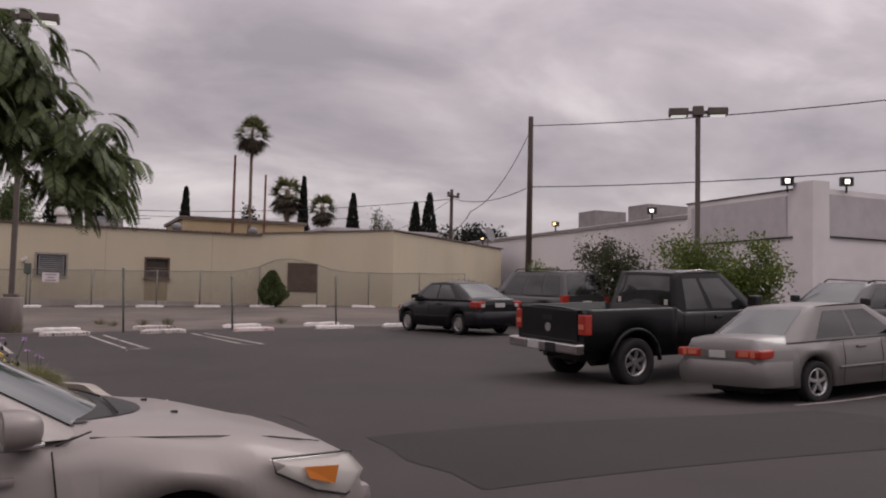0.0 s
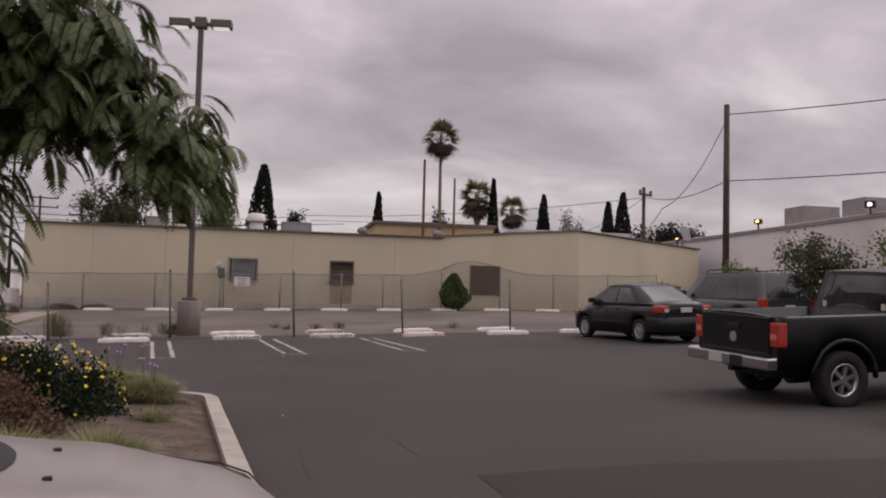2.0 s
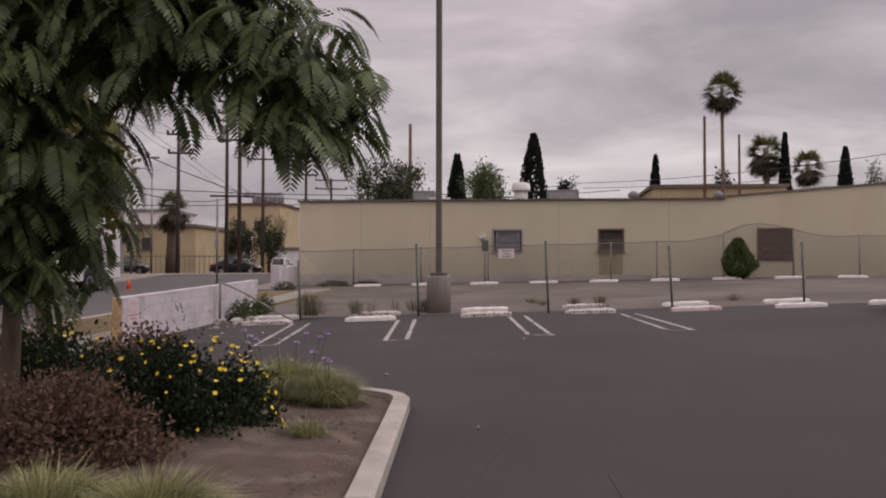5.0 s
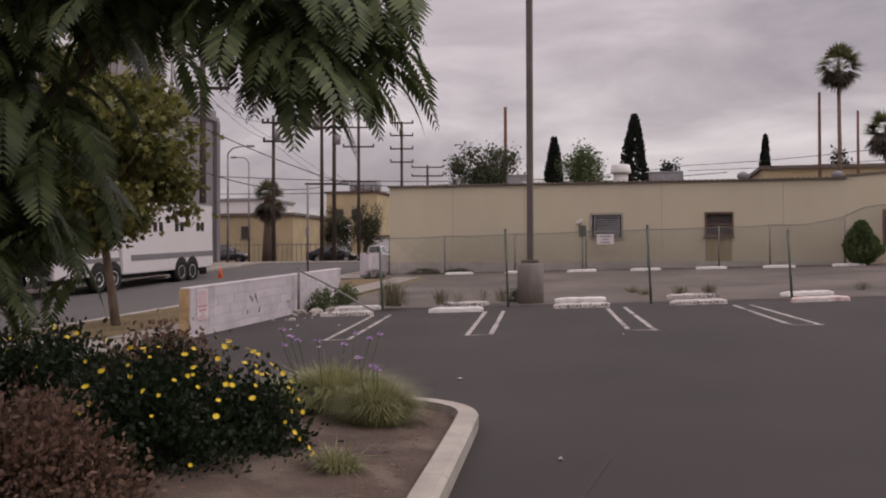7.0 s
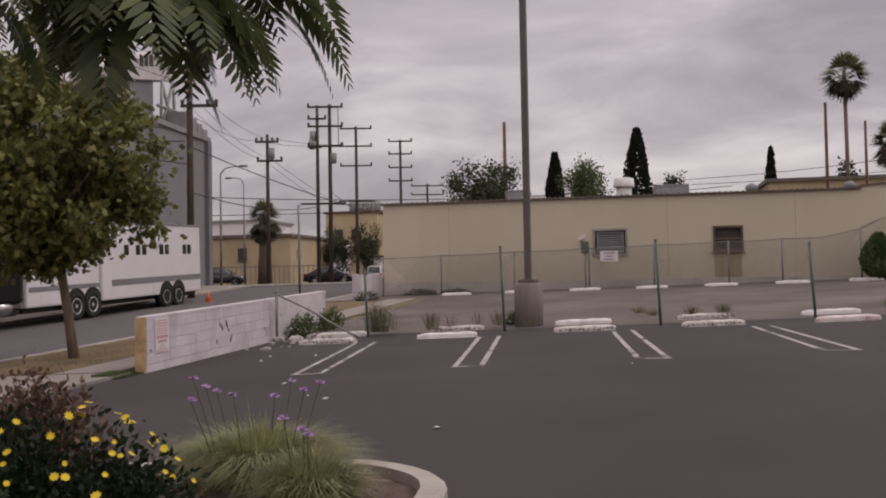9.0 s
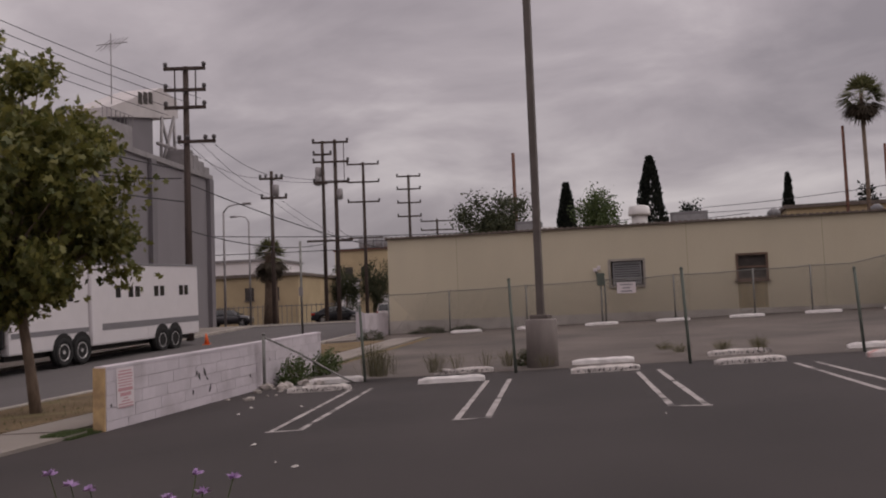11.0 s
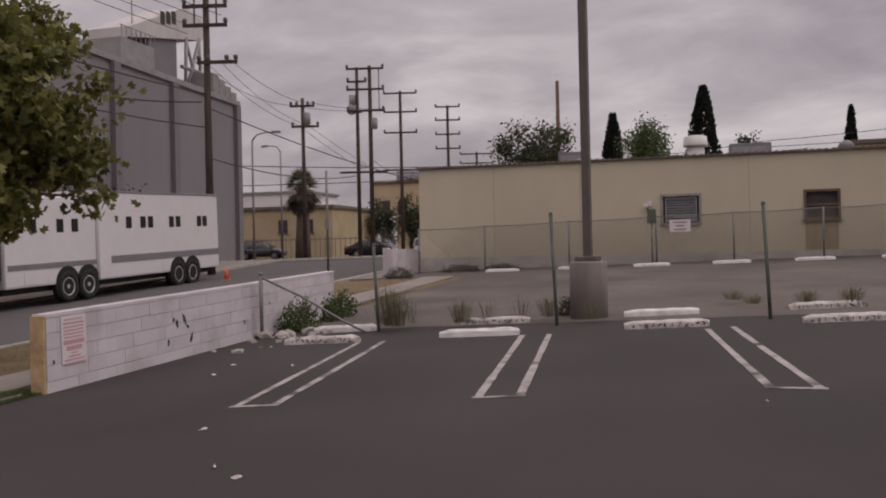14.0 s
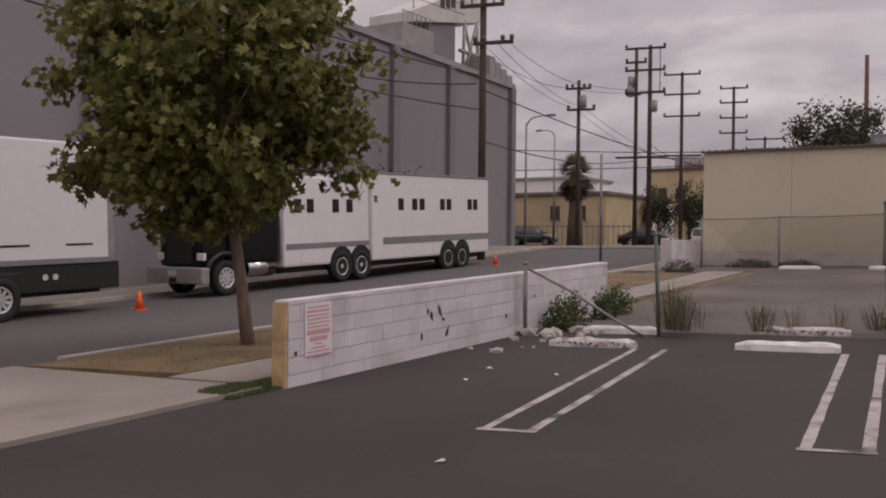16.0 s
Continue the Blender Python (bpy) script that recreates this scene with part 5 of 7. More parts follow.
            part("window_strip", tube(bmesh.new(), [(-1.2, sd * hw * 0.955, 0.893), (0.2, sd * hw * 0.962, 0.9), (0.86, sd * hw * 0.95, 0.893)], 0.012, 6), CHROME, car, "thin chrome window strip")
    return car


def spot(x, y, rz):
    """The pose of a parked vehicle, tilted with the ground."""
    return on_ground(x, y, rz)


def pickup(m):
    t = tagged(empty("pickup_truck", m), "black lifted pickup truck with chrome rear bumper", "pickup truck")
    L, hw, lift = 5.75, 0.98, 0.12
    wr = 0.42
    rx_, fx_ = -1.78, 1.82
    width = [(-L / 2, hw * 0.96), (-L / 2 + 0.06, hw), (L / 2 - 0.5, hw), (L / 2 - 0.15, hw * 0.92), (L / 2, hw * 0.80)]
    low = [(-L / 2, 0.66), (-1.9, 0.58), (0, 0.56), (L / 2 - 0.3, 0.58), (L / 2, 0.62)]
    sh = [(-L / 2, 1.34), (-0.75, 1.34), (-0.70, 1.26), (1.0, 1.26), (L / 2 - 0.2, 1.17), (L / 2, 1.10)]
    top = [(-L / 2, 1.34), (-0.75, 1.34), (-0.70, 1.27), (1.0, 1.28), (1.6, 1.27), (L / 2 - 0.2, 1.20), (L / 2, 1.08)]
    part("body", body_shell(L, width, low, sh, top, (rx_, fx_), wr + 0.10, wr + 0.02, bed=(-L / 2 + 0.07, -0.80, 0.85)), BLACK, t)
    cabin(t, BLACK, 1.25, 1.93, -0.72, -0.60, 0.55, 1.35, hw * 0.93, hw * 0.74, ((0.10, 0.36), (0.42, 0.84)), bow=0.08, rear_glass=GLASS)
    part("roof_strip", tube(bmesh.new(), [(-0.58, -hw * 0.7, 1.955), (0, -hw * 0.72, 1.99), (0.5, -hw * 0.7, 1.96)], 0.012, 6), CHROME, t)
    part("chassis", boxm(-L / 2 + 0.3, L / 2 - 0.4, -0.45, 0.45, 0.42, 0.7), BLACK_TRIM, t)
    part("rear_axle", tube(bmesh.new(), [(rx_, -0.75, wr), (rx_, 0.75, wr)], 0.09, 10), BLACK_TRIM, t)
    part("differential", tube(bmesh.new(), [(rx_ - 0.15, 0, wr), (rx_ + 0.15, 0, wr)], 0.17, 12), BLACK_TRIM, t)
    for x in (rx_, fx_):
        for sd in (-1, 1):
            wheel(t, x, sd * (hw - 0.10), wr, 0.29, sd, spokes=6, rim_r=0.235)
            # flared arch lip
            a = [(x + (wr + 0.125) * math.cos(q), sd * (hw + 0.018), wr + 0.02 + (wr + 0.125) * math.sin(q)) for q in (math.pi * k / 12 for k in range(13))]
            part("arch_lip", tube(bmesh.new(), a, 0.04, 6), BLACK, t)
    bx = -L / 2
    for sd in (-1, 1):
        lt = rounded((bx - 0.025, bx + 0.14, min(sd * (hw - 0.17), sd * (hw + 0.006)), max(sd * (hw - 0.17), sd * (hw + 0.006)), 0.92, 1.26), RED_LAMP, "tail_light", t, 0.02)
        part("reversing_lens", boxm(bx - 0.03, bx - 0.0255, min(sd * (hw - 0.15), sd * (hw - 0.02)), max(sd * (hw - 0.15), sd * (hw - 0.02)), 1.02, 1.10), RED_LIGHT, lt)
        mr = rounded((0.98, 1.16, sd * (hw + 0.10) - 0.11, sd * (hw + 0.10) + 0.11, 1.28, 1.52), BLACK_TRIM, "wing_mirror", t, 0.04)
        rounded((0.15, 0.32, sd * hw - 0.02, sd * hw + 0.02, 1.12, 1.17), BLACK_TRIM, "door_handle", t, 0.012)
        for dx in (-0.62, -0.12, 1.02):
            seam(t, [(dx, sd * hw * 0.985, 1.24), (dx, sd * hw * 1.004, 0.9), (dx, sd * hw * 0.985, 0.6)])
        rounded((1.05, 1.12, sd * hw - 0.03, sd * hw + 0.03, 1.3, 1.34), BLACK_TRIM, "bracket", t, 0.01)
    tg = rounded((bx - 0.03, bx + 0.05, -hw + 0.18, hw - 0.18, 0.80, 1.33), BLACK, "tailgate", t, 0.02)
    rounded((bx - 0.045, bx - 0.031, -0.14, 0.14, 1.12, 1.20), BLACK_TRIM, "tailgate_handle", t, 0.006)
    b = tube(bmesh.new(), [(bx - 0.031, 0, 1.0), (bx - 0.045, 0, 1.0)], 0.075, 20)
    part("badge", b, ALLOY, t, "plain oval badge")
    rounded((bx - 0.20, bx + 0.0, -hw + 0.02, hw - 0.02, 0.60, 0.78), CHROME, "rear_bumper", t, 0.035, label="chrome step bumper")
    rounded((bx - 0.21, bx - 0.19, -0.42, -0.14, 0.60, 0.76), BLACK_TRIM, "bumper_step", t, 0.01)
    rounded((bx - 0.215, bx - 0.2, 0.06, 0.36, 0.62, 0.76), PLATE, "number_plate", t, 0.004)
    rounded((bx - 0.1, bx + 0.3, -0.05, 0.05, 0.50, 0.60), BLACK_TRIM, "tow_bar", t, 0.01)
    for sd in (-1, 1):
        part("cargo_light", boxm(-0.735, -0.725, sd * 0.62 - 0.04, sd * 0.62 + 0.04, 1.36, 1.46), CLEAR_LAMP, t)
        rounded((L / 2 - 0.1, L / 2 + 0.01, min(sd * 0.55, sd * 0.8), max(sd * 0.55, sd * 0.8), 0.9, 1.1), CLEAR_LAMP, "headlight", t, 0.03)
    rounded((L / 2 - 0.05, L / 2 + 0.02, -0.5, 0.5, 0.85, 1.1), CHROME, "grille", t, 0.02)
    rounded((L / 2 - 0.1, L / 2 + 0.12, -0.85, 0.85, 0.62, 0.80), CHROME, "front_bumper", t, 0.04)
    return t


def suv(name, label, mat, L, W, H, m, rack=True, van=False):
    t = tagged(empty(name, m), label, "car")
    hw, wr = W / 2, 0.36
    rx_, fx_ = -L / 2 + 0.95, L / 2 - 0.92
    belt = 1.06
    width = [(-L / 2, hw * 0.9), (-L / 2 + 0.1, hw * 0.97), (0, hw), (L / 2 - 0.5, hw * 0.95), (L / 2, hw * 0.7)]
    low = [(-L / 2, 0.42), (0, 0.3), (L / 2, 0.36)]
    sh = [(-L / 2, 1.02), (0.5, 1.03), (L / 2 - 0.6, 0.95), (L / 2, 0.7)]
    top = [(-L / 2, 1.05), (0.6, 1.08), (L / 2 - 0.9, 1.05), (L / 2 - 0.3, 0.95), (L / 2, 0.72)]
    part("body", body_shell(L, width, low, sh, top, (rx_, fx_), wr + 0.06, wr), mat, t)
    cabin(t, mat, belt - 0.03, H, -L / 2 + 0.05, -L / 2 + 0.32, 0.45, 1.25, hw * 0.93, hw * 0.76, ((0.05, 0.26), (0.30, 0.55), (0.59, 0.88)), bow=0.08, rear_glass=GLASS)
    for x in (rx_, fx_):
        for sd in (-1, 1):
            wheel(t, x, sd * (hw - 0.12), wr, 0.22, sd)
    part("underbody", boxm(-L / 2 + 0.3, L / 2 - 0.3, -hw * 0.5, hw * 0.5, 0.26, 0.7), BLACK_TRIM, t)
    for sd in (-1, 1):
        rounded((-L / 2 - 0.01, -L / 2 + 0.2, min(sd * (hw - 0.25), sd * (hw - 0.03)), max(sd * (hw - 0.25), sd * (hw - 0.03)), 0.80, 1.06), RED_LAMP, "tail_light", t, 0.03)
        rounded((L / 2 - 0.35, L / 2 - 0.06, min(sd * (hw - 0.45), sd * (hw - 0.12)), max(sd * (hw - 0.45), sd * (hw - 0.12)), 0.72, 0.88), CLEAR_LAMP, "headlight", t, 0.04)
        rounded((0.95, 1.12, sd * (hw + 0.06) - 0.1, sd * (hw + 0.06) + 0.1, belt + 0.03, belt + 0.2), BLACK_TRIM, "wing_mirror", t, 0.04)
        if rack:
            part("roof_rail", tube(bmesh.new(), [(-L / 2 + 0.45, sd * hw * 0.66, H + 0.02), (-L / 2 + 0.6, sd * hw * 0.68, H + 0.10), (0.2, sd * hw * 0.68, H + 0.10), (0.4, sd * hw * 0.66, H + 0.02)], 0.018, 6), BLACK_TRIM, t)
    rounded((-L / 2 - 0.06, -L / 2 + 0.1, -hw * 0.92, hw * 0.92, 0.45, 0.68), mat, "rear_bumper", t, 0.05)
    rounded((-L / 2 - 0.02, -L / 2 + 0.0, -0.17, 0.17, 0.78, 0.9), PLATE, "number_plate", t, 0.004)
    rounded((L / 2 - 0.12, L / 2 + 0.02, -hw * 0.6, hw * 0.6, 0.4, 0.6), mat, "front_bumper", t, 0.05)
    return t


# the parked vehicles
sedan("silver_sedan", "pale silver sedan parked beside the planted island", CHAMPAGNE, 4.81, 1.80, 1.47, spot(1.08, 6.50, 8), wb=2.72, wheel_r=0.30, style="camry")
sedan("grey_sedan", "older silver-grey sedan with wide red tail lights", SILVER, 4.83, 1.79, 1.40, spot(13.74, 12.82, 4), wb=2.67, wheel_r=0.31, style="lexus")
pickup(spot(13.12, 16.06, 6))
sedan("black_sedan", "small black sedan parked facing the fence", NAVY, 4.35, 1.66, 1.45, spot(13.45, 26.52, 101), wb=2.60, wheel_r=0.30, style="versa")
suv("minivan", "dark grey minivan parked behind the pickup truck", GREY_CAR, 5.0, 1.95, 1.78, spot(17.35, 28.37, 98), rack=True)
suv("suv", "grey sports utility car with black roof rails", GREY_CAR, 4.7, 1.85, 1.60, spot(20.98, 18.72, 187))
suv("suv", "dark estate car with roof rails parked far along the row", GREY_CAR, 4.7, 1.85, 1.70, spot(24.0, 17.2, 187))
sedan("dark_hatchback", "dark sedan parked beyond the pickup truck", GREY_CAR, 4.5, 1.75, 1.48, spot(20.6, 23.4, 187), style="versa")

# ---- lorries across the street ----
LORRY_RIM = gloss("polished_lorry_rim", (0.62, 0.60, 0.60), 0.35, 0.5, 0.45)


def lorry_wheel(parent, x, y, side):
    return wheel(parent, x, y, 0.52, 0.30, side, spokes=10, rim_r=0.30, rim_mat=LORRY_RIM)


TX = -17.0   # side of the parked lorries that faces the car park


def street_z(y):
    return ground_z(TX, y)


WIN_DARK = gloss("dark_trailer_window", (0.015, 0.015, 0.017), 0.1, 0.6)
STRIPE = material("grey_trailer_skirt", (0.20, 0.19, 0.20), 0.5, vary=0.08, bump=0.03)
tr = tagged(empty("horse_trailer", pose(TX, 43.6, street_z(43.6), 2.0, 0, 0)), "long white trailer with small square windows and a grey stripe", "trailer")
# local x points away from the street side as negative, y along the trailer
part("front_body", boxm(-2.55, -0.12, -5.7, -1.25, 0.62, 3.55, bevel=0.08), TRUCK_WHITE, tr)
part("rear_body", boxm(-2.6, 0.0, -1.25, 7.05, 0.62, 3.80, bevel=0.08), TRUCK_WHITE, tr)
part("front_stripe", boxm(-0.12, -0.108, -5.6, -1.3, 1.18, 1.36), STRIPE, tr)
part("rear_stripe", boxm(0.0, 0.012, -0.6, 7.0, 1.18, 1.44), STRIPE, tr)
part("roof_edge", boxm(-0.1, 0.03, -1.2, 7.02, 3.72, 3.80, bevel=0.015), STRIPE, tr)
for yy in (0.35, 1.25, 1.75, 3.2, 3.68, 5.3, 5.75):
    part("window", boxm(-0.02, 0.014, yy, yy + 0.34, 2.42, 2.86, bevel=0.012), WIN_DARK, tr)
for yy in (-3.3, -2.55, -5.2, -4.6):
    part("window", boxm(-0.14, -0.106, yy, yy + 0.34, 2.35, 2.80, bevel=0.012), WIN_DARK, tr)
part("locker_door", boxm(-0.118, -0.108, -4.9, -4.3, 0.72, 1.14), TRUCK_WHITE, tr)
part("locker_door", boxm(0.002, 0.012, 2.6, 3.1, 0.74, 1.14), TRUCK_WHITE, tr)
for yy in (-2.85, -1.78):
    lorry_wheel(tr, -0.2, yy, 1).matrix_local = pose(-0.2, yy, 0.52, 0, 0, -90)
    part("wheel_arch", tube(bmesh.new(), [(-0.3, yy, 0.62), (-0.095, yy, 0.62)], 0.60, 20), BLACK_TRIM, tr)
for yy in (3.75, 4.82):
    lorry_wheel(tr, -0.1, yy, 1).matrix_local = pose(-0.1, yy, 0.52, 0, 0, -90)
    part("wheel_arch", tube(bmesh.new(), [(-0.3, yy, 0.62), (0.02, yy, 0.62)], 0.60, 20), BLACK_TRIM, tr)
part("underframe", boxm(-2.2, -0.4, -5.6, 6.8, 0.42, 0.64), BLACK_TRIM, tr)

tt = tagged(empty("lorry_tractor", pose(TX, 36.45, street_z(36.45), 1.8, 0, 0)), "black lorry tractor unit with chrome bumper and headlights", "lorry")
part("cab", boxm(-2.35, -0.2, -0.75, 1.35, 0.9, 3.3, bevel=0.12), BLACK, tt)
part("bonnet", boxm(-2.2, -0.35, -1.7, -0.6, 0.85, 2.35, bevel=0.14), BLACK, tt)
part("grille", boxm(-1.8, -0.75, -1.74, -1.69, 0.95, 2.2, bevel=0.02), BLACK_TRIM, tt)
part("bumper", boxm(-2.45, -0.1, -1.98, -1.66, 0.38, 0.86, bevel=0.06), STEEL_GREY, tt, "dull metal front bumper")
part("number_plate", boxm(-1.5, -1.15, -2.0, -1.981, 0.62, 0.76), PLATE, tt)
part("tow_hook", boxm(-1.45, -1.15, -1.995, -1.981, 0.42, 0.56), BLACK_TRIM, tt)
part("windscreen", boxm(-2.1, -0.45, -0.79, -0.76, 2.42, 3.1, bevel=0.01), SCREEN_GLASS, tt)
part("side_window", boxm(-0.205, -0.19, -0.45, 0.6, 2.2, 2.95, bevel=0.004), GLASS, tt)
for xx in (-2.12, -0.42):
    hl = part("headlight", boxm(xx - 0.13, xx + 0.13, -1.76, -1.60, 1.05, 1.27, bevel=0.04), CLEAR_LAMP, tt)
for xx in (-2.05, -0.28):
    w_ = lorry_wheel(tt, xx, -0.95, 1 if xx > -1 else -1)
    w_.matrix_local = pose(xx, -0.95, 0.52, 0, 0, -90)
part("mudguard", tube(bmesh.new(), [(-0.25 + 0.02 * k * 0, -0.95 + 0.72 * math.cos(a), 0.55 + 0.68 * math.sin(a)) for k, a in enumerate(math.pi * j / 10 for j in range(11))], 0.10, 8), BLACK, tt)
part("fuel_tank", tube(bmesh.new(), [(-0.5, 0.0, 0.75), (-0.5, 1.2, 0.75)], 0.30, 16), CHROME, tt)
part("exhaust_stack", tube(bmesh.new(), [(-0.3, 1.45, 1.0), (-0.3, 1.45, 3.6)], 0.07, 10), CHROME, tt)
part("chassis", boxm(-1.7, -0.7, -1.5, 2.2, 0.5, 0.85), BLACK_TRIM, tt)
part("mirror", boxm(-0.15, -0.02, -0.95, -0.77, 2.3, 2.85, bevel=0.03), BLACK_TRIM, tt)

bl = tagged(empty("box_lorry", pose(TX, 26.5, street_z(26.5), 1.6, 0, 0)), "white box trailer with a black lower rear and chrome wheels", "lorry")
part("box_body", boxm(-2.55, 0.0, -9.0, 4.9, 1.35, 4.25, bevel=0.06), TRUCK_WHITE, bl)
part("lower_skirt", boxm(-2.5, -0.03, 0.4, 5.15, 0.62, 1.30, bevel=0.03), BLACK_TRIM, bl, "black rear skirt")
part("sill_rail", boxm(-2.5, 0.012, -9.0, 4.92, 1.28, 1.42, bevel=0.02), STRIPE, bl)
part("corner_post", boxm(-0.12, 0.02, 4.8, 4.98, 1.35, 4.25, bevel=0.02), STEEL_GREY, bl)
for yy in (0.4, 1.9, 3.6):
    part("vent_slot", boxm(0.0, 0.01, yy, yy + 0.75, 1.72, 1.77), BLACK_TRIM, bl)
for yy in (3.05, 3.32):
    part("side_lamp", tube(bmesh.new(), [(-0.03, yy, 0.98), (-0.015, yy, 0.98)], 0.075, 12), CLEAR_LAMP, bl)
for yy in (1.9, 0.75):
    w_ = lorry_wheel(bl, -0.15, yy, 1)
    w_.matrix_local = pose(-0.12, yy, 0.52, 0, 0, -90)
part("wheel_arch", boxm(-0.5, -0.02, 0.15, 2.55, 0.62, 1.2, bevel=0.1), BLACK_TRIM, bl)
part("underframe", boxm(-2.2, -0.5, -8.5, 4.9, 0.5, 0.8), BLACK_TRIM, bl)

CONE = material("orange_cone_plastic", (0.75, 0.13, 0.03), 0.6, vary=0.1, scale=5)
for x, y in ((-16.2, 31.6), (-16.1, 49.6)):
    c = tagged(empty("traffic_cone", on_ground(x, y)), "bright orange traffic cone standing in the street", "cone", group="traffic cones")
    part("cone", tube(bmesh.new(), [(0, 0, 0.03), (0, 0, 0.5)], [0.12, 0.03], 16), CONE, c)
    part("foot", boxm(-0.15, 0.15, -0.15, 0.15, 0, 0.035, bevel=0.01), CONE, c)
sedan("far_dark_sedan", "dark sedan standing far down the street", NAVY, 4.7, 1.8, 1.45, on_ground(-23.6, 88.4, 12), style="versa")
suv("far_parked_car", "dark car parked at the far kerb beneath the palm", GREY_CAR, 4.6, 1.8, 1.6, on_ground(-36, 92, 15))
suv("far_white_van", "small pale van parked far down the street", TRUCK_WHITE, 4.8, 1.9, 1.9, on_ground(-26, 112, 95))

# ---- poles, wires and far buildings ----
def wires(name, label, spans, sag=0.5, r=0.02):
    b = bmesh.new()
    for p, q, s in spans:
        p, q = Vector(p), Vector(q)
        pts = [p.lerp(q, k / 10) - Vector((0, 0, 4 * s * (k / 10) * (1 - k / 10))) for k in range(11)]
        tube(b, pts, r, 4, cap=False)
    return tagged(link(name, b, WIRE), label, "cable", kind="stuff")


INSUL = material("insulator_ceramic", (0.09, 0.08, 0.08), 0.4, vary=0.1)


def utility_pole(x, y, top, label, arms=(), r=0.17, yaw=0.0, cans=(), mat=None, bars=()):
    """arms: (height, half length, insulators per side, offset)"""
    z0 = ground_z(x, y)
    up = tagged(empty("utility_pole", pose(x, y, z0, 0, 0, yaw)), label, "utility pole", group="utility poles")
    h = top - z0
    part("pole", tube(bmesh.new(), [(0, 0, -0.3), (0, 0, h)], [r, r * 0.72], 10), mat or WOOD_POLE, up)
    for az, hl, nins, off in arms:
        a = part("crossarm", boxm(-hl + off, hl + off, -0.07 - r, 0.05 - r, az - z0 - 0.08, az - z0 + 0.08), mat or WOOD_POLE, up)
        for k in range(nins):
            for sd in (-1, 1):
                ix = off + sd * (hl - 0.08 - k * hl * 0.45)
                part("insulator", tube(bmesh.new(), [(ix, -r, az - z0 + 0.08), (ix, -r, az - z0 + 0.16), (ix, -r, az - z0 + 0.30), (ix, -r, az - z0 + 0.34)], [0.05, 0.11, 0.11, 0.05], 8), INSUL, a)
    for bz0, bz1, bx in bars:
        part("brace", boxm(bx - 0.03, bx + 0.03, -r - 0.03, -r + 0.03, bz0 - z0, bz1 - z0), mat or WOOD_POLE, up)
    for cz, cx_ in cans:
        part("transformer", tube(bmesh.new(), [(cx_, 0, cz - z0 - 0.45), (cx_, 0, cz - z0 - 0.4), (cx_, 0, cz - z0 + 0.4), (cx_, 0, cz - z0 + 0.46)], [0.2, 0.27, 0.27, 0.1], 12), STEEL_GREY, up)
    return up


UPL = "tall dark wooden utility pole with crossarms and insulators"
utility_pole(-18.78, 53.0, 14.9, UPL, ((14.75, 1.05, 1, 0), (13.65, 1.05, 1, 0), (12.75, 1.05, 1, 0), (11.0, 0.95, 2, 0.55)), r=0.2, yaw=14, bars=((12.75, 14.75, -0.5), (12.75, 14.75, 0.55)))
utility_pole(-24.3, 76.0, 13.3, UPL, ((12.7, 0.9, 2, 0), (11.2, 1.0, 1, 0.2)), r=0.17, yaw=14, cans=((11.8, 0.3),))
utility_pole(-21.6, 83.0, 16.8, UPL, ((16.55, 1.5, 1, -0.35), (14.9, 1.5, 1, -0.35), (13.2, 1.5, 1, -0.35), (8.3, 1.9, 0, -0.6)), r=0.2, yaw=14, bars=((13.2, 16.6, 0.75),), cans=((12.2, 0.3),))
utility_pole(-23.3, 84.6, 17.1, "weathered wooden utility pole with transformers", ((15.9, 0.8, 1, 0), (13.4, 0.6, 0, -0.2)), r=0.18, yaw=14, cans=((14.4, -0.4), (13.7, -0.45)))
utility_pole(-25.5, 102.6, 18.25, UPL, ((18.0, 1.7, 1, 0), (16.1, 1.7, 1, 0), (14.0, 1.7, 1, 0), (10.2, 1.9, 0, 0)), r=0.2, yaw=14)
utility_pole(-23.5, 113.5, 18.3, UPL, ((18.1, 1.4, 1, 0), (16.6, 1.4, 1, 0), (15.0, 1.4, 1, 0), (13.4, 1.4, 1, 0)), r=0.2, yaw=14)
utility_pole(-24.1, 129.8, 14.7, UPL, ((14.4, 2.2, 1, 0), (13.2, 2.2, 1, 0)), r=0.2, yaw=14)
utility_pole(-19.5, 133, 14.0, UPL, ((13.7, 1.6, 1, 0), (12.6, 1.6, 1, 0)), r=0.2, yaw=14)
utility_pole(-5.95, 78.6, 13.7, "plain rusty steel pole behind the cream building", mat=RUST, r=0.17)
utility_pole(19.2, 89.1, 15.7, "bare rusty pole behind the cream building", mat=RUST, r=0.16)
utility_pole(22.15, 88.8, 14.0, "bare rusty pole behind the cream building", mat=RUST, r=0.14)
utility_pole(24.1, 40.8, 11.15, "plain wooden utility pole beside the white building", r=0.17)
utility_pole(31.0, 64.9, 10.65, "wooden utility pole with a short crossarm", ((10.1, 0.6, 1, 0),), r=0.17, yaw=20)

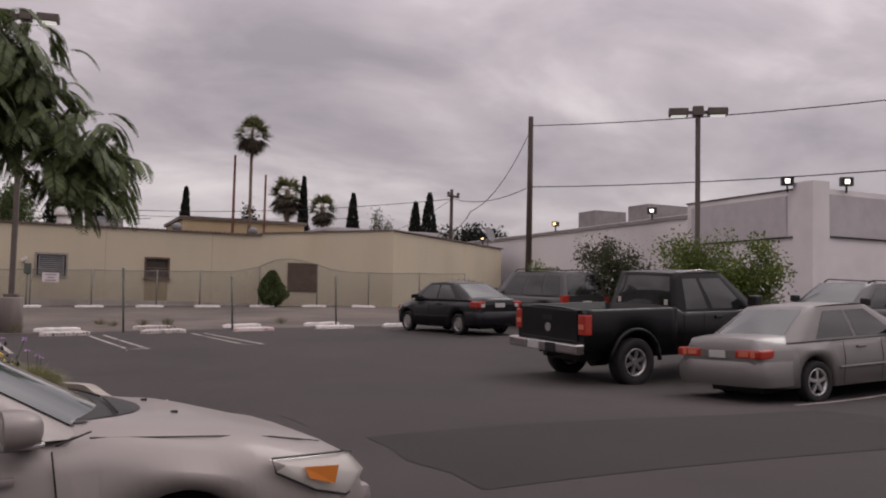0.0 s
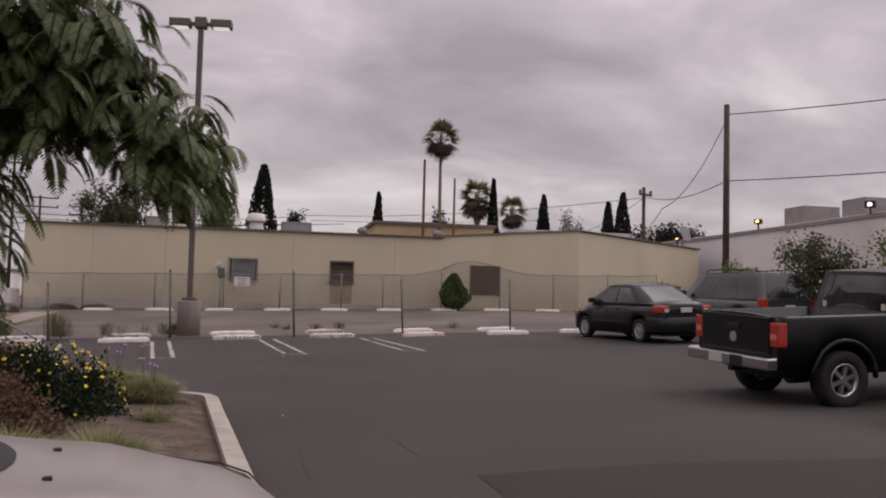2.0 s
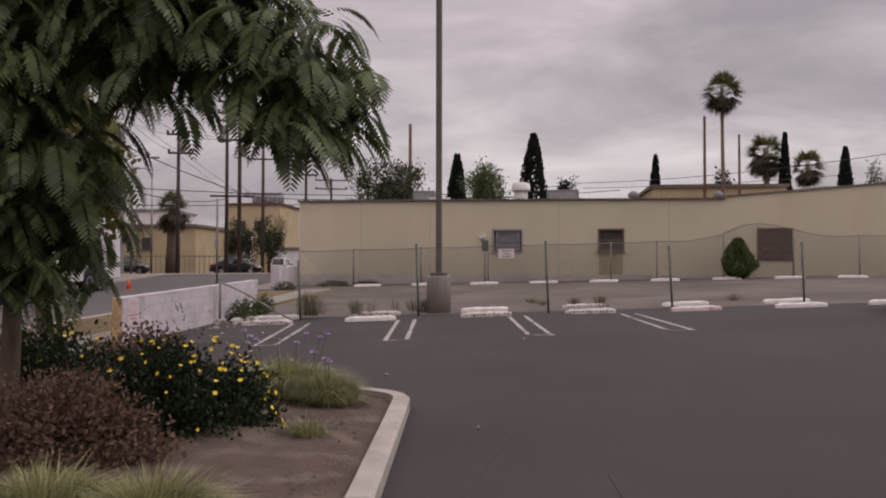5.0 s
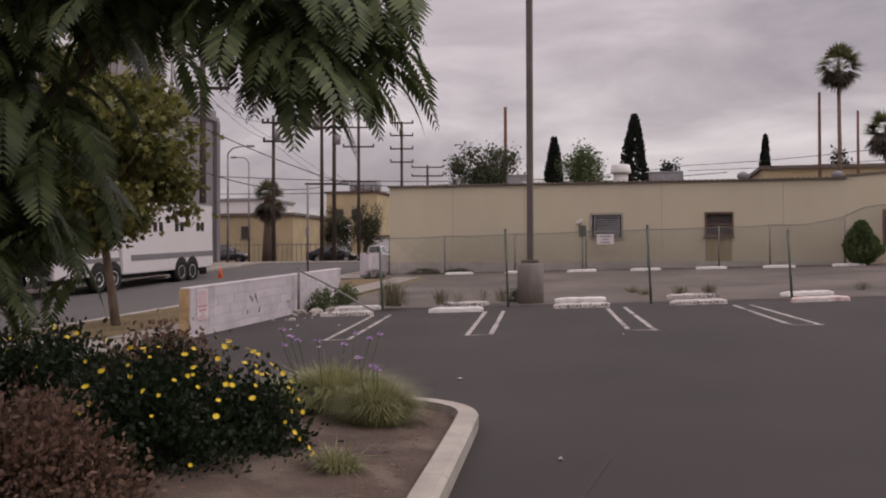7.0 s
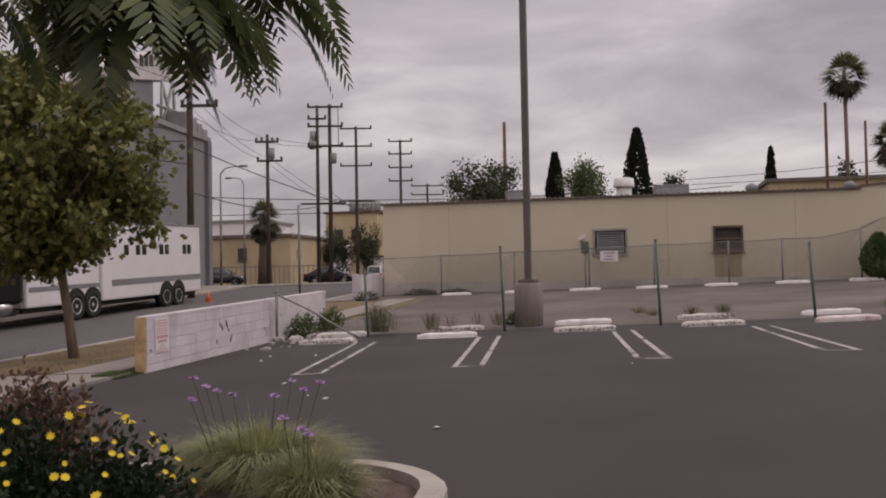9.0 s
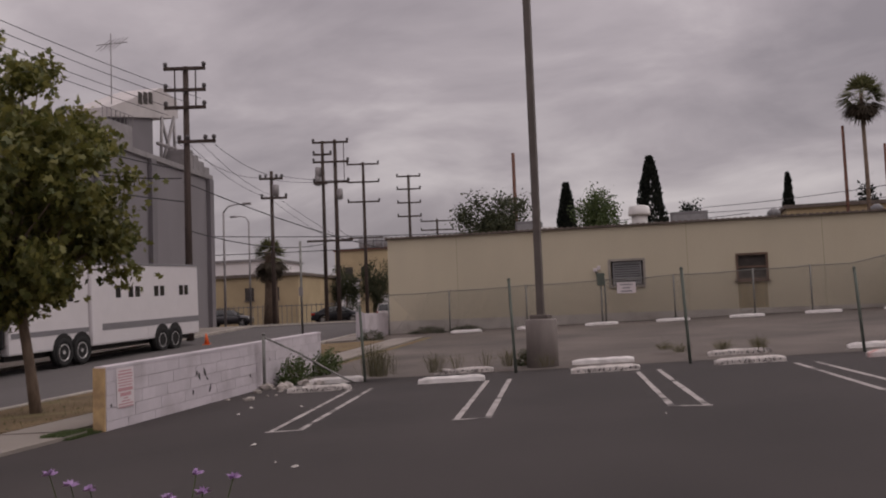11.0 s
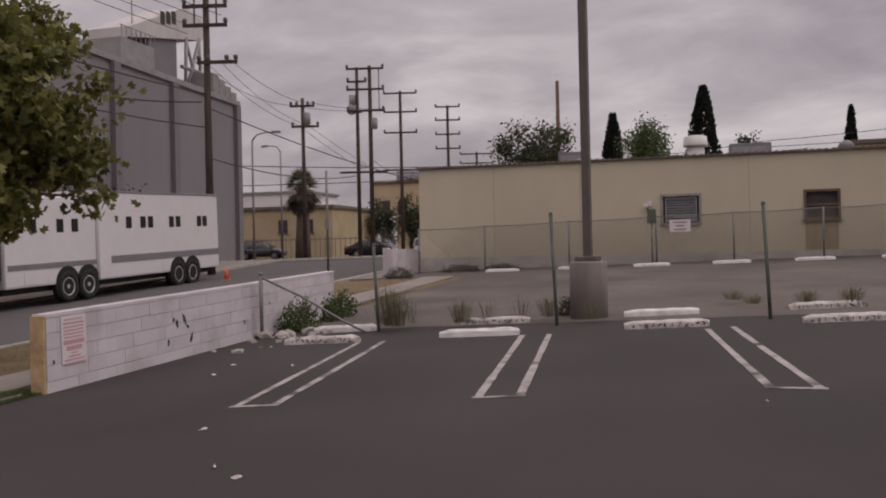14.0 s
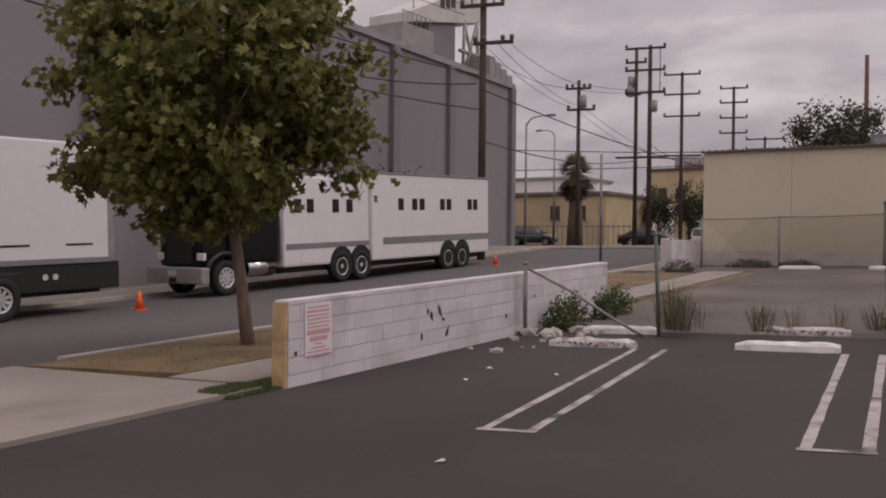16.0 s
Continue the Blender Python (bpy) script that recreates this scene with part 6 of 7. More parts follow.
span = []
for off in (-0.9, -0.35, 0.35, 0.9):
    span.append(((-18.5 + off, 53.0, 11.1), (-24.3 + off, 76.0, 12.85 if abs(off) > 0.5 else 11.35), 0.5))
    span.append(((-24.3 + off, 76.0, 12.85 if abs(off) > 0.5 else 11.35), (-21.6 + off * 1.4, 83.0, 13.3 if abs(off) > 0.5 else 8.4), 0.15))
    span.append(((-18.9 + off, 53.0, 12.85 + 0.4 * off), (-19.5 + off, 12.0, 14.2), 0.8))
wires("overhead_wires", "thin black overhead wires along the street", span, r=0.016)
span = [((-19.0, 53.0, 9.0), (-12.0, 90, 6.6), 0.9), ((-19.0, 53.0, 6.6), (-23.0, 84, 8.2), 0.6), ((-30, 70, 8.2), (2, 88, 8.9), 0.5), ((-34, 76, 7.2), (12, 92, 9.4), 0.6), ((-25, 50, 9.8), (-19.1, 53, 9.2), 0.2),
        ((-21.6, 83, 9.4), (-25.5, 102, 10.2), 0.4), ((-23, 84, 8.4), (8, 92, 9.2), 0.5), ((-19.0, 53.0, 8.0), (-16.0, 10, 8.8), 1.0), ((-19.0, 53.0, 9.6), (-16.3, 8, 10.6), 1.0)]
wires("overhead_cables", "thick black telephone cables across the street", span, r=0.03)
span = [((8.3, 85.9, 9.5), (30.9, 65.0, 9.9), 0.5), ((-6, 84, 8.4), (8.3, 85.9, 9.5), 0.2), ((8.3, 86.4, 9.1), (31, 90, 10.4), 0.2), ((24.1, 40.8, 10.7), (34, 12, 9.3), 0.5), ((24.1, 40.8, 7.65), (33, 14, 6.9), 0.35), ((24.1, 40.8, 7.65), (31.0, 64.9, 10.0), 0.5),
        ((24.1, 40.8, 10.5), (23.2, 45.5, 6.8), 0.7), ((23.2, 45.5, 6.8), (24.2, 50, 6.1), 0.2), ((31.0, 64.9, 9.9), (36, 100, 9.5), 0.8)]
wires("service_wires", "black service wires sagging from the utility pole", span, r=0.022)


def street_light(x, y, h, rz):
    sl = tagged(empty("street_light", pose(x, y, ground_z(x, y), 0, 0, rz)), "grey street light with a curved mast arm", "street lamp", group="street lights")
    part("mast", tube(bmesh.new(), [(0, 0, -0.1), (0, 0, h)], [0.1, 0.07], 10), STEEL_GREY, sl)
    part("arm", tube(bmesh.new(), [(0, 0, h), (0.35, 0, h + 0.42), (0.9, 0, h + 0.55), (1.5, 0, h + 0.58)], [0.06, 0.05, 0.045, 0.04], 8), STEEL_GREY, sl)
    part("lamp_head", boxm(1.4, 2.0, -0.14, 0.14, h + 0.5, h + 0.66, bevel=0.04), STEEL_GREY, sl)


street_light(-26.0, 71.3, 8.3, 12)
street_light(-29.9, 83.8, 9.0, 165)
sp = tagged(empty("sign_post", pose(-12.5, 52.2, ground_z(-12.5, 52.2))), "thin grey metal post beside the street", "post")
part("post", tube(bmesh.new(), [(0, 0, -0.1), (0, 0, 4.5)], 0.06, 8), GALV, sp)
part("sign_plate", boxm(-0.1, 0.1, -0.08, -0.06, 1.9, 2.3), STEEL_GREY, sp)

# steel tower house on the roof of the grey building
tw = tagged(empty("roof_tower"), "pale machinery house on a steel frame above the roof", "roof structure")
PALE_SHEET = material("pale_sheet_metal", (0.50, 0.46, 0.45), 0.7, vary=0.1, scale=1.2, stretch=(1, 1, 0.4))
wbm = bmesh.new()
pr = [(59.0, 14.3), (66.9, 15.8), (66.8, 17.0), (64.8, 17.4), (59.0, 14.9)]
lo = [wbm.verts.new((-27.0, a, b_)) for a, b_ in pr]; hi = [wbm.verts.new((-30.0, a, b_)) for a, b_ in pr]
wbm.faces.new(lo); wbm.faces.new(hi[::-1])
for i in range(5):
    wbm.faces.new((lo[i], hi[i], hi[(i + 1) % 5], lo[(i + 1) % 5]))
bmesh.ops.recalc_face_normals(wbm, faces=wbm.faces)
part("machine_house", wbm, PALE_SHEET, tw)
for k in range(3):
    part("window", boxm(-27.0, -26.97, 62.0 + k * 0.6, 62.45 + k * 0.6, 15.75 + k * 0.14, 16.5 + k * 0.14), SCREEN, tw)
part("lower_house", boxm(-30, -26.8, 57.8, 61.0, 11.9, 14.05, bevel=0.03), STEEL_GREY, tw)
part("shaft", boxm(-29.5, -27.2, 61.0, 64.0, 11.9, 15.2), GREY_RIB, tw)
for a, b_ in (((-27, 66.5, 11.9), (-27, 66.3, 15.8)), ((-27, 64.6, 11.9), (-27, 64.8, 15.5)), ((-27, 64.6, 11.9), (-27, 66.3, 15.6)), ((-27, 66.5, 11.9), (-27, 64.8, 15.2)), ((-29.5, 66.5, 11.9), (-29.5, 66.3, 15.8)), ((-27, 64.2, 13.6), (-27, 67.2, 13.6))):
    part("strut", tube(bmesh.new(), [a, b_], 0.12, 6), STEEL_GREY, tw)
for k in range(8):
    part("railing_post", tube(bmesh.new(), [(-26.8, 57.9 + k * 0.45, 14.05), (-26.8, 57.9 + k * 0.45, 14.7)], 0.03, 5), STEEL_GREY, tw)
part("railing", tube(bmesh.new(), [(-26.8, 57.8, 14.7), (-26.8, 61.1, 14.7)], 0.03, 5), STEEL_GREY, tw)
an = tagged(empty("roof_aerial", pose(-27.5, 59.9, 14.05)), "thin television aerial on a mast", "aerial")
part("mast", tube(bmesh.new(), [(0, 0, 0), (0, 0, 5.6)], 0.035, 6), STEEL_GREY, an)
part("boom", tube(bmesh.new(), [(-0.3, -1.0, 4.6), (0.3, 1.3, 5.4)], 0.03, 6), STEEL_GREY, an)
for k in range(5):
    part("element", tube(bmesh.new(), [(-0.5, -0.8 + k * 0.45, 4.3 + 0.16 * k), (0.5, -0.7 + k * 0.45, 5.0 + 0.16 * k)], 0.018, 5), STEEL_GREY, an)
st = tagged(empty("roof_stack"), "stepped pale roof units at the warehouse corner", "roof structure")
for k in range(4):
    part("unit", boxm(-27.0, -25.4, 65.2 + k * 0.75, 65.9 + k * 0.75, 11.92, 13.3 - k * 0.28, bevel=0.03), STEEL_GREY, st)

# low buildings down the street
def low_house(name, label, x0, x1, y0, y1, h, mat, roof_mat, wins=()):
    z = ground_z(x0, y0)
    hs = tagged(empty(name), label, "building")
    part("wall", boxm(x0, x1, y0, y1, z - 0.5, z + h), mat, hs)
    part("roof", boxm(x0 - 0.25, x1 + 0.25, y0 - 0.25, y1 + 0.25, z + h, z + h + 0.3), roof_mat, hs)
    for wx, wz, ww, wh in wins:
        wn_ = part("window", boxm(wx, wx + ww, y0 - 0.05, y0 - 0.005, z + wz, z + wz + wh), SCREEN, hs)
        part("sill", boxm(wx - 0.1, wx + ww + 0.1, y0 - 0.12, y0 - 0.051, z + wz - 0.12, z + wz), roof_mat, wn_)
    return hs


low_house("tan_building", "low tan stucco building far down the street", -55, -31.6, 98.8, 112, 5.0, TAN_WALL, ROOF_EDGE, ((-34.5, 2.6, 0.8, 1.3), (-37.5, 2.6, 1.0, 1.3)))
low_house("white_house", "small white house far down the street", -40, -34, 117, 126, 5.2, WHITE_WALL, ROOF_EDGE, ((-38.2, 2.2, 1.0, 1.2), (-36.4, 2.2, 1.0, 1.2)))
low_house("ochre_building", "distant ochre two-storey building", -42, -34, 139, 150, 10.3, TAN_WALL, RUST, ((-40.5, 6.5, 1.2, 1.4), (-38, 6.5, 1.2, 1.4)))
low_house("grey_building", "distant low grey building", -56, -43, 118, 128, 8.0, WHITE_WALL, STEEL_GREY, ())
low_house("white_row", "pale low row of garages down the street", -30.5, -26.5, 124, 140, 3.2, WHITE_WALL, ROOF_EDGE, ())
low_house("yellow_house", "pale yellow house behind the cream building", 15, 27, 92, 104, 7.6, TAN_WALL, ROOF_EDGE, ())
low_house("white_roof_building", "low white-roofed building behind the cream building", 27, 40, 84, 96, 6.6, WHITE_WALL, WHITE_TRIM, ())
CYAN_FENCE = material("steel_fence_bars", (0.16, 0.155, 0.155), 0.6, vary=0.1)
ff = tagged(empty("far_fence"), "grey metal fence before the tan building", "fence")
for k in range(36):
    part("bar", boxm(-43 + k * 0.5, -42.95 + k * 0.5, 93.0, 93.05, 1.0, 3.4), CYAN_FENCE, ff)
part("rail", boxm(-43.2, -25.2, 93.0, 93.05, 3.2, 3.27), CYAN_FENCE, ff)
tk = tagged(empty("water_tanks"), "dark round tanks on a distant roof", "tank")
for k in range(4):
    part("tank", tube(bmesh.new(), [(-39.3 + k * 1.3, 144, ground_z(-42, 139) + 10.55), (-39.3 + k * 1.3, 144, ground_z(-42, 139) + 12.6)], 0.6, 12), LOUVRE, tk)

# details of the white building
for y0, y1, z1, zt in ((33.9, 40.6, 5.3, 7.2),):
    part("upper_panel", boxm(33.93, 33.998, y0, y1, z1, zt), WHITE_TRIM, wbg)
part("panel_line", boxm(33.90, 33.925, 33.5, 41.0, 5.2, 5.28), DARK_METAL, wbg)
part("south_panel", boxm(35.0, 60, 32.33, 32.398, 5.3, 7.2), WHITE_TRIM, wbg)
part("south_panel_line", boxm(35.0, 60, 32.30, 32.325, 5.2, 5.28), DARK_METAL, wbg)
part("corner_column", boxm(33.85, 34.9, 32.25, 33.4, 0, 7.75), WHITE_WALL, wbg)
part("roof", boxm(34.2, 70, 32.6, 110, 6.75, 6.95), STEEL_GREY, wbg)
part("parapet_cap", boxm(33.95, 34.45, 33.4, 41.05, 7.45, 7.52), DARK_METAL, wbg)
FLOOD = glow("floodlight_glass", (1.0, 0.95, 0.88), 2.5)
SODIUM = glow("sodium_lamp_glass", (1.0, 0.45, 0.12), 9.0)


def floodlight(x, y, z, rz, mat, label, s=1.0):
    fl = tagged(empty("floodlight", pose(x, y, z, 0, 0, rz)), label, "floodlight", group="floodlights")
    part("arm", boxm(-0.04, 0.04, -0.04, 0.04, -0.3, 0.1), DARK_METAL, fl)
    hd = part("housing", boxm(-0.24 * s, 0.24 * s, -0.16, 0.14, 0.02, 0.36 * s, bevel=0.03), DARK_METAL, fl)
    part("glass", boxm(-0.085 * s, 0.085 * s, -0.175, -0.162, 0.12, 0.26 * s), mat, hd)


floodlight(33.6, 33.5, 7.6, -40, FLOOD, "dark floodlight lit at the parapet corner", 1.2)
floodlight(35.9, 32.2, 7.6, -30, FLOOD, "dark floodlight lit at the parapet corner", 1.2)
floodlight(34.1, 44.2, 7.2, -50, FLOOD, "dark floodlight lit at the parapet corner", 1.1)
floodlight(34.15, 54.8, 7.25, -60, SODIUM, "small orange sodium wall lamp that is lit", 0.9)
floodlight(30.2, 57.9, 6.25, -40, SODIUM, "small orange sodium wall lamp that is lit", 0.7)
for x, y, w_, h_ in ((36, 52, 2.4, 1.0), (36.5, 46.5, 3.4, 0.9)):
    v = tagged(empty("roof_unit", pose(x, y, 6.95)), "grey air-conditioning unit on the white roof", "air conditioner")
    part("casing", boxm(-w_ / 2, w_ / 2, -1, 1, 0.1, h_ + 0.15, bevel=0.04), STEEL_GREY, v)
    part("base", boxm(-w_ / 2 + 0.1, w_ / 2 - 0.1, -0.9, 0.9, 0, 0.1), DARK_METAL, v)

# ---- plants ----
rng = np.random.default_rng(7)


def mesh_from(name, verts, faces, mat, parent=None, label="", smooth=False):
    me = bpy.data.meshes.new(name)
    me.from_pydata([tuple(v) for v in verts], [], [tuple(f) for f in faces])
    me.materials.append(mat)
    ob = new(name, me)
    if parent:
        ob.parent = parent
    return tagged(ob, label)


def frames(dirs, rng_):
    """Orthonormal frames whose first axis is dirs."""
    d = dirs / np.linalg.norm(dirs, axis=1)[:, None]
    r = rng_.normal(size=d.shape)
    u = np.cross(d, r); u /= np.linalg.norm(u, axis=1)[:, None]
    return d, u, np.cross(d, u)


def leaves(name, pts, dirs, outline, size, mat, parent, rng_, flat=0.0):
    """Many small leaves: outline is a polygon in the (along, across) plane with a fold."""
    d, u, n = frames(dirs, rng_)
    o = np.array(outline)
    s = size[:, None, None] if isinstance(size, np.ndarray) else size
    v = pts[:, None, :] + s * (d[:, None, :] * o[None, :, 0:1] + u[:, None, :] * o[None, :, 1:2] + n[:, None, :] * o[None, :, 2:3])
    k = len(o)
    faces = (np.arange(len(pts))[:, None] * k + np.arange(k)[None, :])
    return mesh_from(name, v.reshape(-1, 3), faces, mat, parent)


LEAF6 = [(0, 0, 0), (0.3, 0.28, 0.03), (0.62, 0.22, 0.0), (1.0, 0, -0.08), (0.62, -0.22, 0.0), (0.3, -0.28, 0.03)]
LOBED = [(0, 0, 0), (0.15, 0.45, 0.02), (0.38, 0.2, 0), (0.72, 0.42, -0.03), (0.7, 0.16, 0), (1.0, 0, -0.06), (0.7, -0.16, 0), (0.72, -0.42, -0.03), (0.38, -0.2, 0), (0.15, -0.45, 0.02)]

BARK = material("tree_bark", (0.19, 0.14, 0.105), 0.95, vary=0.3, scale=5, stretch=(3, 3, 0.6), bump=0.6)
FERN = leafy("fern_leaf_green", (0.042, 0.060, 0.026), (0.125, 0.150, 0.058))
SYCA = leafy("broad_leaf_green", (0.068, 0.080, 0.022), (0.215, 0.20, 0.056))
DARKG = leafy("dark_conifer_green", (0.010, 0.014, 0.011), (0.024, 0.028, 0.020), 0.8)
OLIVE = leafy("far_tree_green", (0.040, 0.048, 0.027), (0.085, 0.090, 0.048), 0.8)
SHRUB = leafy("shrub_green", (0.050, 0.085, 0.016), (0.16, 0.19, 0.040))
DAISY = leafy("daisy_bush_green", (0.010, 0.019, 0.008), (0.028, 0.041, 0.016))
RUSSET = leafy("russet_bush_leaf", (0.085, 0.052, 0.038), (0.25, 0.155, 0.11))
PALE = leafy("pale_grass_blade", (0.16, 0.165, 0.070), (0.40, 0.385, 0.20))
PALM = leafy("palm_frond_green", (0.075, 0.082, 0.038), (0.18, 0.18, 0.085))
PALM_DRY = leafy("dry_palm_skirt", (0.055, 0.045, 0.034), (0.11, 0.09, 0.065), 0.9)
WEED = leafy("weed_green", (0.050, 0.078, 0.026), (0.12, 0.15, 0.060))
DRY_WEED = leafy("dry_weed_stalk", (0.085, 0.080, 0.045), (0.19, 0.17, 0.10), 0.85)
YELLOW = glow("yellow_petal", (0.72, 0.52, 0.015), 0.0)
PURPLE = glow("purple_petal", (0.42, 0.26, 0.50), 0.0)


def limb_tree(trunk_pts, radii, branch_ends, fork, rng_, parent, b_r=0.05):
    b = bmesh.new()
    tube(b, trunk_pts, radii, 10)
    part("trunk", b, BARK, parent)
    b = bmesh.new()
    for e in branch_ends:
        p, q = Vector(fork), Vector(e)
        m_ = p.lerp(q, 0.5) + Vector(rng_.normal(scale=0.12, size=3)) + Vector((0, 0, 0.15))
        tube(b, [p, m_, q], [b_r, b_r * 0.6, b_r * 0.2], 6)
    part("branchwork", b, BARK, parent)


# feathery tree over the planted island
ft = tagged(empty("feathery_tree"), "tree with drooping dark green feathery leaves on the island", "tree")
TRX, TRY = -0.22, 13.1
cz = ground_z(TRX, TRY)
tips = []
for k in range(125):
    a = rng.uniform(0, 2 * math.pi)
    e = rng.uniform(0.0, 1.0)
    rr = rng.uniform(0.1, 1.0) ** 0.55
    x = 0.3 + 2.05 * rr * math.cos(a) * math.sqrt(1 - 0.75 * e ** 2)
    tips.append((x, 12.75 + 0.55 * rr * math.sin(a), 3.46 + e * 1.1 - 0.06 * x))
# lower boughs on the shaded side
for k in range(34):
    tips.append((rng.uniform(-1.0, 0.65), rng.uniform(12.3, 12.9), rng.uniform(2.1, 3.0)))
for k in range(12):
    tips.append((rng.uniform(2.2, 2.48), rng.uniform(12.4, 12.7), rng.uniform(3.05, 3.4)))
for k in range(12):
    tips.append((rng.uniform(-0.2, 0.68), rng.uniform(12.4, 12.8), rng.uniform(1.85, 2.4)))
for k in range(7):
    tips.append((rng.uniform(1.2, 1.95), rng.uniform(12.4, 12.8), rng.uniform(4.2, 4.55)))
limb_tree([(TRX, TRY, cz - 0.1), (TRX + 0.05, TRY, 1.3), (TRX + 0.1, TRY - 0.05, 2.4)], [0.09, 0.075, 0.06], tips[:24], (TRX + 0.1, TRY - 0.05, 2.35), rng, ft, 0.035)


def pinnate(origin, way, length, rng_, pairs=16):
    """One feather leaf: a drooping stem with pairs of narrow leaflets."""
    vs, fs = [], []
    way = Vector(way).normalized()
    side = way.cross(Vector((0, 0, 1)))
    side = side.normalized() if side.length > 1e-3 else Vector((1, 0, 0))
    p = Vector(origin)
    d = way.copy()
    step = length / pairs
    for k in range(pairs):
        d = (d + Vector((0, 0, -0.10 - 0.06 * rng_.uniform(0, 1)))).normalized()
        p = p + d * step
        t_ = k / pairs
        ll = length * 0.26 * math.sin(math.pi * (0.18 + 0.78 * t_)) * rng_.uniform(0.85, 1.1)
        nrm = side.cross(d)
        for sd in (-1, 1):
            w = (side * sd * 0.86 + d * 0.5 - Vector((0, 0, 0.22))).normalized()
            base = len(vs)
            c = w.cross(nrm).normalized() * ll * 0.135
            dn = Vector((0, 0, -0.10 * ll))
            vs += [p, p + w * ll * 0.25 + c * 0.85, p + w * ll * 0.62 + c * 0.8 + dn * 0.4, p + w * ll + dn, p + w * ll * 0.62 - c * 0.8 + dn * 0.4, p + w * ll * 0.25 - c * 0.85]
            fs.append(tuple(range(base, base + 6)))
    base = len(vs)
    s_ = side * 0.006
    o = Vector(origin)
    vs += [o - s_, o + s_, p]
    fs.append((base, base + 1, base + 2))
    return vs, fs


V, Fc = [], []
for tp in tips:
    n_leaf = rng.integers(9, 14)
    out = Vector((tp[0] - TRX, tp[1] - TRY, 0.0))
    out = out.normalized() if out.length > 0.1 else Vector((1, 0, 0))
    for k in range(n_leaf):
        a = rng.uniform(0, 2 * math.pi)
        w = Vector((math.cos(a), math.sin(a), rng.uniform(-0.35, 0.75))) + out * 0.35
        o = Vector(tp) + Vector(np.clip(rng.normal(scale=0.2, size=3), -0.34, 0.34))
        vs, fs = pinnate(o, w, rng.uniform(0.42, 0.66), rng)
        off = len(V)
        V += vs
        Fc += [tuple(i + off for i in f) for f in fs]
mesh_from("crown", V, Fc, FERN, ft)

# broad-leaved street tree
stree = tagged(empty("street_tree"), "young broad-leaved street tree with a dense green crown", "tree")
SX, SY = -7.65, 26.78
cz = ground_z(SX, SY)
clumps = []
for k in range(210):
    d = rng.normal(size=3); d /= np.linalg.norm(d)
    r = rng.uniform(0.25, 1.0) ** 0.5
    taper = 1.0 - 0.22 * max(0, d[2])
    lobe = 1.0 + 0.13 * math.sin(4.1 * d[0] + 2.0) * math.cos(3.7 * d[1]) + 0.07 * math.sin(7 * d[2])
    clumps.append((SX - 0.38 + 2.45 * r * lobe * d[0] * taper, SY - 0.3 + 2.45 * r * lobe * d[1] * taper, 4.5 + 2.45 * r * lobe * d[2] - 0.12 * (d[0] ** 2 + d[1] ** 2)))
limb_tree([(SX, SY, cz - 0.1), (SX - 0.12, SY - 0.05, 1.2), (SX - 0.3, SY - 0.15, 2.6), (SX - 0.35, SY - 0.3, 4.2)], [0.115, 0.095, 0.085, 0.04], clumps[:48], (SX - 0.28, SY - 0.15, 2.5), rng, stree, 0.045)
cl = np.array(clumps)
idx = rng.integers(0, len(cl), 22000)
pts = cl[idx] + rng.normal(scale=0.2, size=(22000, 3)) * np.array([1, 1, 0.7])
dirs = rng.normal(size=(22000, 3)) + np.array([0, 0, -0.7])
leaves("crown", pts, dirs, LOBED, rng.uniform(0.11, 0.20, 22000), SYCA, stree, rng)


def clump_tree(name, label, x, y, z0, ztop, rad, mat, n=1800, size=0.35, shape="round", trunk=True, cat="tree", spread=0.12):
    t = tagged(empty(name), label, cat)
    zb = ground_z(x, y)
    if trunk:
        part("trunk", tube(bmesh.new(), [(x, y, zb - 0.1), (x, y, z0 + (ztop - z0) * 0.4)], [0.22, 0.1], 8), BARK, t)
    h = ztop - z0
    if shape == "cypress":
        v = rng.uniform(0, 1, n)
        prof = rad * np.minimum(1.0, 0.35 + 2.2 * v) * np.clip((1.03 - v) ** 0.75 * 1.35, 0.05, 1)
        a = rng.uniform(0, 2 * math.pi, n)
        rr = prof * np.sqrt(rng.uniform(0.3, 1, n)) * (1 + 0.16 * np.sin(3 * a + 7 * v))
        pts = np.stack([x + rr * np.cos(a), y + rr * np.sin(a), z0 + h * v], 1)
        dirs = np.stack([np.cos(a) * 0.5, np.sin(a) * 0.5, np.full(n, 1.4)], 1) + rng.normal(scale=0.25, size=(n, 3))
    else:
        n, size = int(n * 1.7), size * 0.72
        nb = 34
        cen = rng.normal(size=(nb, 3)); cen /= np.linalg.norm(cen, axis=1)[:, None]
        cen *= rng.uniform(0.25, 0.9, nb)[:, None]
        i = rng.integers(0, nb, n)
        q = cen[i] + rng.normal(scale=0.14, size=(n, 3))
        pts = np.stack([x + rad * q[:, 0], y + rad * q[:, 1], z0 + h / 2 + h / 2 * np.clip(q[:, 2], -1, 1.1)], 1)
        dirs = rng.normal(size=(n, 3)) + np.array([0, 0, 0.2])
    leaves("crown", pts, dirs, LEAF6, rng.uniform(size * 0.6, size * 1.3, n), mat, t, rng)
    return t


CYP = "slender dark cypress tree behind the cream building"
def away(x, y, z, k=1.22):
    """The same sight line, farther off."""
    return 3.5 + (x - 3.5) * k, 4.9 + (y - 4.9) * k, 1.72 + (z - 1.72) * k


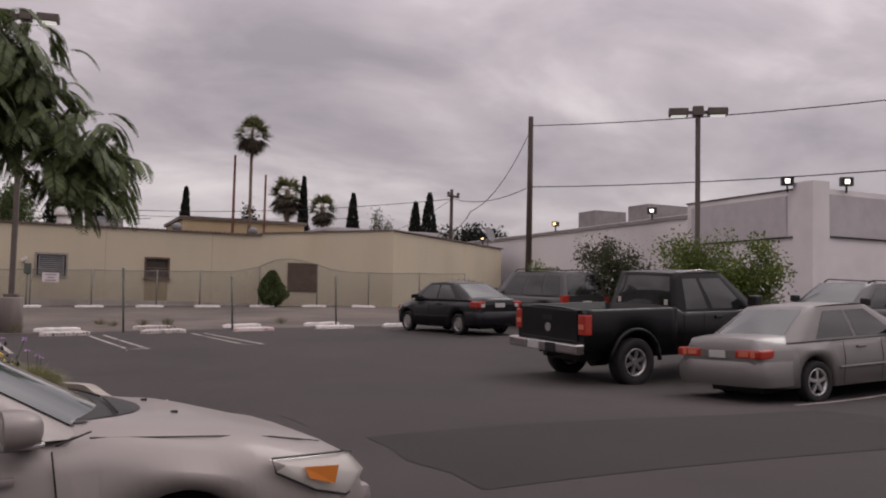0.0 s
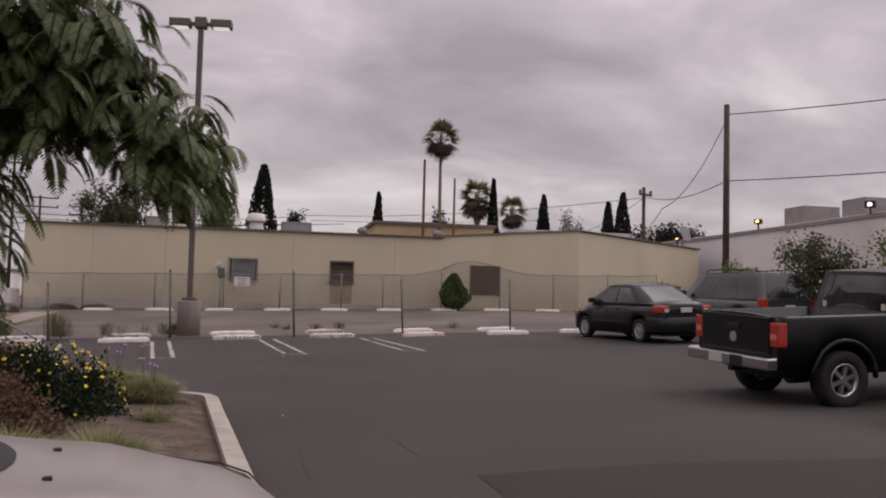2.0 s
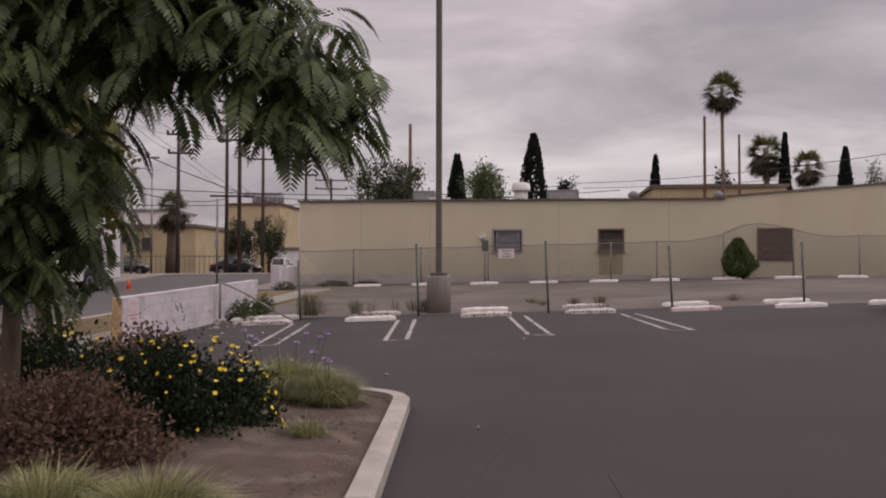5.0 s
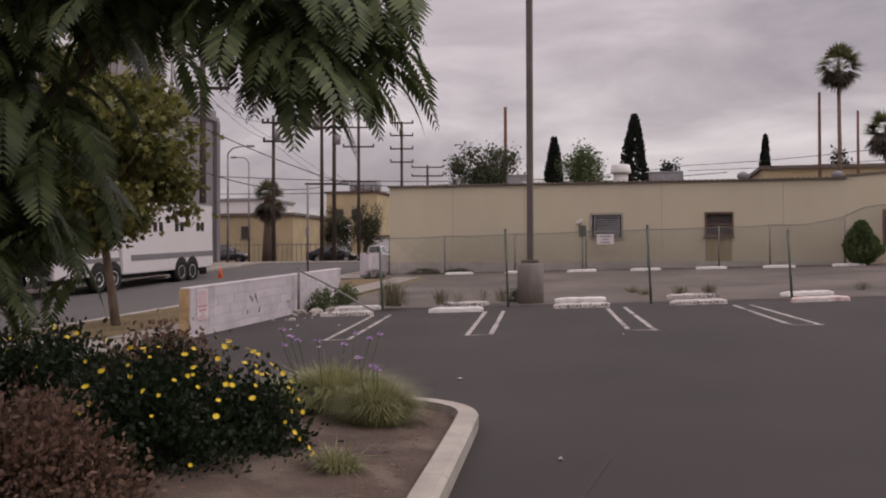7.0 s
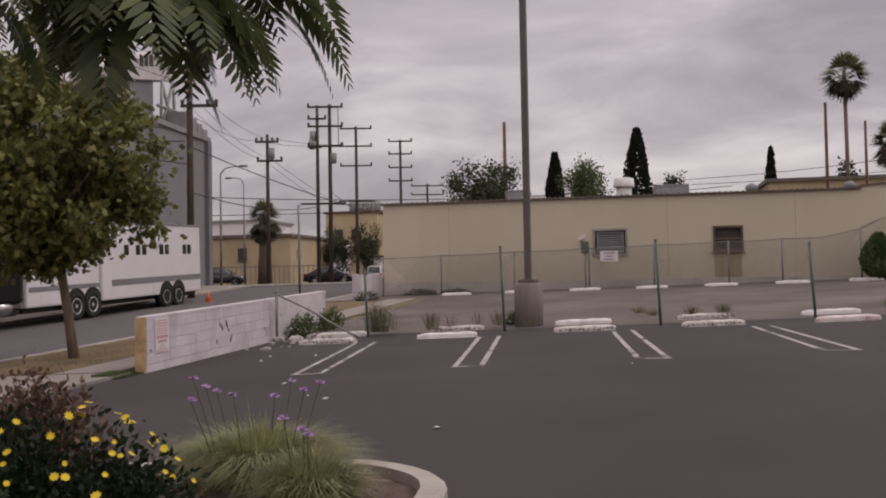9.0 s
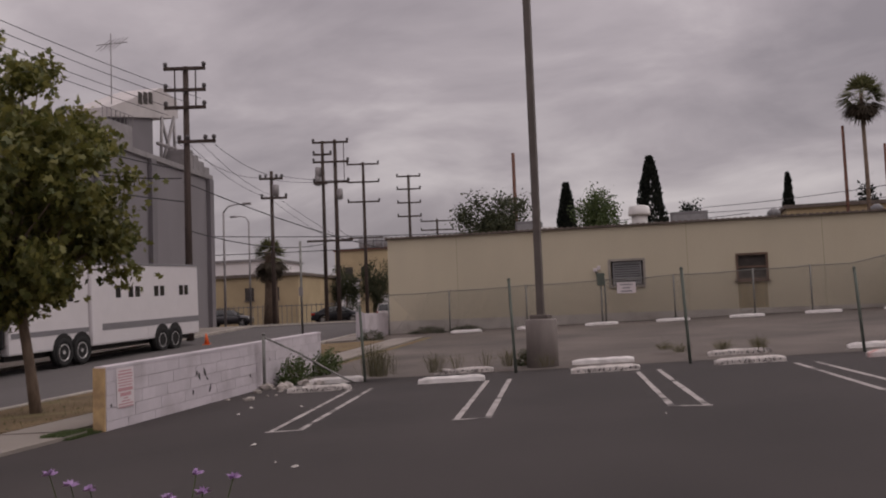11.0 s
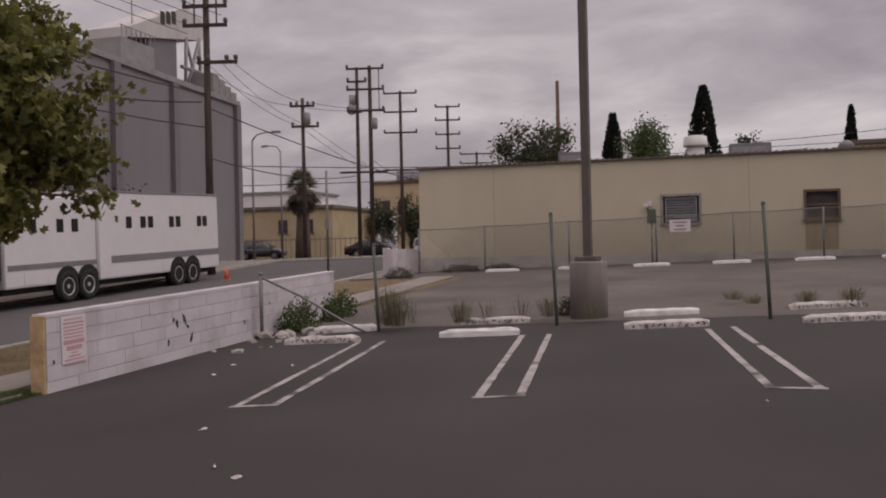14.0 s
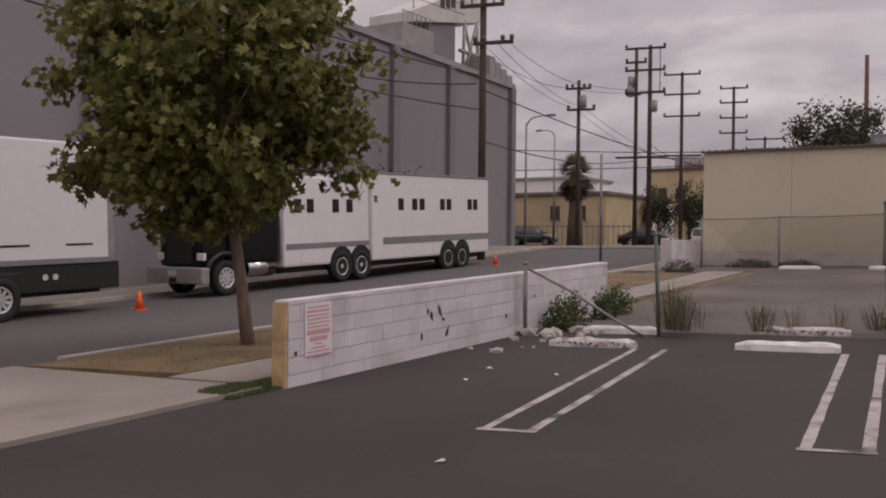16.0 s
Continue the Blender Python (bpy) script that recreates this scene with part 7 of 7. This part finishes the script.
for x, y, zt, r in ((3.87, 69.9, 11.3, 1.25), (-1.3, 67.3, 9.6, 0.85), (13.5, 79.2, 10.9, 0.6), (23.8, 80.4, 12.7, 0.6), (29.3, 83, 11.9, 0.85), (36.8, 82.4, 12.4, 1.1), (35.2, 82.0, 11.4, 0.9)):
    x, y, zt = away(x, y, zt)
    clump_tree("cypress", CYP, x, y, 3.0, zt, r * 1.2, DARKG, 5200, 0.30, "cypress")
clump_tree("far_tree", "broad dark olive tree behind the cream building", -6.4, 71.7, 4.5, 10.0, 3.1, OLIVE, 6500, 0.28)
clump_tree("far_tree", "mid green leafy tree behind the cream building", 0.9, 71.2, 4.5, 9.8, 2.2, WEED, 5200, 0.24)
clump_tree("far_tree", "low dark tree behind the cream building", 6.4, 74, 5, 9.0, 1.1, DARKG, 1800, 0.26)
clump_tree("far_tree", "bare grey-green tree behind the cream building", 30.1, 78, 5, 10.3, 1.5, OLIVE, 1200, 0.22)
clump_tree("far_tree", "low dark tree beside the white building", 38, 75, 5, 9.6, 3.5, DARKG, 3500, 0.35)
clump_tree("far_tree", "round dark shrubby tree below the fan palm", 21.7, 93.8, 5, 12.5, 1.1, DARKG, 700, 0.4)
clump_tree("far_tree", "green street tree far down the street", -30.2, 109.6, 2.0, 7.8, 2.6, OLIVE, 3200, 0.3)
clump_tree("far_tree", "green street tree far down the street", -27.3, 111, 2.0, 8.6, 2.2, OLIVE, 3200, 0.3)
clump_tree("far_tree", "green street tree far down the street", -33.9, 108.6, 2.0, 6.5, 2.0, OLIVE, 900, 0.5)
clump_tree("far_tree", "dark tree peeping over the grey warehouse trailers", -23.3, 52.0, 1.0, 5.9, 1.7, OLIVE, 2500, 0.24)
for x, y, zt, r, mt, lb in ((19.1, 26.5, 4.1, 1.35, OLIVE, "dark green shrub behind the parked cars"), (20.1, 23.95, 4.3, 1.6, SHRUB, "bright green shrub behind the parked cars"), (20.5, 21.9, 3.9, 1.3, SHRUB, "bright green shrub behind the parked cars"),
                            (19.6, 31.2, 3.5, 1.2, SHRUB, "low green shrub behind the parked cars"), (26.7, 53.0, 3.4, 1.7, OLIVE, "dark shrub against the cream building")):
    clump_tree("shrub", lb, x, y, ground_z(x, y) + 0.1, zt, r, mt, 5200, 0.13, cat="shrub")
clump_tree("shrub", "dark green teardrop shrub grown through the wire fence", 13.25, 48.3, ground_z(13.3, 48.3), 3.2, 0.78, WEED, 2600, 0.17, "cypress", trunk=False, cat="shrub")


def fan_palm(x, y, ztop, crown_r, label, trunk_r=0.22, skirt=1.2, n=34, z0=None):
    t = tagged(empty("palm_tree"), label, "palm")
    zb = ground_z(x, y) if z0 is None else z0
    part("trunk", tube(bmesh.new(), [(x, y, zb), (x + 0.05, y, (zb + ztop) / 2), (x, y, ztop - crown_r * 0.6)], [trunk_r * 1.3, trunk_r, trunk_r * 0.9], 10), BARK, t)

    def fronds(count, elev, mat, nm, ln):
        V, Fs = [], []
        c0 = Vector((x, y, ztop - crown_r * 0.75))
        for k in range(count):
            a = rng.uniform(0, 2 * math.pi)
            el = rng.uniform(*elev)
            w = Vector((math.cos(a) * math.cos(el), math.sin(a) * math.cos(el), math.sin(el)))
            sd = w.cross(Vector((0, 0, 1))).normalized()
            hub = c0 + w * ln * 0.42
            b0 = len(V); V += [c0 - sd * 0.03, c0 + sd * 0.03, hub]; Fs.append((b0, b0 + 1, b0 + 2))
            up = sd.cross(w)
            for j in range(11):
                f = radians(-75 + 15 * j)
                d = w * math.cos(f) + sd * math.sin(f) + up * rng.uniform(-0.12, 0.12)
                d.z -= 0.18 + 0.15 * abs(math.sin(f))
                L_ = ln * 0.62 * (1 - 0.25 * abs(math.sin(f)))
                s_ = d.cross(up).normalized() * ln * 0.038
                b0 = len(V)
                V += [hub, hub + d * L_ * 0.5 + s_, hub + d * L_, hub + d * L_ * 0.5 - s_]
                Fs.append((b0, b0 + 1, b0 + 2, b0 + 3))
        mesh_from(nm, V, Fs, mat, t)

    fronds(n, (-0.25, 1.35), PALM, "frond_crown", crown_r)
    if skirt:
        fronds(int(n * 0.8), (-1.4, -0.4), PALM_DRY, "dead_frond_skirt", crown_r * skirt)


fan_palm(*away(17.6, 73.8, 16.3), 2.25, "tall slender fan palm behind the cream building", 0.16, 0.95, 36, z0=3)
fan_palm(*away(22.6, 81.5, 12.9), 2.4, "bushy fan palm behind the cream building", 0.3, 1.1, 40, z0=4)
fan_palm(*away(25.8, 81.3, 11.5), 2.1, "shorter fan palm behind the cream building", 0.25, 1.0, 34, z0=4)
fan_palm(-26.95, 81.4, 8.6, 1.8, "short fan palm with a shaggy brown trunk across the street", 0.5, 1.25, 46)


# bushes of the planted island
def bush(name, label, x, y, rx_, ry_, h, mat, n, size, lift=0.15, outline=None):
    t = tagged(empty(name), label, "bush")
    zb = ground_z(x, y) + lift
    stems = bmesh.new()
    for k in range(9):
        a = 2 * math.pi * k / 9
        tube(stems, [(x, y, zb - 0.08), (x + 0.5 * rx_ * math.cos(a), y + 0.5 * ry_ * math.sin(a), zb + h * 0.6)], [0.014, 0.006], 5)
    tagged(part("stem", stems, BARK, t), kind="stuff")
    nb = 90
    cen = rng.normal(size=(nb, 3)); cen /= np.linalg.norm(cen, axis=1)[:, None]
    cen[:, 2] = np.abs(cen[:, 2]) * 1.0 - 0.1
    i = rng.integers(0, nb, n)
    q = cen[i] * rng.uniform(0.5, 0.9, n)[:, None] + rng.normal(scale=0.10, size=(n, 3))
    q[:, 2] = np.abs(q[:, 2])
    pts = np.stack([x + rx_ * q[:, 0], y + ry_ * q[:, 1], zb + h * q[:, 2]], 1)
    dirs = q * 0.8 + rng.normal(scale=0.6, size=(n, 3)) + np.array([0, 0, 0.35])
    leaves("foliage", pts, dirs, outline or LEAF6, rng.uniform(size * 0.6, size * 1.3, n), mat, t, rng)
    return t, zb


def flowers(parent, x, y, rx_, ry_, h, zb, n, rng_, ang):
    """Yellow daisies: a ring of petals round a small disc."""
    V, Fs = [], []
    for k in range(n):
        a = rng_.uniform(*ang)
        e = rng_.uniform(0.12, 1.25)
        d = Vector((math.cos(a) * math.cos(e), math.sin(a) * math.cos(e), math.sin(e)))
        c = Vector((x + rx_ * d.x * 1.02, y + ry_ * d.y * 1.02, zb + h * d.z * 1.03))
        nrm = (d + Vector(rng_.normal(scale=0.35, size=3)) + Vector((0.1, -0.3, 0.2))).normalized()
        u = nrm.orthogonal().normalized(); v = nrm.cross(u)
        r = rng_.uniform(0.015, 0.028)
        for j in range(8):
            f0 = j * math.pi / 4
            pd = u * math.cos(f0) + v * math.sin(f0)
            ps = u * -math.sin(f0) + v * math.cos(f0)
            b0 = len(V)
            V += [c, c + pd * r * 0.6 + ps * r * 0.26, c + pd * r + nrm * 0.004, c + pd * r * 0.6 - ps * r * 0.26]
            Fs.append((b0, b0 + 1, b0 + 2, b0 + 3))
    tagged(mesh_from("blossom", V, Fs, YELLOW, parent, "bright yellow daisy flowers"), kind="stuff")


DB = "dark green daisy bush dotted with yellow flowers"
b1, zb1 = bush("daisy_bush", DB, 0.97, 13.55, 1.03, 1.15, 1.0, DAISY, 32000, 0.046, lift=0.0)
flowers(b1, 0.97, 13.55, 1.02, 1.14, 1.0, zb1, 74, rng, (-1.9, 0.9))
b2, zb2 = bush("daisy_bush", DB, -0.75, 14.6, 1.2, 0.9, 1.0, DAISY, 14000, 0.055)
flowers(b2, -0.9, 14.7, 1.1, 0.8, 0.93, zb2, 20, rng, (-2.2, 0.4))
b3, zb3 = bush("daisy_bush", DB, -2.9, 14.9, 1.15, 0.9, 0.95, DAISY, 8000, 0.07)
flowers(b3, -2.9, 14.9, 1.1, 0.86, 0.93, zb3, 10, rng, (-2.2, 0.4))
RB = "low russet bush with dry reddish leaves"
bush("russet_bush", RB, 0.75, 12.15, 0.86, 0.68, 0.76, RUSSET, 19000, 0.042)
bush("russet_bush", RB, -0.85, 12.1, 0.95, 0.75, 0.72, RUSSET, 13000, 0.05)
bush("russet_bush", "small russet bush behind the daisies", 0.15, 14.85, 0.72, 0.5, 0.98, RUSSET, 7000, 0.048)


def grass_clump(x, y, r, h, n, label, flowers_n=0, name="grass_clump", mat=None, lean=0.55, wide=0.0055):
    t = tagged(empty(name), label, "grass")
    zb = ground_z(x, y) + 0.11
    V, Fs = [], []
    for k in range(n):
        a, q = rng.uniform(0, 2 * math.pi), math.sqrt(rng.uniform(0, 1))
        base = Vector((x + 0.55 * r * q * math.cos(a), y + 0.55 * r * q * math.sin(a), zb - 0.02))
        L_ = h * rng.uniform(0.7, 1.2)
        out = Vector((math.cos(a), math.sin(a), 0)) * r * lean * rng.uniform(0.3, 1.3) * q + Vector(rng.normal(scale=0.05, size=3))
        s_ = Vector((-math.sin(a), math.cos(a), 0)) * wide
        m_ = base + out * 0.4 + Vector((0, 0, L_ * 0.62))
        e_ = base + out * 1.25 + Vector((0, 0, L_ * (0.98 - 0.5 * q)))
        b0 = len(V)
        V += [base - s_, base + s_, m_ + s_, m_ - s_, e_]
        Fs += [(b0, b0 + 1, b0 + 2, b0 + 3), (b0 + 3, b0 + 2, b0 + 4)]
    mesh_from("tuft", V, Fs, mat or PALE, t)
    if flowers_n:
        V, Fs, SV, SF = [], [], [], []
        for k in range(flowers_n):
            a = rng.uniform(0, 2 * math.pi)
            q = rng.uniform(0.2, 1.0)
            base = Vector((x + 0.4 * r * q * math.cos(a), y + 0.4 * r * q * math.sin(a), zb))
            tip = base + Vector((math.cos(a) * r * 0.4 * q, math.sin(a) * r * 0.4 * q, h * rng.uniform(1.35, 1.85)))
            b0 = len(SV)
            SV += [base - Vector((0.004, 0, 0)), base + Vector((0.004, 0, 0)), tip + Vector((0.003, 0, 0)), tip - Vector((0.003, 0, 0))]
            SF.append((b0, b0 + 1, b0 + 2, b0 + 3))
            for j in range(16):
                d = Vector(rng.normal(size=3)).normalized()
                d.z = abs(d.z) * 0.7
                s_ = d.orthogonal().normalized() * 0.008
                b0 = len(V)
                V += [tip, tip + d * 0.022 + s_, tip + d * 0.045, tip + d * 0.022 - s_]
                Fs.append((b0, b0 + 1, b0 + 2, b0 + 3))
        mesh_from("flower_stem", SV, SF, WEED, t)
        tagged(mesh_from("blossom", V, Fs, PURPLE, t, "small purple flower heads"), kind="stuff")
    return t


grass_clump(1.48, 15.5, 0.62, 0.42, 10000, "yellow-green mound of grassy leaves with purple flower stalks", 9, lean=0.6, wide=0.0034)
grass_clump(2.05, 14.95, 0.40, 0.34, 5200, "pale clump of grassy leaves with purple flower stalks", 3, lean=0.5, wide=0.0034)
grass_clump(1.45, 10.75, 0.48, 0.36, 2600, "pale tufted grass clump on bare soil", wide=0.0045)
grass_clump(2.12, 10.6, 0.46, 0.35, 2600, "pale tufted grass clump on bare soil", wide=0.0045)
grass_clump(0.75, 10.6, 0.45, 0.36, 2000, "pale tufted grass clump on bare soil", wide=0.0045)
grass_clump(2.25, 13.35, 0.22, 0.16, 420, "small grey-green tuft on bare soil", wide=0.004)
# leaf litter and stones on the soil
random.seed(31)
V, Fs = [], []
for k in range(4200):
    x, y = random.uniform(-0.6, 2.95), random.uniform(9.9, 15.9)
    if x > 2.55 + (15.0 - y) * 0.085:
        continue
    s = random.uniform(0.008, 0.022)
    a = random.uniform(0, 6.3)
    z = ground_z(x, y) + 0.10 + (0.05 if x < 1.6 else 0.02)
    b0 = len(V)
    V += [(x + s * math.cos(a + j * 1.57), y + s * 0.6 * math.sin(a + j * 1.57), z + random.uniform(0, 0.012)) for j in range(4)]
    Fs.append((b0, b0 + 1, b0 + 2, b0 + 3))
tagged(mesh_from("leaf_litter", V, Fs, RUSSET), "dry brown bark chips and leaf litter on the soil", "leaf litter", kind="stuff")

# weeds along the old fence line and the building
random.seed(14)
for x, y, r, h, n, lb in ((-4.0, 30.6, 0.42, 0.75, 420, "leafy green weed against the block wall"), (-4.05, 32.3, 0.25, 0.6, 200, "leafy green weed against the block wall"), (-4.2, 33.3, 0.4, 0.65, 330, "leafy green weed at the wall end"),
                          (1.0, 31.9, 0.3, 0.45, 160, "low weed beside the lamp base"), (-7.2, 46.3, 0.6, 0.5, 260, "dry weed at the corner wall"), (-5.6, 48.9, 0.9, 0.35, 300, "dry weeds along the foot of the building"), (-3.9, 49.0, 0.8, 0.3, 240, "dry weeds along the foot of the building")):
    bush("weed", lb, x, y, r, r, h, WEED if h > 0.5 else OLIVE, n * 4, 0.055, lift=0.0)
for x, y, h, n in ((-2.05, 30.2, 0.95, 150), (-1.85, 30.05, 0.7, 120), (-0.75, 30.35, 0.5, 130), (0.75, 30.9, 0.45, 110), (1.2, 31.9, 0.4, 90), (-2.0, 30.6, 0.75, 42), (-2.4, 30.7, 0.6, 32), (-1.7, 30.5, 0.55, 28), (0.2, 31.0, 0.45, 36), (-0.4, 31.0, 0.4, 36), (5.9, 31.7, 0.3, 160), (5.2, 31.9, 0.25, 140), (4.0, 33.0, 0.2, 120), (4.3, 32.0, 0.2, 120), (9.5, 31.6, 0.25, 90), (1.6, 30.3, 0.3, 60)):
    grass_clump(x, y, 0.3, h, n, "dry wispy weed in a crack of the asphalt", name="wispy_weed", mat=DRY_WEED, lean=1.3, wide=0.0028)
V, Fs = [], []
for k in range(6200):
    y = random.uniform(23.7, 40)
    x = random.uniform(-4.95, -4.68) if k % 2 else random.uniform(-9.0, -6.3)
    if k > 2600:
        y = random.uniform(23.3, 24.3)
        x = random.uniform(-5.0, -4.46)
    if y < 24.2 and x < -6.2:
        continue
    h = random.uniform(0.02, 0.06)
    a = random.uniform(0, 6.3)
    z = ground_z(x, y) + (0.05 if x < -4.6 and y < 23.9 else 0.0 if y < 24.1 and x > -4.6 else 0.012 if x > -6 else 0.064)
    b0 = len(V)
    V += [(x - 0.006 * math.cos(a), y - 0.006 * math.sin(a), z), (x + 0.006 * math.cos(a), y + 0.006 * math.sin(a), z), (x + random.uniform(-0.03, 0.03), y + random.uniform(-0.03, 0.03), z + h)]
    Fs.append((b0, b0 + 1, b0 + 2))
tagged(mesh_from("grass_blades", V, Fs, WEED), "short green and dry grass blades by the pavement", "grass", kind="stuff")
